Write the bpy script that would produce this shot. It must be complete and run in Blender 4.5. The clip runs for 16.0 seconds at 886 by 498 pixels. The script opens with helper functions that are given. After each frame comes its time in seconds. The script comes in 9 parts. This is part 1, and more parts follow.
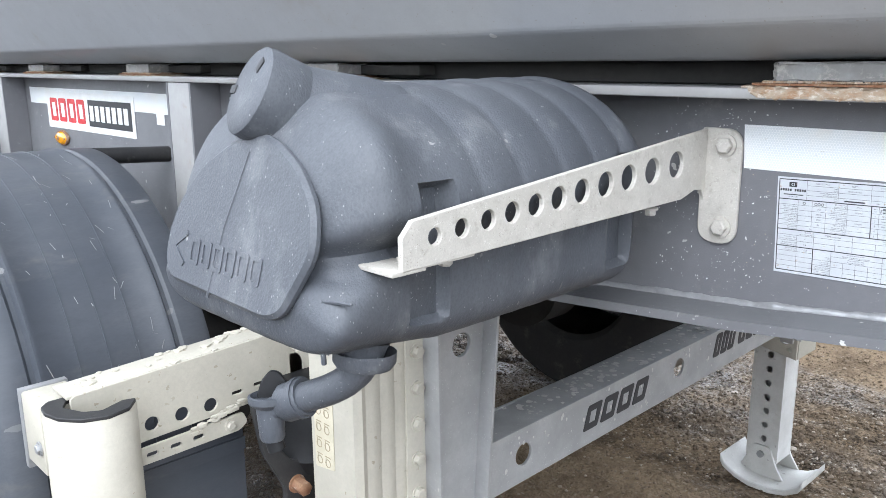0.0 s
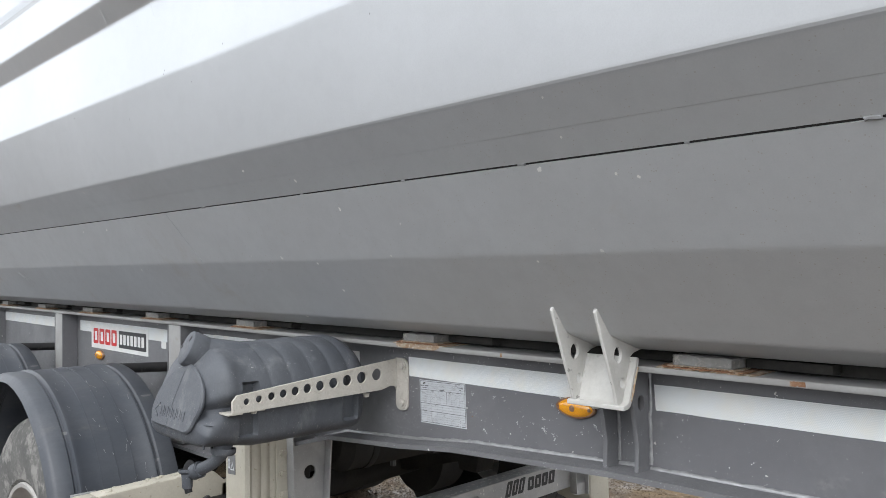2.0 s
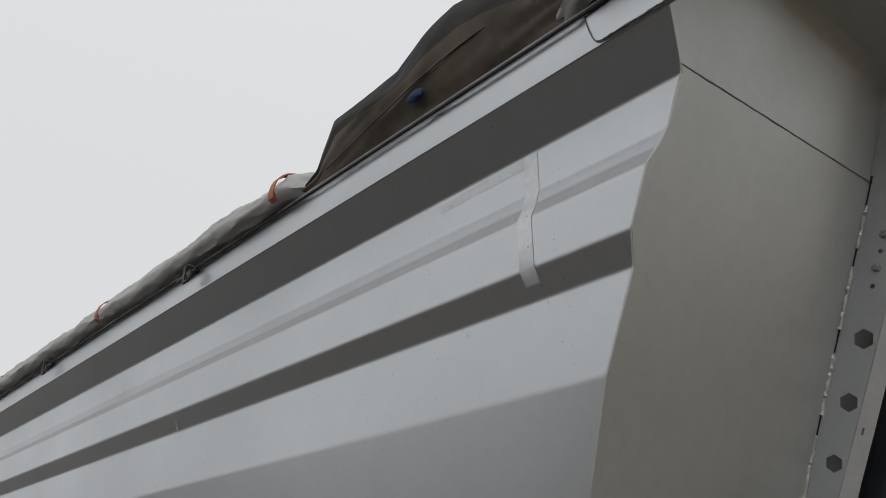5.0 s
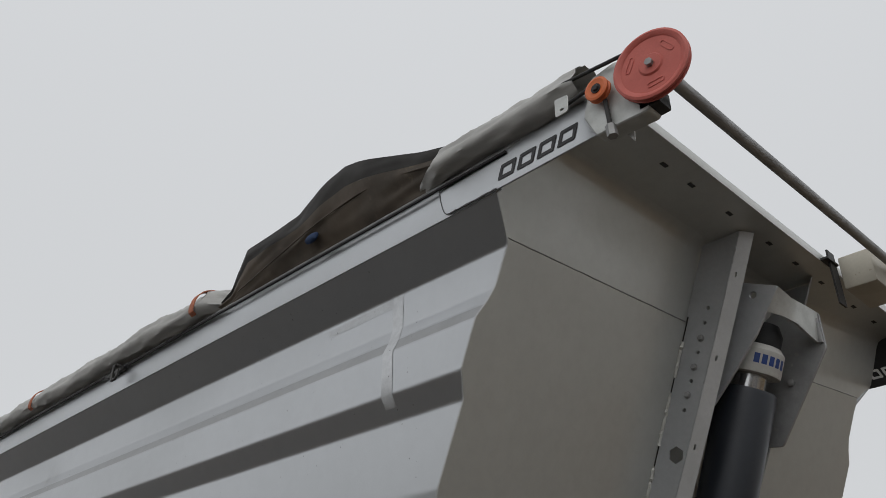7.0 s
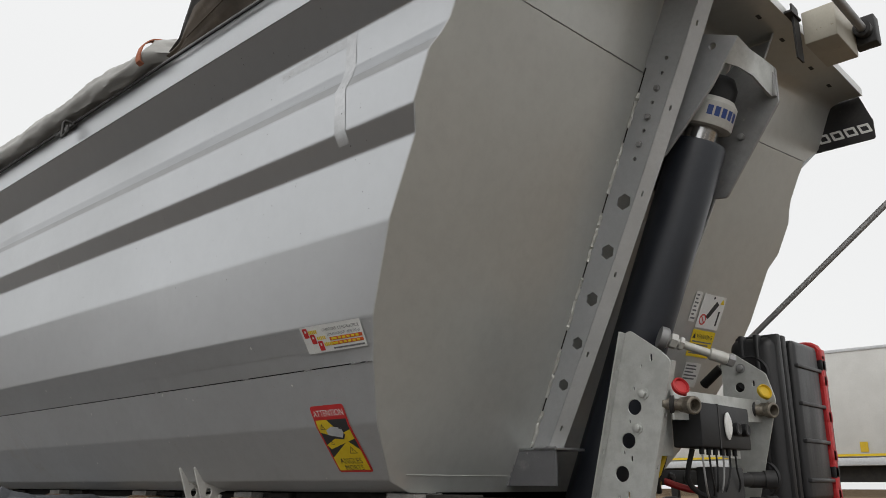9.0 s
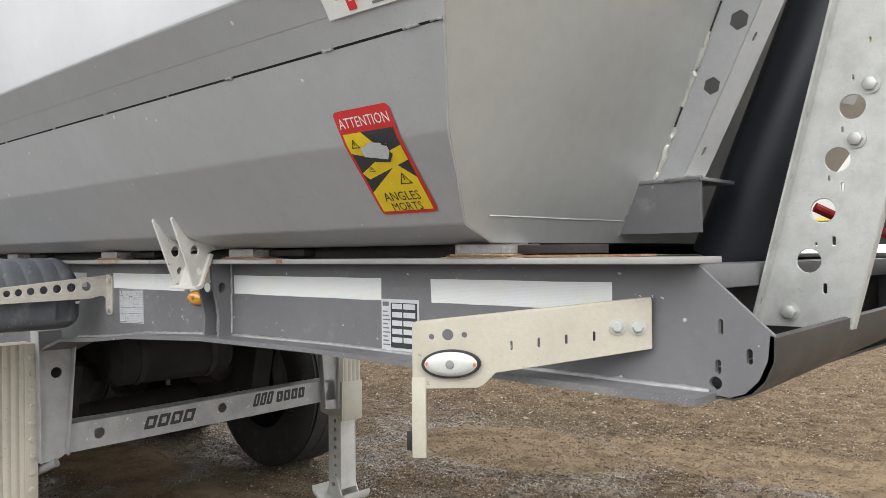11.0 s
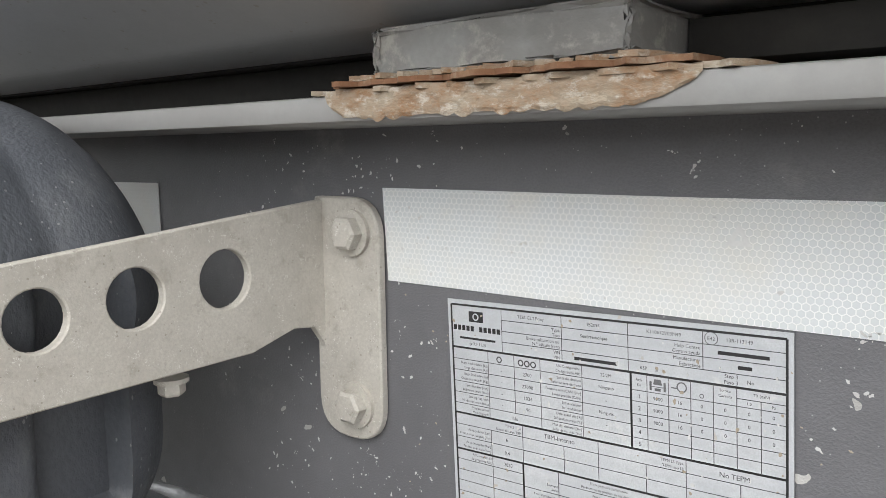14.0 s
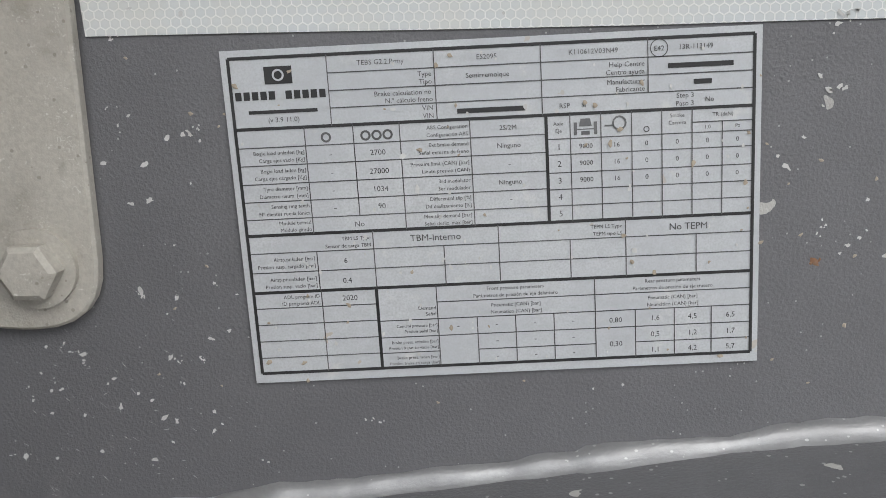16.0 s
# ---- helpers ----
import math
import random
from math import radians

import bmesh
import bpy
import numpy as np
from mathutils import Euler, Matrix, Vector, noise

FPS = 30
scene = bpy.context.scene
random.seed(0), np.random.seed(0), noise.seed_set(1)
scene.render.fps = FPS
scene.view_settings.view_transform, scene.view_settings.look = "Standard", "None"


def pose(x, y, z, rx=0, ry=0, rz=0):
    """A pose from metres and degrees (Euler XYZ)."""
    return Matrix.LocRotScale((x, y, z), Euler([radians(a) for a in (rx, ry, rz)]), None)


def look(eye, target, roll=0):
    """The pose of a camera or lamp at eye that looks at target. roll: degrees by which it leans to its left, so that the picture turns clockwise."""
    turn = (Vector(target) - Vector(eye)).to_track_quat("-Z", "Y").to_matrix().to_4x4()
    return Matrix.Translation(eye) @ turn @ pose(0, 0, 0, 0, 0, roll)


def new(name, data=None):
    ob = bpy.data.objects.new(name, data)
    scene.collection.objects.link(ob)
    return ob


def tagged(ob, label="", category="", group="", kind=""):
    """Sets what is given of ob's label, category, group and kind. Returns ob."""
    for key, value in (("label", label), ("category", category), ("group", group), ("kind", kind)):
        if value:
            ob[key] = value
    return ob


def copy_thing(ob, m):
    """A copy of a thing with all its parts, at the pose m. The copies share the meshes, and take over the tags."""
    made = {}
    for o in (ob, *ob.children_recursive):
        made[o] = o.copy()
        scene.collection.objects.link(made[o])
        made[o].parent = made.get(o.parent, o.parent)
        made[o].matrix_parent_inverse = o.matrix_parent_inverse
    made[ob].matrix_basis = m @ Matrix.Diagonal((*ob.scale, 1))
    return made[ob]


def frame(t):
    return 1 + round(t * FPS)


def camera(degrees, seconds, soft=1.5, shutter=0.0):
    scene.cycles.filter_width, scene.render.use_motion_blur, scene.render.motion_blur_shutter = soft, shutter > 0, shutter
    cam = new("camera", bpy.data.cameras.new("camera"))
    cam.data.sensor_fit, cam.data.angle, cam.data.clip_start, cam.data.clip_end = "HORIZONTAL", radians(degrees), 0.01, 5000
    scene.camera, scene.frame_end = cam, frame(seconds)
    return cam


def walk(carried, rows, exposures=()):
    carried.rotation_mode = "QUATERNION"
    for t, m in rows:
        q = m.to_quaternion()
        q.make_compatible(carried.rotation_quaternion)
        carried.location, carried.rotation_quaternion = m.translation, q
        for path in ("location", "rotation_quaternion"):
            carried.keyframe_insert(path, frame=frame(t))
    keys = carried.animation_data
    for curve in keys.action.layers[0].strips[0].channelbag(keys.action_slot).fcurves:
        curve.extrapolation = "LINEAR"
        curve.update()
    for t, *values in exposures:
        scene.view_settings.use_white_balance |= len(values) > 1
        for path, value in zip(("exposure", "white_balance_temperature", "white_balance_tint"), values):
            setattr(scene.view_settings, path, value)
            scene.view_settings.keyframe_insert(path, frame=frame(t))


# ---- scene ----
cam = camera(57.3, 16.0, 0.85)
PATH = [
    (0, (0.450, -0.929, 1.296), (-0.956, 0.420, 0.843), -0.4),
    (0.5, (0.767, -1.062, 1.384), (-0.634, 0.295, 0.939), -0.6),
    (0.8, (0.951, -1.195, 1.412), (-0.457, 0.172, 0.993), -0.8),
    (1, (1.079, -1.278, 1.441), (-0.345, 0.085, 1.103), -0.7),
    (1.5, (1.408, -1.349, 1.497), (-0.044, 0.022, 1.382), -0.8),
    (2, (1.681, -1.427, 1.462), (0.215, -0.068, 1.506), -0.7),
    (2.5, (1.933, -1.545, 1.455), (0.451, -0.210, 1.600), -0.6),
    (3, (2.159, -1.617, 1.507), (0.669, -0.312, 1.782), -0.8),
    (3.4, (2.377, -1.616, 1.523), (0.904, -0.336, 1.96), -0.8),
    (3.5, (2.44, -1.612, 1.521), (0.966, -0.347, 1.996), -0.6),
    (4, (2.659, -1.635, 1.506), (1.216, -0.406, 2.145), -0.0),
    (4.5, (2.867, -1.706, 1.498), (1.455, -0.519, 2.27), 0.4),
    (5, (3.094, -1.768, 1.515), (1.72, -0.586, 2.362), 0.2),
    (5.2, (3.172, -1.739, 1.516), (1.81, -0.573, 2.403), 0.7),
    (7.3, (3.612, -1.911, 1.461), (2.385, -0.696, 2.47), 0.3),
    (7.5, (3.593, -1.888, 1.435), (2.376, -0.665, 2.446), 0.3),
    (8, (3.554, -1.858, 1.386), (2.332, -0.592, 2.337), 0.0),
    (8.3, (3.565, -1.833, 1.368), (2.299, -0.527, 2.201), 0.3),
    (8.5, (3.558, -1.829, 1.344), (2.282, -0.49, 2.105), -0.0),
    (9, (3.567, -1.822, 1.315), (2.25, -0.426, 1.875), 0.1),
    (9.5, (3.548, -1.802, 1.301), (2.208, -0.372, 1.698), 0.0),
    (10, (3.397, -1.687, 1.268), (2.041, -0.238, 1.512), 0.1),
    (10.2, (3.284, -1.586, 1.258), (1.922, -0.132, 1.439), 0.0),
    (12.3, (1.610, -0.932, 1.304), (0.207, 0.487, 1.177), 0.1),
    (12.5, (1.376, -0.872, 1.297), (-0.032, 0.541, 1.147), 0.4),
    (13, (0.900, -0.685, 1.285), (-0.503, 0.730, 1.114), 0.2),
    (13.5, (0.531, -0.464, 1.255), (-0.863, 0.955, 1.043), -0.1),
    (14, (0.306, -0.331, 1.241), (-0.933, 1.22, 0.995), -0.8),
    (14.5, (0.151, -0.271, 1.22), (-0.517, 1.599, 0.979), 0.1),
    (15, (0.129, -0.261, 1.171), (-0.09, 1.716, 0.959), -0.2),
    (15.5, (0.119, -0.263, 1.152), (0.06, 1.711, 0.836), -0.9),
    (16, (0.117, -0.268, 1.152), (0.106, 1.69, 0.745), -1.4),
]
walk(cam, [(t, look(e, g, r)) for t, e, g, r in PATH],
     [(0, 2.15, 5850, 10), (0.5, 2.08, 5850, 10), (1.0, 2.0, 6000, 10), (1.5, 1.62, 6100, 10), (2.0, 1.36, 6250, 10), (2.5, 1.08, 6350, 10), (3.5, 0.18, 6450, 10), (5.2, -0.10, 6500, 10), (7.5, -0.27, 6450, 10),
      (8.5, 0.02, 6600, 10), (9.5, 0.42, 6650, 10), (10.2, 0.88, 6650, 10), (12.3, 1.90, 6400, 10), (13.5, 1.78, 6500, 10), (14.0, 1.62, 6500, 10), (14.5, 1.50, 6500, 10), (15.0, 1.22, 6400, 10), (15.5, 1.12, 6400, 10), (16.0, 1.10, 6450, 10)])

# ---------- light ----------
world = bpy.data.worlds.new("overcast_sky")
scene.world = world
world.use_nodes = True
wn, wl = world.node_tree.nodes, world.node_tree.links
wn.clear()
w_out = wn.new("ShaderNodeOutputWorld")
w_add = wn.new("ShaderNodeAddShader")
w_sky = wn.new("ShaderNodeTexSky")
w_sky.sky_type = "NISHITA"
w_sky.sun_disc = False
w_sky.sun_elevation = radians(40)
w_sky.sun_rotation = radians(130)
w_hsv = wn.new("ShaderNodeHueSaturation")
w_hsv.inputs["Saturation"].default_value = 0.12
w_b1 = wn.new("ShaderNodeBackground")
w_b1.inputs["Strength"].default_value = 0.02
w_b2 = wn.new("ShaderNodeBackground")
w_b2.inputs["Strength"].default_value = 0.66
w_tc = wn.new("ShaderNodeTexCoord")
w_sep = wn.new("ShaderNodeSeparateXYZ")
w_map = wn.new("ShaderNodeMapRange")
w_map.inputs["From Min"].default_value, w_map.inputs["From Max"].default_value = 0.0, 1.0
w_mix = wn.new("ShaderNodeMix")
w_mix.data_type = "RGBA"
w_mix.clamp_result = False
w_mix.inputs["A"].default_value = (0.93, 0.95, 0.965, 1)      # cloud near the horizon
w_mix.inputs["B"].default_value = (1.22, 1.245, 1.275, 1)       # thicker cloud overhead
wl.new(w_tc.outputs["Generated"], w_sep.inputs[0])
wl.new(w_sep.outputs["Z"], w_map.inputs["Value"])
w_pow = wn.new("ShaderNodeMath")
w_pow.operation = "POWER"
w_pow.inputs[1].default_value = 1.2
wl.new(w_map.outputs[0], w_pow.inputs[0])
wl.new(w_pow.outputs[0], w_mix.inputs["Factor"])
wl.new(w_mix.outputs["Result"], w_b2.inputs["Color"])
wl.new(w_sky.outputs["Color"], w_hsv.inputs["Color"])
wl.new(w_hsv.outputs["Color"], w_b1.inputs["Color"])
wl.new(w_b1.outputs[0], w_add.inputs[0])
wl.new(w_b2.outputs[0], w_add.inputs[1])
wl.new(w_add.outputs[0], w_out.inputs["Surface"])
sun = new("sun", bpy.data.lights.new("sun", "SUN"))
sun.data.energy = 0.6
sun.data.angle = radians(45)
sun.data.color = (1.0, 0.97, 0.92)
sun.matrix_world = look((1.9, -2.9, 3.3), (0, 0, 0))


# ---------- materials ----------
def shader(name, color, rough=0.5, metal=0.0):
    m = bpy.data.materials.new(name)
    m.use_nodes = True
    b = m.node_tree.nodes["Principled BSDF"]
    b.inputs["Base Color"].default_value = (*color, 1)
    b.inputs["Roughness"].default_value = rough
    b.inputs["Metallic"].default_value = metal
    return m, m.node_tree.nodes, m.node_tree.links, b


def coords(n, l, scale=(1, 1, 1)):
    tc = n.new("ShaderNodeTexCoord")
    mp = n.new("ShaderNodeMapping")
    mp.inputs["Scale"].default_value = scale
    l.new(tc.outputs["Object"], mp.inputs["Vector"])
    return mp.outputs["Vector"]


def noise_tex(n, l, vec, scale, detail=4, rough=0.55):
    t = n.new("ShaderNodeTexNoise")
    t.inputs["Scale"].default_value = scale
    t.inputs["Detail"].default_value = detail
    t.inputs["Roughness"].default_value = rough
    l.new(vec, t.inputs["Vector"])
    return t.outputs["Fac"]


def ramp(n, l, fac, lo, hi, c0=0.0, c1=1.0):
    r = n.new("ShaderNodeMapRange")
    r.interpolation_type = "SMOOTHSTEP"
    for key, v in (("From Min", lo), ("From Max", hi), ("To Min", c0), ("To Max", c1)):
        r.inputs[key].default_value = v
    l.new(fac, r.inputs["Value"])
    return r.outputs["Result"]


def maths(n, l, op, a, b=0.0):
    q = n.new("ShaderNodeMath")
    q.operation = op
    for i, v in enumerate((a, b)):
        if isinstance(v, (int, float)):
            q.inputs[i].default_value = v
        else:
            l.new(v, q.inputs[i])
    return q.outputs[0]


def mix(n, l, fac, a, b):
    q = n.new("ShaderNodeMix")
    q.data_type = "RGBA"
    for s, v in ((q.inputs["Factor"], fac), (q.inputs["A"], a), (q.inputs["B"], b)):
        if isinstance(v, (int, float)):
            s.default_value = v
        elif isinstance(v, tuple):
            s.default_value = (*v, 1)
        else:
            l.new(v, s)
    return q.outputs["Result"]


def bump(n, l, b, height, strength, dist=0.002):
    q = n.new("ShaderNodeBump")
    q.inputs["Strength"].default_value = strength
    q.inputs["Distance"].default_value = dist
    l.new(height, q.inputs["Height"])
    l.new(q.outputs["Normal"], b.inputs["Normal"])


def surface(name, color, color2=None, rough=0.5, metal=0.0, scale=6.0, grain=180.0, relief=0.1,
            spots=None, spot_scale=28.0, spot_share=0.3, spot_size=0.30, stretch=(1, 1, 1), rough2=None, dirt=None, dirt_lo=0.55, mottle=0.3, speck=0.25, wave=0.0, dust=None, dust_scale=300.0):
    """Paint, plastic or metal with broad tone changes, fine grain, and spots or dirt where asked for."""
    m, n, l, b = shader(name, color, rough, metal)
    vec = coords(n, l, stretch)
    broad = noise_tex(n, l, vec, scale, 5)
    fine = noise_tex(n, l, vec, grain, 3)
    c2 = color2 or tuple(c * 0.82 for c in color)
    col = mix(n, l, ramp(n, l, broad, 0.32, 0.68), color, c2)
    col = mix(n, l, ramp(n, l, fine, 0.35, 0.75, 0.0, speck), col, tuple(c * 0.8 for c in color))
    mid = noise_tex(n, l, vec, scale * 11 + 8, 6, 0.7)
    col = mix(n, l, ramp(n, l, mid, 0.35, 0.72, 0.0, mottle), col, tuple(c * 0.72 for c in color))
    rgh = ramp(n, l, broad, 0.3, 0.7, rough, rough2 if rough2 is not None else min(1, rough + 0.12))
    if dirt:
        d = noise_tex(n, l, vec, scale * 2.3, 8, 0.7)
        col = mix(n, l, ramp(n, l, d, dirt_lo, dirt_lo + 0.17, 0.0, 0.75), col, dirt)
    if spots:
        v = n.new("ShaderNodeTexVoronoi")
        v.inputs["Scale"].default_value = spot_scale
        warp = n.new("ShaderNodeTexNoise")
        warp.inputs["Scale"].default_value = spot_scale * 2.5
        l.new(vec, warp.inputs["Vector"])
        ad = n.new("ShaderNodeMixRGB")
        ad.blend_type = "ADD"
        ad.inputs["Fac"].default_value = 0.012
        l.new(vec, ad.inputs["Color1"])
        l.new(warp.outputs["Color"], ad.inputs["Color2"])
        l.new(ad.outputs["Color"], v.inputs["Vector"])
        sep = n.new("ShaderNodeSeparateColor")
        l.new(v.outputs["Color"], sep.inputs["Color"])
        size = maths(n, l, "MULTIPLY", ramp(n, l, sep.outputs["Red"], 1 - spot_share, 1.0), spot_size)
        mask = maths(n, l, "LESS_THAN", v.outputs["Distance"], size)
        col = mix(n, l, maths(n, l, "MULTIPLY", mask, ramp(n, l, sep.outputs["Green"], 0, 1, 0.35, 0.9)), col, spots)
        rgh = maths(n, l, "MAXIMUM", rgh, maths(n, l, "MULTIPLY", mask, 0.9))
    if dust:
        # very fine pale dots of dried spray, thicker in some places than in others
        v = n.new("ShaderNodeTexVoronoi")
        v.inputs["Scale"].default_value = dust_scale
        l.new(vec, v.inputs["Vector"])
        sep = n.new("ShaderNodeSeparateColor")
        l.new(v.outputs["Color"], sep.inputs["Color"])
        where = ramp(n, l, noise_tex(n, l, vec, 14, 5, 0.7), 0.40, 0.72, 0.04, 0.34)
        size = maths(n, l, "MULTIPLY", maths(n, l, "LESS_THAN", sep.outputs["Red"], where), maths(n, l, "MULTIPLY", sep.outputs["Green"], 0.34))
        col = mix(n, l, maths(n, l, "MULTIPLY", maths(n, l, "LESS_THAN", v.outputs["Distance"], size), 0.65), col, dust)
    l.new(col, b.inputs["Base Color"])
    l.new(rgh, b.inputs["Roughness"])
    if wave:
        # long shallow dents in the sheet, then the fine grain on top of them
        q = n.new("ShaderNodeBump")
        q.inputs["Strength"].default_value = wave
        q.inputs["Distance"].default_value = 0.03
        l.new(noise_tex(n, l, vec, 2.2, 2, 0.4), q.inputs["Height"])
        l.new(q.outputs["Normal"], b.inputs["Normal"])
    elif relief:
        bump(n, l, b, maths(n, l, "ADD", fine, maths(n, l, "MULTIPLY", broad, 2.0)), relief, 0.001)
    return m


M = {}
M["body"] = surface("silver_grey_paint", (0.56, 0.572, 0.586), (0.525, 0.537, 0.548), 0.29, 0.93, 1.1, 400, 0.006,
                    spots=(0.05, 0.045, 0.04), spot_scale=13, spot_share=0.28, spot_size=0.034, rough2=0.36, mottle=0.12, wave=0.08)
M["bodymid"] = surface("weathered_silver_grey_paint", (0.575, 0.585, 0.597), (0.53, 0.54, 0.55), 0.42, 0.75, 1.1, 400, 0.006,
                       spots=(0.05, 0.045, 0.04), spot_scale=13, spot_share=0.28, spot_size=0.034, rough2=0.52, mottle=0.14, wave=0.06)
M["ledge"] = surface("darker_ledge_paint", (0.47, 0.475, 0.48), (0.43, 0.435, 0.44), 0.45, 0.75, 1.5, 300, 0.02)
M["bodylow"] = surface("dusty_silver_grey_paint", (0.59, 0.60, 0.61), (0.535, 0.54, 0.545), 0.44, 0.58, 1.3, 400, 0.006,
                       spots=(0.92, 0.91, 0.88), spot_scale=26, spot_share=0.20, spot_size=0.15, rough2=0.52, mottle=0.22, wave=0.05, dirt=(0.46, 0.43, 0.39), dirt_lo=0.60, dust=(0.42, 0.39, 0.35), dust_scale=240.0)
M["front"] = surface("front_wall_paint", (0.585, 0.592, 0.568), (0.540, 0.548, 0.520), 0.30, 0.50, 1.4, 400, 0.03, rough2=0.42, wave=0.30, mottle=0.25)
M["chassis"] = surface("chassis_grey_paint", (0.190, 0.190, 0.199), (0.142, 0.142, 0.151), 0.42, 0.1, 3.5, 800, 0.45, speck=0.9, mottle=0.45,
                       spots=(0.62, 0.61, 0.58), spot_scale=48, spot_share=0.30, spot_size=0.16, rough2=0.6, dirt=(0.30, 0.295, 0.285), dirt_lo=0.6, dust=(0.50, 0.50, 0.49), dust_scale=420.0)
M["flange"] = surface("flange_grey_paint", (0.36, 0.36, 0.35), (0.30, 0.29, 0.28), 0.5, 0.15, 7, 250, 0.1,
                      spots=(0.25, 0.12, 0.05), spot_scale=14, spot_share=0.12, dirt=(0.26, 0.22, 0.18), dirt_lo=0.6)
M["cream"] = surface("cream_powder_paint", (0.49, 0.46, 0.385), (0.43, 0.40, 0.33), 0.45, 0.0, 9, 260, 0.25,
                     spots=(0.30, 0.26, 0.2), spot_scale=90, spot_share=0.10, dirt=(0.50, 0.45, 0.36), dirt_lo=0.62)
M["whitepaint"] = surface("worn_white_paint", (0.60, 0.59, 0.56), (0.50, 0.49, 0.46), 0.5, 0.0, 14, 260, 0.3,
                          spots=(0.3, 0.29, 0.27), spot_scale=70, spot_share=0.18, dirt=(0.42, 0.40, 0.36), dirt_lo=0.58)
M["galv"] = surface("galvanised_steel", (0.58, 0.59, 0.57), (0.47, 0.48, 0.46), 0.42, 0.5, 22, 300, 0.1, rough2=0.55,
                    dirt=(0.33, 0.31, 0.27), dirt_lo=0.6)
M["palesteel"] = surface("pale_plated_steel", (0.62, 0.62, 0.585), (0.52, 0.51, 0.47), 0.38, 0.35, 30, 300, 0.1, dirt=(0.40, 0.37, 0.32), dirt_lo=0.62)
M["galvdark"] = surface("dull_galvanised_steel", (0.36, 0.36, 0.36), (0.27, 0.27, 0.27), 0.5, 0.5, 12, 300, 0.1,
                        spots=(0.55, 0.53, 0.5), spot_scale=40, spot_share=0.3)
M["beamgrey"] = surface("grey_coated_steel", (0.43, 0.43, 0.425), (0.34, 0.34, 0.335), 0.45, 0.35, 9, 300, 0.15, rough2=0.6, spots=(0.66, 0.65, 0.62), spot_scale=40, spot_share=0.25, spot_size=0.16,
                        dirt=(0.27, 0.26, 0.24), dirt_lo=0.6, dust=(0.60, 0.60, 0.58), dust_scale=380.0)
M["bolt"] = surface("zinc_bolt", (0.55, 0.53, 0.49), (0.42, 0.40, 0.36), 0.42, 0.5, 60, 500, 0.3)
M["tank"] = surface("dark_moulded_plastic", (0.070, 0.076, 0.088), (0.098, 0.104, 0.116), 0.46, 0.0, 6, 420, 0.7,
                    spots=(0.34, 0.34, 0.33), spot_scale=70, spot_share=0.16, spot_size=0.18, stretch=(1, 1, 0.6), dirt=(0.150, 0.155, 0.163), dirt_lo=0.52, dust=(0.30, 0.30, 0.30), dust_scale=460.0, speck=0.5)
M["guard"] = surface("black_mudguard_plastic", (0.052, 0.058, 0.070), (0.080, 0.085, 0.096), 0.40, 0.0, 5, 300, 0.15,
                     spots=(0.2, 0.2, 0.2), spot_scale=35, spot_share=0.2, stretch=(1, 0.35, 1), dirt=(0.10, 0.10, 0.10), dirt_lo=0.55)
M["rubber"] = surface("dusty_tyre_rubber", (0.085, 0.084, 0.080), (0.15, 0.146, 0.138), 0.8, 0.0, 6, 120, 0.4,
                      dirt=(0.30, 0.29, 0.27), dirt_lo=0.46)
M["darkrubber"] = surface("black_rubber", (0.022, 0.022, 0.023), (0.04, 0.038, 0.036), 0.8, 0.0, 6, 120, 0.4,
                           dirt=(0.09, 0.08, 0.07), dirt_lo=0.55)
M["rimsteel"] = surface("silver_wheel_steel", (0.50, 0.485, 0.46), (0.40, 0.375, 0.35), 0.5, 0.25, 10, 300, 0.15,
                        dirt=(0.22, 0.15, 0.10), dirt_lo=0.6)
M["rust"] = surface("rusty_steel", (0.22, 0.10, 0.05), (0.33, 0.20, 0.12), 0.85, 0.05, 30, 260, 0.6, dirt=(0.42, 0.36, 0.28), dirt_lo=0.52)
M["rustlight"] = surface("flaking_pale_rust", (0.45, 0.38, 0.29), (0.31, 0.17, 0.085), 0.9, 0.0, 60, 300, 1.0,
                         stretch=(0.8, 1, 1.6), dirt=(0.62, 0.58, 0.51), dirt_lo=0.5, mottle=0.6, speck=0.5)
M["pad"] = surface("grey_rubber_pad", (0.30, 0.30, 0.29), (0.22, 0.21, 0.20), 0.8, 0.0, 30, 240, 0.4, dirt=(0.42, 0.40, 0.36), dirt_lo=0.5)
M["black"] = surface("black_plastic", (0.014, 0.014, 0.015), (0.022, 0.022, 0.023), 0.45, 0.0, 9, 300, 0.15, rough2=0.55)
M["casing"] = surface("scuffed_black_moulding", (0.011, 0.011, 0.012), (0.020, 0.020, 0.022), 0.34, 0.0, 14, 300, 0.3, rough2=0.55, stretch=(1, 1, 0.18), dirt=(0.075, 0.074, 0.072), dirt_lo=0.6)
M["blacksteel"] = surface("black_painted_steel", (0.028, 0.028, 0.03), (0.05, 0.048, 0.046), 0.45, 0.1, 8, 260, 0.15, dirt=(0.12, 0.11, 0.1), dirt_lo=0.6)
M["darkmetal"] = surface("oily_dark_metal", (0.13, 0.13, 0.13), (0.08, 0.078, 0.075), 0.4, 0.6, 30, 300, 0.2)
M["oldmetal"] = surface("tarnished_cast_metal", (0.30, 0.27, 0.22), (0.17, 0.15, 0.125), 0.45, 0.5, 40, 300, 0.3, dirt=(0.10, 0.09, 0.08), dirt_lo=0.5)
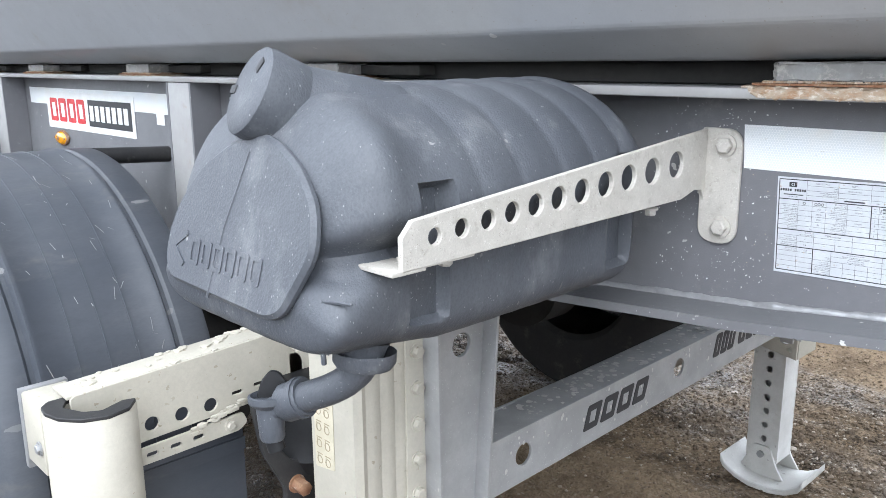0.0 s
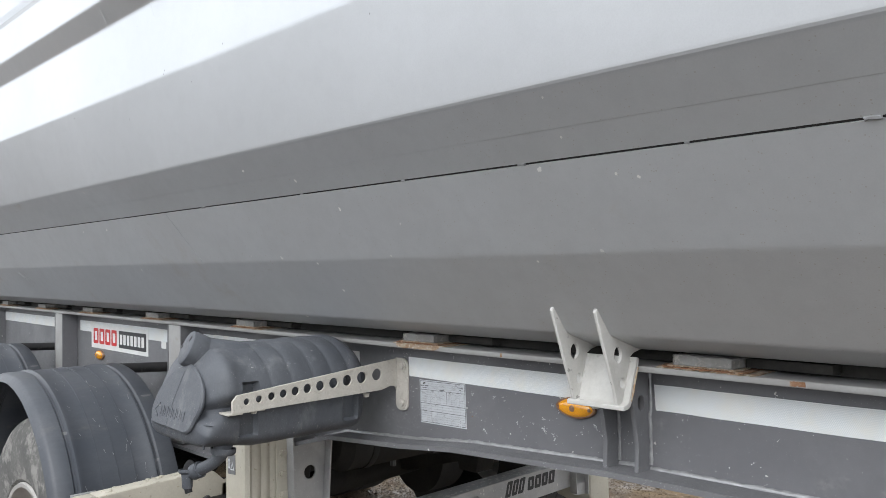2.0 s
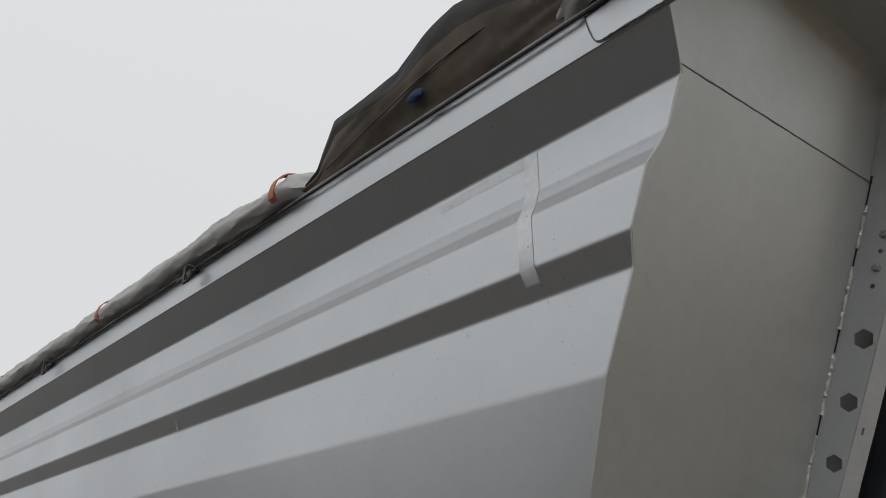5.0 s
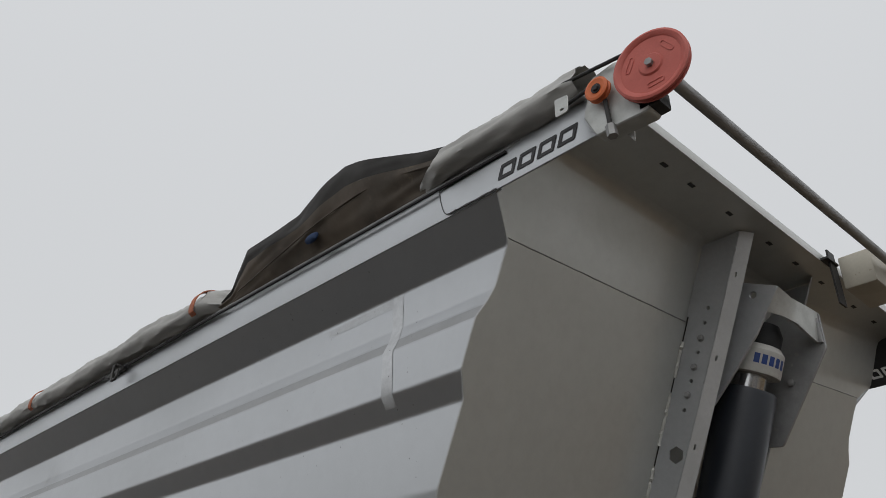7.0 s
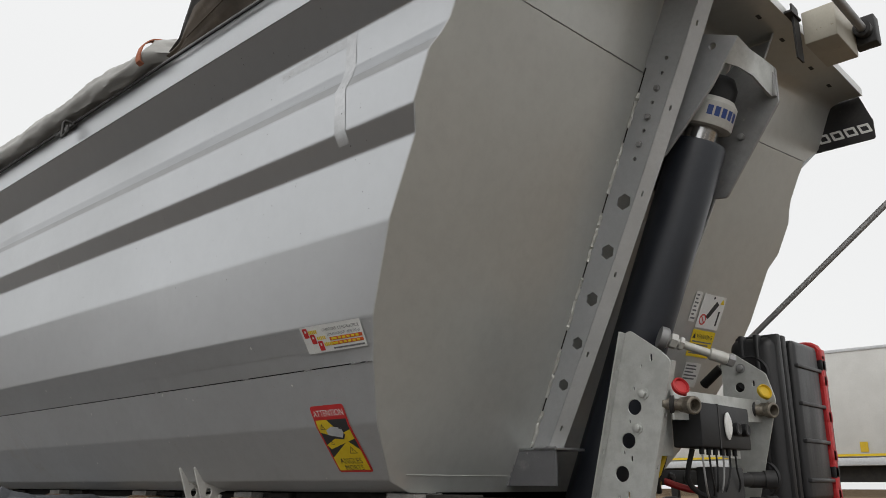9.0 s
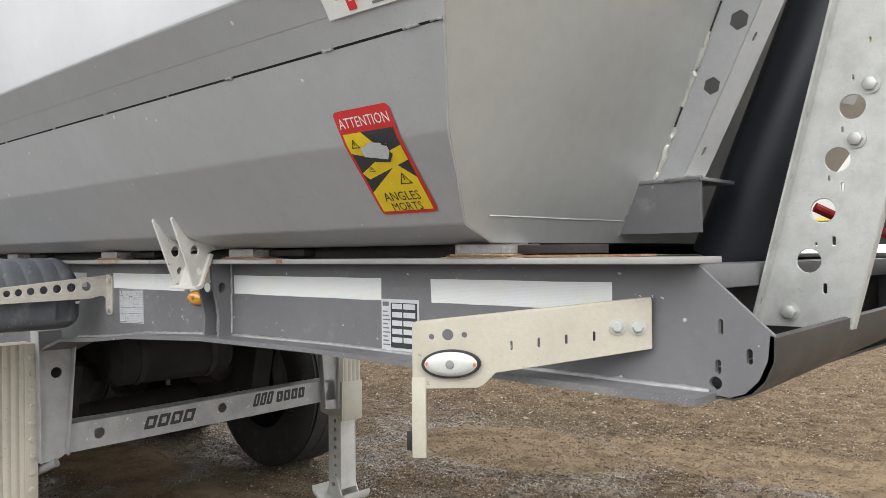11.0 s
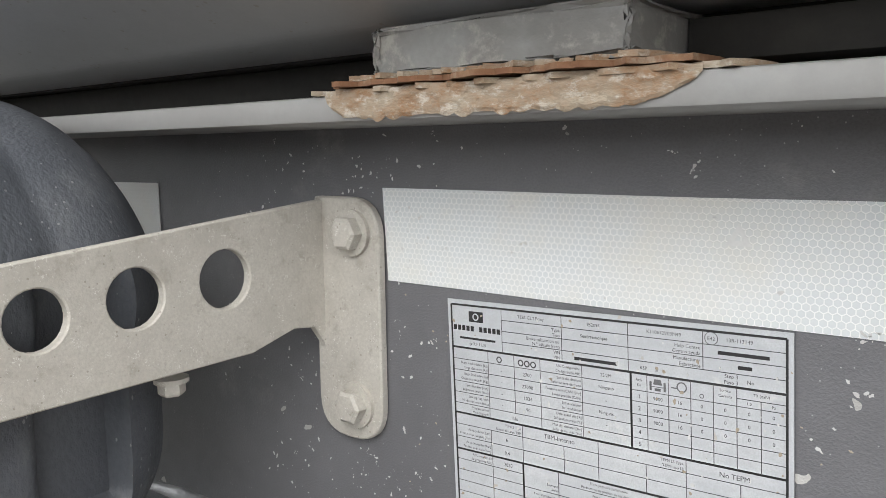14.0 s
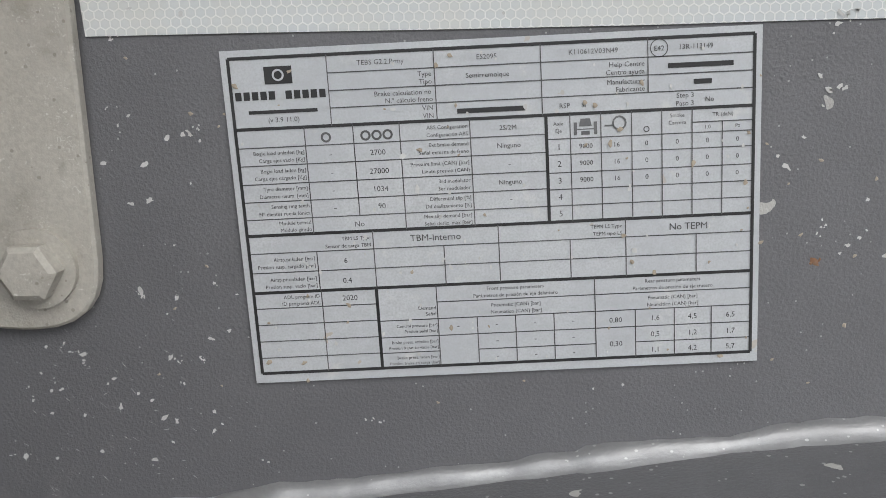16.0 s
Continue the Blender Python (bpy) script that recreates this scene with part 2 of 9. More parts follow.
M["beamdark"] = surface("worn_dark_beam_paint", (0.070, 0.068, 0.066), (0.050, 0.048, 0.046), 0.36, 0.25, 5, 300, 0.12, dirt=(0.13, 0.12, 0.11), dirt_lo=0.6, speck=0.5)
# near-black matt colour for underframe parts, backings and joints
M["dark"] = surface("dark_underframe", (0.03, 0.029, 0.028), (0.05, 0.047, 0.043), 0.85, 0.0, 7, 120, 0.4)
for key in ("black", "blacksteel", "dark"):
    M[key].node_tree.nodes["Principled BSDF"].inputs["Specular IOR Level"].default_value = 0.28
M["red"] = surface("red_plastic", (0.55, 0.03, 0.03), (0.45, 0.025, 0.03), 0.4, 0.0, 12, 300, 0.1)
M["yellow"] = surface("yellow_plastic", (0.70, 0.48, 0.02), (0.62, 0.41, 0.02), 0.42, 0.0, 12, 300, 0.1)
M["coral"] = surface("coral_cast_wheel_paint", (0.58, 0.13, 0.10), (0.52, 0.115, 0.09), 0.5, 0.0, 16, 300, 0.25, dirt=(0.45, 0.2, 0.15), dirt_lo=0.64)
M["orange"] = surface("orange_plastic", (0.70, 0.16, 0.04), (0.6, 0.13, 0.03), 0.45, 0.0, 16, 300, 0.1)
M["strap"] = surface("faded_orange_strap", (0.50, 0.17, 0.09), (0.40, 0.14, 0.08), 0.7, 0.0, 40, 400, 0.3)
M["tarp"] = surface("weathered_grey_tarpaulin", (0.47, 0.465, 0.445), (0.33, 0.325, 0.31), 0.50, 0.0, 6, 300, 0.3,
                    stretch=(0.6, 1.5, 1.5), dirt=(0.30, 0.30, 0.28), dirt_lo=0.56)
M["tarpin"] = surface("brown_tarpaulin_underside", (0.125, 0.098, 0.072), (0.060, 0.048, 0.037), 0.6, 0.0, 6, 300, 0.3, dirt=(0.16, 0.13, 0.09), dirt_lo=0.55)
M["tarpdark"] = surface("dark_tarpaulin_border", (0.034, 0.030, 0.027), (0.022, 0.020, 0.018), 0.6, 0.0, 6, 300, 0.3)
M["bluecloth"] = surface("dark_blue_cloth", (0.02, 0.045, 0.11), (0.015, 0.03, 0.08), 0.8, 0.0, 40, 300, 0.3)
M["dustcream"] = surface("dusty_cream_paint", (0.55, 0.522, 0.468), (0.46, 0.434, 0.386), 0.65, 0.0, 40, 700, 0.3, dust=(0.26, 0.235, 0.20), dust_scale=520.0, speck=0.7, mottle=0.5,
                         spots=(0.70, 0.69, 0.65), spot_scale=330, spot_share=0.35, spot_size=0.38, dirt=(0.36, 0.33, 0.285), dirt_lo=0.52)
M["papercream"] = surface("beige_paper_label", (0.60, 0.55, 0.42), (0.52, 0.47, 0.35), 0.6, 0.0, 30, 300, 0.1)
M["tanink"] = surface("faded_brown_print", (0.30, 0.25, 0.16), (0.38, 0.32, 0.22), 0.6, 0.0, 40, 300, 0.0)
M["plateink"] = surface("worn_black_print", (0.070, 0.070, 0.074), (0.17, 0.17, 0.175), 0.5, 0.0, 45, 300, 0.0)
M["white"] = surface("white_film", (0.78, 0.78, 0.76), (0.72, 0.72, 0.70), 0.4, 0.0, 20, 300, 0.05)
M["label"] = surface("dusty_silver_label", (0.66, 0.68, 0.70), (0.56, 0.58, 0.61), 0.34, 0.15, 26, 1400, 0.05, speck=0.8,
                     spots=(0.60, 0.52, 0.42), spot_scale=90, spot_share=0.12, spot_size=0.2, dirt=(0.72, 0.72, 0.70), dirt_lo=0.57)
M["mudtan"] = surface("tan_dried_mud", (0.50, 0.43, 0.34), (0.40, 0.34, 0.27), 0.9, 0.0, 80, 500, 0.2)
M["ink"] = surface("black_print", (0.025, 0.025, 0.027), (0.04, 0.04, 0.042), 0.5, 0.0, 60, 300, 0.0)
M["greyink"] = surface("grey_print", (0.13, 0.13, 0.14), (0.2, 0.2, 0.2), 0.5, 0.0, 60, 300, 0.0)
M["redink"] = surface("red_print", (0.62, 0.03, 0.03), (0.55, 0.03, 0.03), 0.4, 0.0, 40, 300, 0.0)
M["yellowink"] = surface("yellow_print", (0.80, 0.58, 0.02), (0.75, 0.53, 0.02), 0.4, 0.0, 40, 300, 0.0)
M["orangeink"] = surface("orange_print", (0.62, 0.10, 0.02), (0.55, 0.09, 0.02), 0.4, 0.0, 40, 300, 0.0)
M["blueink"] = surface("navy_print", (0.02, 0.05, 0.22), (0.025, 0.06, 0.2), 0.45, 0.0, 40, 300, 0.0)
M["chrome"] = surface("polished_rod", (0.7, 0.7, 0.7), (0.6, 0.6, 0.6), 0.12, 1.0, 20, 300, 0.0)
M["cylinder"] = surface("charcoal_cylinder_paint", (0.015, 0.0175, 0.024), (0.022, 0.025, 0.033), 0.32, 0.15, 4, 300, 0.05, rough2=0.5)
M["weld"] = surface("weld_bead", (0.40, 0.40, 0.405), (0.28, 0.28, 0.285), 0.33, 0.45, 60, 900, 0.2, stretch=(0.7, 1, 1), speck=0.5, mottle=0.3, dust=(0.60, 0.60, 0.60), dust_scale=700.0)
M["hose_red"] = surface("red_hose", (0.45, 0.02, 0.02), (0.4, 0.02, 0.02), 0.4, 0.0, 30, 300, 0.0)
M["lorrywhite"] = surface("white_lorry_panel", (0.66, 0.66, 0.64), (0.60, 0.60, 0.58), 0.5, 0.0, 2, 100, 0.0)
M["fleck"] = surface("dried_mud", (0.72, 0.72, 0.71), (0.58, 0.575, 0.56), 0.9, 0.0, 60, 400, 0.3)
M["streak"] = surface("faint_streak", (0.595, 0.60, 0.60), (0.56, 0.565, 0.56), 0.40, 0.55, 20, 300, 0.0)
M["body_film"] = surface("clear_film_on_paint", (0.64, 0.655, 0.67), (0.60, 0.61, 0.62), 0.36, 0.5, 50, 200, 0.3)
M["asphalt"] = surface("dark_unseen_asphalt", (0.072, 0.068, 0.064), (0.054, 0.051, 0.048), 0.7, 0.0, 1.2, 90, 0.6, speck=0.6)
M["railgrey"] = surface("rail_grey_paint", (0.50, 0.51, 0.52), (0.43, 0.44, 0.45), 0.42, 0.35, 5, 300, 0.1)
# rail grey made paler: light falling on the flange is in the colour
M["railflange"] = surface("lit_rail_paint", (0.56, 0.565, 0.56), (0.48, 0.485, 0.48), 0.45, 0.15, 5, 300, 0.1)
M["wallgrey"] = surface("grey_unseen_wall", (0.22, 0.21, 0.20), (0.17, 0.165, 0.16), 0.9, 0.0, 0.8, 40, 0.2)
M["tape_clear"] = surface("clear_repair_tape", (0.65, 0.66, 0.67), (0.59, 0.60, 0.61), 0.30, 0.60, 60, 200, 0.2)


def hex_tape():
    """White reflective film with a fine honeycomb."""
    m, n, l, b = shader("honeycomb_reflective_film", (0.8, 0.8, 0.77), 0.32, 0.0)
    tc = n.new("ShaderNodeTexCoord")
    sp = n.new("ShaderNodeSeparateXYZ")
    l.new(tc.outputs["Object"], sp.inputs[0])
    px = maths(n, l, "MULTIPLY", sp.outputs["X"], 310.0)
    pz = maths(n, l, "MULTIPLY", sp.outputs["Z"], 310.0)

    def cell(off_x, off_z):
        ax = maths(n, l, "SUBTRACT", maths(n, l, "FLOORED_MODULO", maths(n, l, "ADD", px, off_x), 1.0), 0.5)
        az = maths(n, l, "SUBTRACT", maths(n, l, "FLOORED_MODULO", maths(n, l, "ADD", pz, off_z), 1.732), 0.866)
        d2 = maths(n, l, "ADD", maths(n, l, "MULTIPLY", ax, ax), maths(n, l, "MULTIPLY", az, az))
        ux, uz = maths(n, l, "ABSOLUTE", ax), maths(n, l, "ABSOLUTE", az)
        sl = maths(n, l, "ADD", maths(n, l, "MULTIPLY", ux, 0.5), maths(n, l, "MULTIPLY", uz, 0.866))
        return d2, maths(n, l, "MAXIMUM", ux, sl)

    d1, e1 = cell(0.0, 0.0)
    d2, e2 = cell(0.5, 0.866)
    near = maths(n, l, "LESS_THAN", d1, d2)
    edge = maths(n, l, "ADD", maths(n, l, "MULTIPLY", e1, near),
                 maths(n, l, "MULTIPLY", e2, maths(n, l, "SUBTRACT", 1.0, near)))
    line = ramp(n, l, edge, 0.40, 0.47)
    vec = coords(n, l)
    broad = noise_tex(n, l, vec, 9, 6, 0.65)
    col = mix(n, l, line, (0.67, 0.70, 0.71), (0.86, 0.87, 0.86))
    col = mix(n, l, ramp(n, l, broad, 0.42, 0.7, 0, 0.6), col, (0.74, 0.71, 0.63))
    fine = noise_tex(n, l, vec, 60, 6, 0.7)
    col = mix(n, l, ramp(n, l, fine, 0.66, 0.74, 0, 0.7), col, (0.45, 0.42, 0.36))
    l.new(col, b.inputs["Base Color"])
    bump(n, l, b, line, 0.25, 0.0004)
    return m


M["tape"] = hex_tape()


def lens_mat(name, color):
    m, n, l, b = shader(name, color, 0.12, 0.0)
    vec = coords(n, l)
    w = n.new("ShaderNodeTexVoronoi")
    w.inputs["Scale"].default_value = 420
    l.new(vec, w.inputs["Vector"])
    col = mix(n, l, ramp(n, l, w.outputs["Distance"], 0.1, 0.6), color, tuple(c * 0.82 for c in color))
    l.new(col, b.inputs["Base Color"])
    b.inputs["Coat Weight"].default_value = 0.8
    bump(n, l, b, w.outputs["Distance"], 0.15, 0.001)
    return m


M["amber"] = lens_mat("amber_lens", (0.95, 0.40, 0.010))
M["clearlens"] = lens_mat("clear_lens", (0.62, 0.62, 0.60))


SAND = [(-0.85, 0.78, 0.75, 0.50), (-0.55, 2.95, 0.9, 0.55), (-2.3, 1.0, 0.8, 0.35), (0.9, 3.6, 1.2, 0.5), (-3.0, 60.0, 80.0, 55.8)]     # trodden sandy patches: x, y and half widths


def sand_mask(n, l, vec):
    """1 on the sandy patches, with a ragged edge."""
    sep = n.new("ShaderNodeSeparateXYZ")
    l.new(vec, sep.inputs[0])
    rag = maths(n, l, "MULTIPLY", maths(n, l, "SUBTRACT", noise_tex(n, l, vec, 4.0, 6, 0.65), 0.5), 1.5)
    near = None
    for x, y, a, b in SAND:
        u = maths(n, l, "DIVIDE", maths(n, l, "SUBTRACT", sep.outputs["X"], x), a)
        v = maths(n, l, "DIVIDE", maths(n, l, "SUBTRACT", sep.outputs["Y"], y), b)
        d = maths(n, l, "ADD", maths(n, l, "MULTIPLY", u, u), maths(n, l, "MULTIPLY", v, v))
        near = d if near is None else maths(n, l, "MINIMUM", near, d)
    return ramp(n, l, maths(n, l, "ADD", near, rag), 0.5, 1.5, 1.0, 0.0)


def wet_mask(n, l, vec, sand):
    """1 where the gravel beside the trailer is still wet."""
    sep = n.new("ShaderNodeSeparateXYZ")
    l.new(vec, sep.inputs[0])
    wet = maths(n, l, "MULTIPLY", ramp(n, l, noise_tex(n, l, vec, 1.1, 4, 0.6), 0.38, 0.56), maths(n, l, "SUBTRACT", 1.0, sand))
    return maths(n, l, "MULTIPLY", wet, ramp(n, l, sep.outputs["Y"], 3.0, 4.4, 1.0, 0.0))


def gravel_mat():
    m, n, l, b = shader("wet_gravel", (0.12, 0.10, 0.085), 0.8)
    vec = coords(n, l)
    v = n.new("ShaderNodeTexVoronoi")
    v.inputs["Scale"].default_value = 120
    l.new(vec, v.inputs["Vector"])
    v2 = n.new("ShaderNodeTexVoronoi")
    v2.inputs["Scale"].default_value = 48
    l.new(vec, v2.inputs["Vector"])
    broad = noise_tex(n, l, vec, 0.7, 6, 0.6)
    mid = noise_tex(n, l, vec, 5, 6, 0.6)
    sep = n.new("ShaderNodeSeparateColor")
    l.new(v.outputs["Color"], sep.inputs["Color"])
    col = mix(n, l, sep.outputs["Red"], (0.028, 0.021, 0.014), (0.170, 0.124, 0.080))
    col = mix(n, l, ramp(n, l, sep.outputs["Green"], 0.9, 0.99), col, (0.30, 0.27, 0.23))
    col = mix(n, l, ramp(n, l, mid, 0.45, 0.7, 0, 0.7), col, (0.060, 0.046, 0.034))
    col = mix(n, l, ramp(n, l, broad, 0.45, 0.6, 0, 0.3), col, (0.092, 0.069, 0.047))
    sand = sand_mask(n, l, vec)
    dry = mix(n, l, ramp(n, l, mid, 0.40, 0.66), (0.27, 0.202, 0.135), (0.165, 0.122, 0.082))
    col = mix(n, l, maths(n, l, "MULTIPLY", sand, 0.70), col, dry)
    l.new(col, b.inputs["Base Color"])
    wet = wet_mask(n, l, vec, sand)
    l.new(ramp(n, l, wet, 0, 1, 0.80, 0.24), b.inputs["Roughness"])
    l.new(ramp(n, l, wet, 0, 1, 0.0, 0.5), b.inputs["Specular IOR Level"])
    h = maths(n, l, "ADD", maths(n, l, "MULTIPLY", v.outputs["Distance"], -1.0), maths(n, l, "MULTIPLY", v2.outputs["Distance"], -0.8))
    bump(n, l, b, h, 0.8, 0.007)
    return m


M["gravel"] = gravel_mat()


def pebble_mat():
    m, n, l, b = shader("pebble_stone", (0.2, 0.18, 0.16), 0.7)
    g = n.new("ShaderNodeNewGeometry")
    q = n.new("ShaderNodeValToRGB")
    q.color_ramp.elements[0].color = (0.040, 0.031, 0.024, 1)
    q.color_ramp.elements[1].color = (0.44, 0.40, 0.34, 1)
    for at, c in ((0.60, (0.090, 0.069, 0.050, 1)), (0.90, (0.17, 0.135, 0.10, 1))):
        q.color_ramp.elements.new(at).color = c
    l.new(g.outputs["Random Per Island"], q.inputs["Fac"])
    vec = coords(n, l)
    sand = sand_mask(n, l, vec)
    l.new(mix(n, l, maths(n, l, "MULTIPLY", sand, 0.6), q.outputs["Color"], (0.245, 0.184, 0.124)), b.inputs["Base Color"])
    wet = wet_mask(n, l, vec, sand)
    l.new(ramp(n, l, wet, 0, 1, 0.8, 0.32), b.inputs["Roughness"])
    l.new(ramp(n, l, wet, 0, 1, 0.05, 0.5), b.inputs["Specular IOR Level"])
    return m


M["pebble"] = pebble_mat()


# ---------- mesh helpers ----------
def smooth(me, angle=35):
    me.shade_smooth()
    me.set_sharp_from_angle(angle=radians(angle))
    return me


def to_mesh(name, bm, angle=35):
    bmesh.ops.recalc_face_normals(bm, faces=bm.faces)
    me = bpy.data.meshes.new(name)
    bm.to_mesh(me)
    bm.free()
    return smooth(me, angle)


def base_of(ob):
    p = Vector((0, 0, 0))
    while ob is not None:
        p += ob.location
        ob = ob.parent
    return p


def part(name, data, material, parent, label="", angle=35):
    """One mesh object, given in world metres, under a thing or under a part."""
    me = to_mesh(name, data, angle) if isinstance(data, bmesh.types.BMesh) else data
    me.name = name
    me.transform(Matrix.Translation(-base_of(parent)))
    me.materials.clear()
    me.materials.append(M[material])
    ob = new(name, me)
    ob.parent = parent
    return tagged(ob, label=label)


def thing(name, label, category, at=(0, 0, 0), group="", kind=""):
    ob = new(name)
    ob.empty_display_size = 0.05
    ob.location = at
    return tagged(ob, label, category, group, kind)


def solid(name, data, material, label, category, at=(0, 0, 0), group="", kind="", angle=35):
    """A thing that is one mesh."""
    me = to_mesh(name, data, angle) if isinstance(data, bmesh.types.BMesh) else data
    me.name = name
    me.transform(Matrix.Translation(-Vector(at)))
    me.materials.clear()
    me.materials.append(M[material])
    ob = new(name, me)
    ob.location = at
    return tagged(ob, label, category, group, kind)


def box(x0, x1, y0, y1, z0, z1, bev=0.0, bm=None, m=None, segs=2):
    bm2 = bmesh.new()
    bmesh.ops.create_cube(bm2, size=1)
    bmesh.ops.transform(bm2, matrix=Matrix.Translation(((x0 + x1) / 2, (y0 + y1) / 2, (z0 + z1) / 2))
                        @ Matrix.Diagonal((abs(x1 - x0), abs(y1 - y0), abs(z1 - z0), 1)), verts=bm2.verts)
    if bev:
        bmesh.ops.bevel(bm2, geom=list(bm2.edges), offset=bev, segments=segs, profile=0.5, affect="EDGES")
    if m is not None:
        bmesh.ops.transform(bm2, matrix=m, verts=bm2.verts)
    return bm2 if bm is None else join(bm, bm2)


def join(bm, other):
    me = bpy.data.meshes.new("tmp")
    other.to_mesh(me)
    other.free()
    bm.from_mesh(me)
    bpy.data.meshes.remove(me)
    return bm


def frame_of(d):
    d = Vector(d).normalized()
    return d.to_track_quat("Z", "Y").to_matrix().to_4x4()


def lathe(profile, at, axis, segs=32, bm=None, closed=False):
    """A turned body: profile rows of (radius, height) along axis from at."""
    bm2 = bmesh.new()
    rings = []
    for r, h in profile:
        if r < 1e-6:
            rings.append([bm2.verts.new((0, 0, h))])
        else:
            rings.append([bm2.verts.new((r * math.cos(2 * math.pi * i / segs), r * math.sin(2 * math.pi * i / segs), h)) for i in range(segs)])
    pairs = list(zip(rings, rings[1:])) + ([(rings[-1], rings[0])] if closed else [])
    for a, b in pairs:
        for i in range(segs):
            j = (i + 1) % segs
            va = [a[i], a[j]] if len(a) > 1 else [a[0]]
            vb = [b[j], b[i]] if len(b) > 1 else [b[0]]
            if len(va) + len(vb) > 2:
                bm2.faces.new(va + vb)
    bmesh.ops.transform(bm2, matrix=Matrix.Translation(at) @ frame_of(axis), verts=bm2.verts)
    return bm2 if bm is None else join(bm, bm2)


def rod(a, b, r, segs=16, bm=None, bev=0.0):
    a, b = Vector(a), Vector(b)
    h = (b - a).length
    e = min(bev, r * 0.6, h * 0.4)
    prof = [(0, 0), (r - e, 0)] + ([(r, e), (r, h - e)] if e else [(r, h)]) + ([(r - e, h)] if e else []) + [(0, h)]
    return lathe(prof, a, b - a, segs, bm)


def hexbolt(at, axis, r=0.009, h=0.008, bm=None, washer=0.012):
    """A hexagon head on a washer."""
    bm2 = lathe([(0, 0), (washer, 0), (washer, 0.0025), (0, 0.0025)], at, axis, 20)
    head = lathe([(0, 0.0025), (r, 0.0025), (r, h), (r * 0.8, h + 0.0015), (0, h + 0.0015)], at, axis, 6)
    join(bm2, head)
    return bm2 if bm is None else join(bm, bm2)


def tube(points, r, segs=10, bm=None, taper=None):
    """A round bar or hose along a polyline."""
    pts = [Vector(p) for p in points]
    bm2 = bmesh.new()
    rings, nrm = [], None
    for i, p in enumerate(pts):
        d = (pts[min(i + 1, len(pts) - 1)] - pts[max(i - 1, 0)]).normalized()
        if nrm is None:
            nrm = d.orthogonal().normalized()
        nrm = (nrm - d * nrm.dot(d)).normalized()
        bi = d.cross(nrm)
        rr = r if taper is None else taper[i]
        rings.append([bm2.verts.new(p + (nrm * math.cos(2 * math.pi * k / segs) + bi * math.sin(2 * math.pi * k / segs)) * rr) for k in range(segs)])
    for a, b in zip(rings, rings[1:]):
        for k in range(segs):
            bm2.faces.new((a[k], a[(k + 1) % segs], b[(k + 1) % segs], b[k]))
    bm2.faces.new(rings[0][::-1])
    bm2.faces.new(rings[-1])
    return bm2 if bm is None else join(bm, bm2)


def bend(points, n=8):
    """A smooth curve through the points."""
    pts = [Vector(p) for p in points]
    out = []
    for i in range(len(pts) - 1):
        p0, p1, p2, p3 = pts[max(i - 1, 0)], pts[i], pts[i + 1], pts[min(i + 2, len(pts) - 1)]
        for k in range(n):
            t = k / n
            out.append(0.5 * ((2 * p1) + (p2 - p0) * t + (2 * p0 - 5 * p1 + 4 * p2 - p3) * t * t + (3 * p1 - p0 - 3 * p2 + p3) * t ** 3))
    return out + [pts[-1]]


def circle(u, v, r, n=20, ry=None, turn=0.0):
    ry = ry or r
    return [(u + r * math.cos(2 * math.pi * i / n + turn), v + ry * math.sin(2 * math.pi * i / n + turn)) for i in range(n)]


def slot(u, v, w, h, n=6, turn=0.0):
    """A rounded slot of full width w and height h."""
    r = min(w, h) / 2
    out = []
    for cx, cy, a0 in ((w / 2 - r, h / 2 - r, 0), (-w / 2 + r, h / 2 - r, 90), (-w / 2 + r, -h / 2 + r, 180), (w / 2 - r, -h / 2 + r, 270)):
        for k in range(n + 1):
            a = radians(a0 + 90 * k / n)
            out.append((cx + r * math.cos(a), cy + r * math.sin(a)))
    c, s = math.cos(turn), math.sin(turn)
    return [(u + x * c - y * s, v + x * s + y * c) for x, y in out]


def rounded(poly, r, n=4):
    """A polygon with its corners rounded; r is one radius or one a corner."""
    out, k = [], len(poly)
    for i in range(k):
        p, a, b = Vector(poly[i]), Vector(poly[i - 1]), Vector(poly[(i + 1) % k])
        rr = r[i] if isinstance(r, (list, tuple)) else r
        if rr <= 0:
            out.append(tuple(p))
            continue
        da, db = (a - p), (b - p)
        q = min(rr, da.length * 0.45, db.length * 0.45)
        s, e = p + da.normalized() * q, p + db.normalized() * q
        for j in range(n + 1):
            t = j / n
            out.append(tuple(s * (1 - t) ** 2 + p * 2 * t * (1 - t) + e * t * t))
    return out


def plate(outline, holes=(), thick=0.006, m=None, bev=0.0, bm=None):
    """A sheet cut to an outline with holes through it, in its own u, v plane, centred in thickness, then set by m."""
    cu = bpy.data.curves.new("cut", "CURVE")
    cu.dimensions = "2D"
    cu.fill_mode = "BOTH"
    cu.extrude = max(thick / 2 - bev, 0.0)
    cu.bevel_depth = bev
    cu.bevel_resolution = 0
    for ring in (outline, *holes):
        s = cu.splines.new("POLY")
        s.points.add(len(ring) - 1)
        for p, q in zip(s.points, ring):
            p.co = (q[0], q[1], 0, 1)
        s.use_cyclic_u = True
    ob = bpy.data.objects.new("cut", cu)
    me = bpy.data.meshes.new_from_object(ob)
    bm2 = bmesh.new()
    bm2.from_mesh(me)
    bpy.data.objects.remove(ob)
    bpy.data.curves.remove(cu)
    bpy.data.meshes.remove(me)
    bmesh.ops.remove_doubles(bm2, verts=bm2.verts, dist=1e-5)
    if m is not None:
        bmesh.ops.transform(bm2, matrix=m, verts=bm2.verts)
    return bm2 if bm is None else join(bm, bm2)


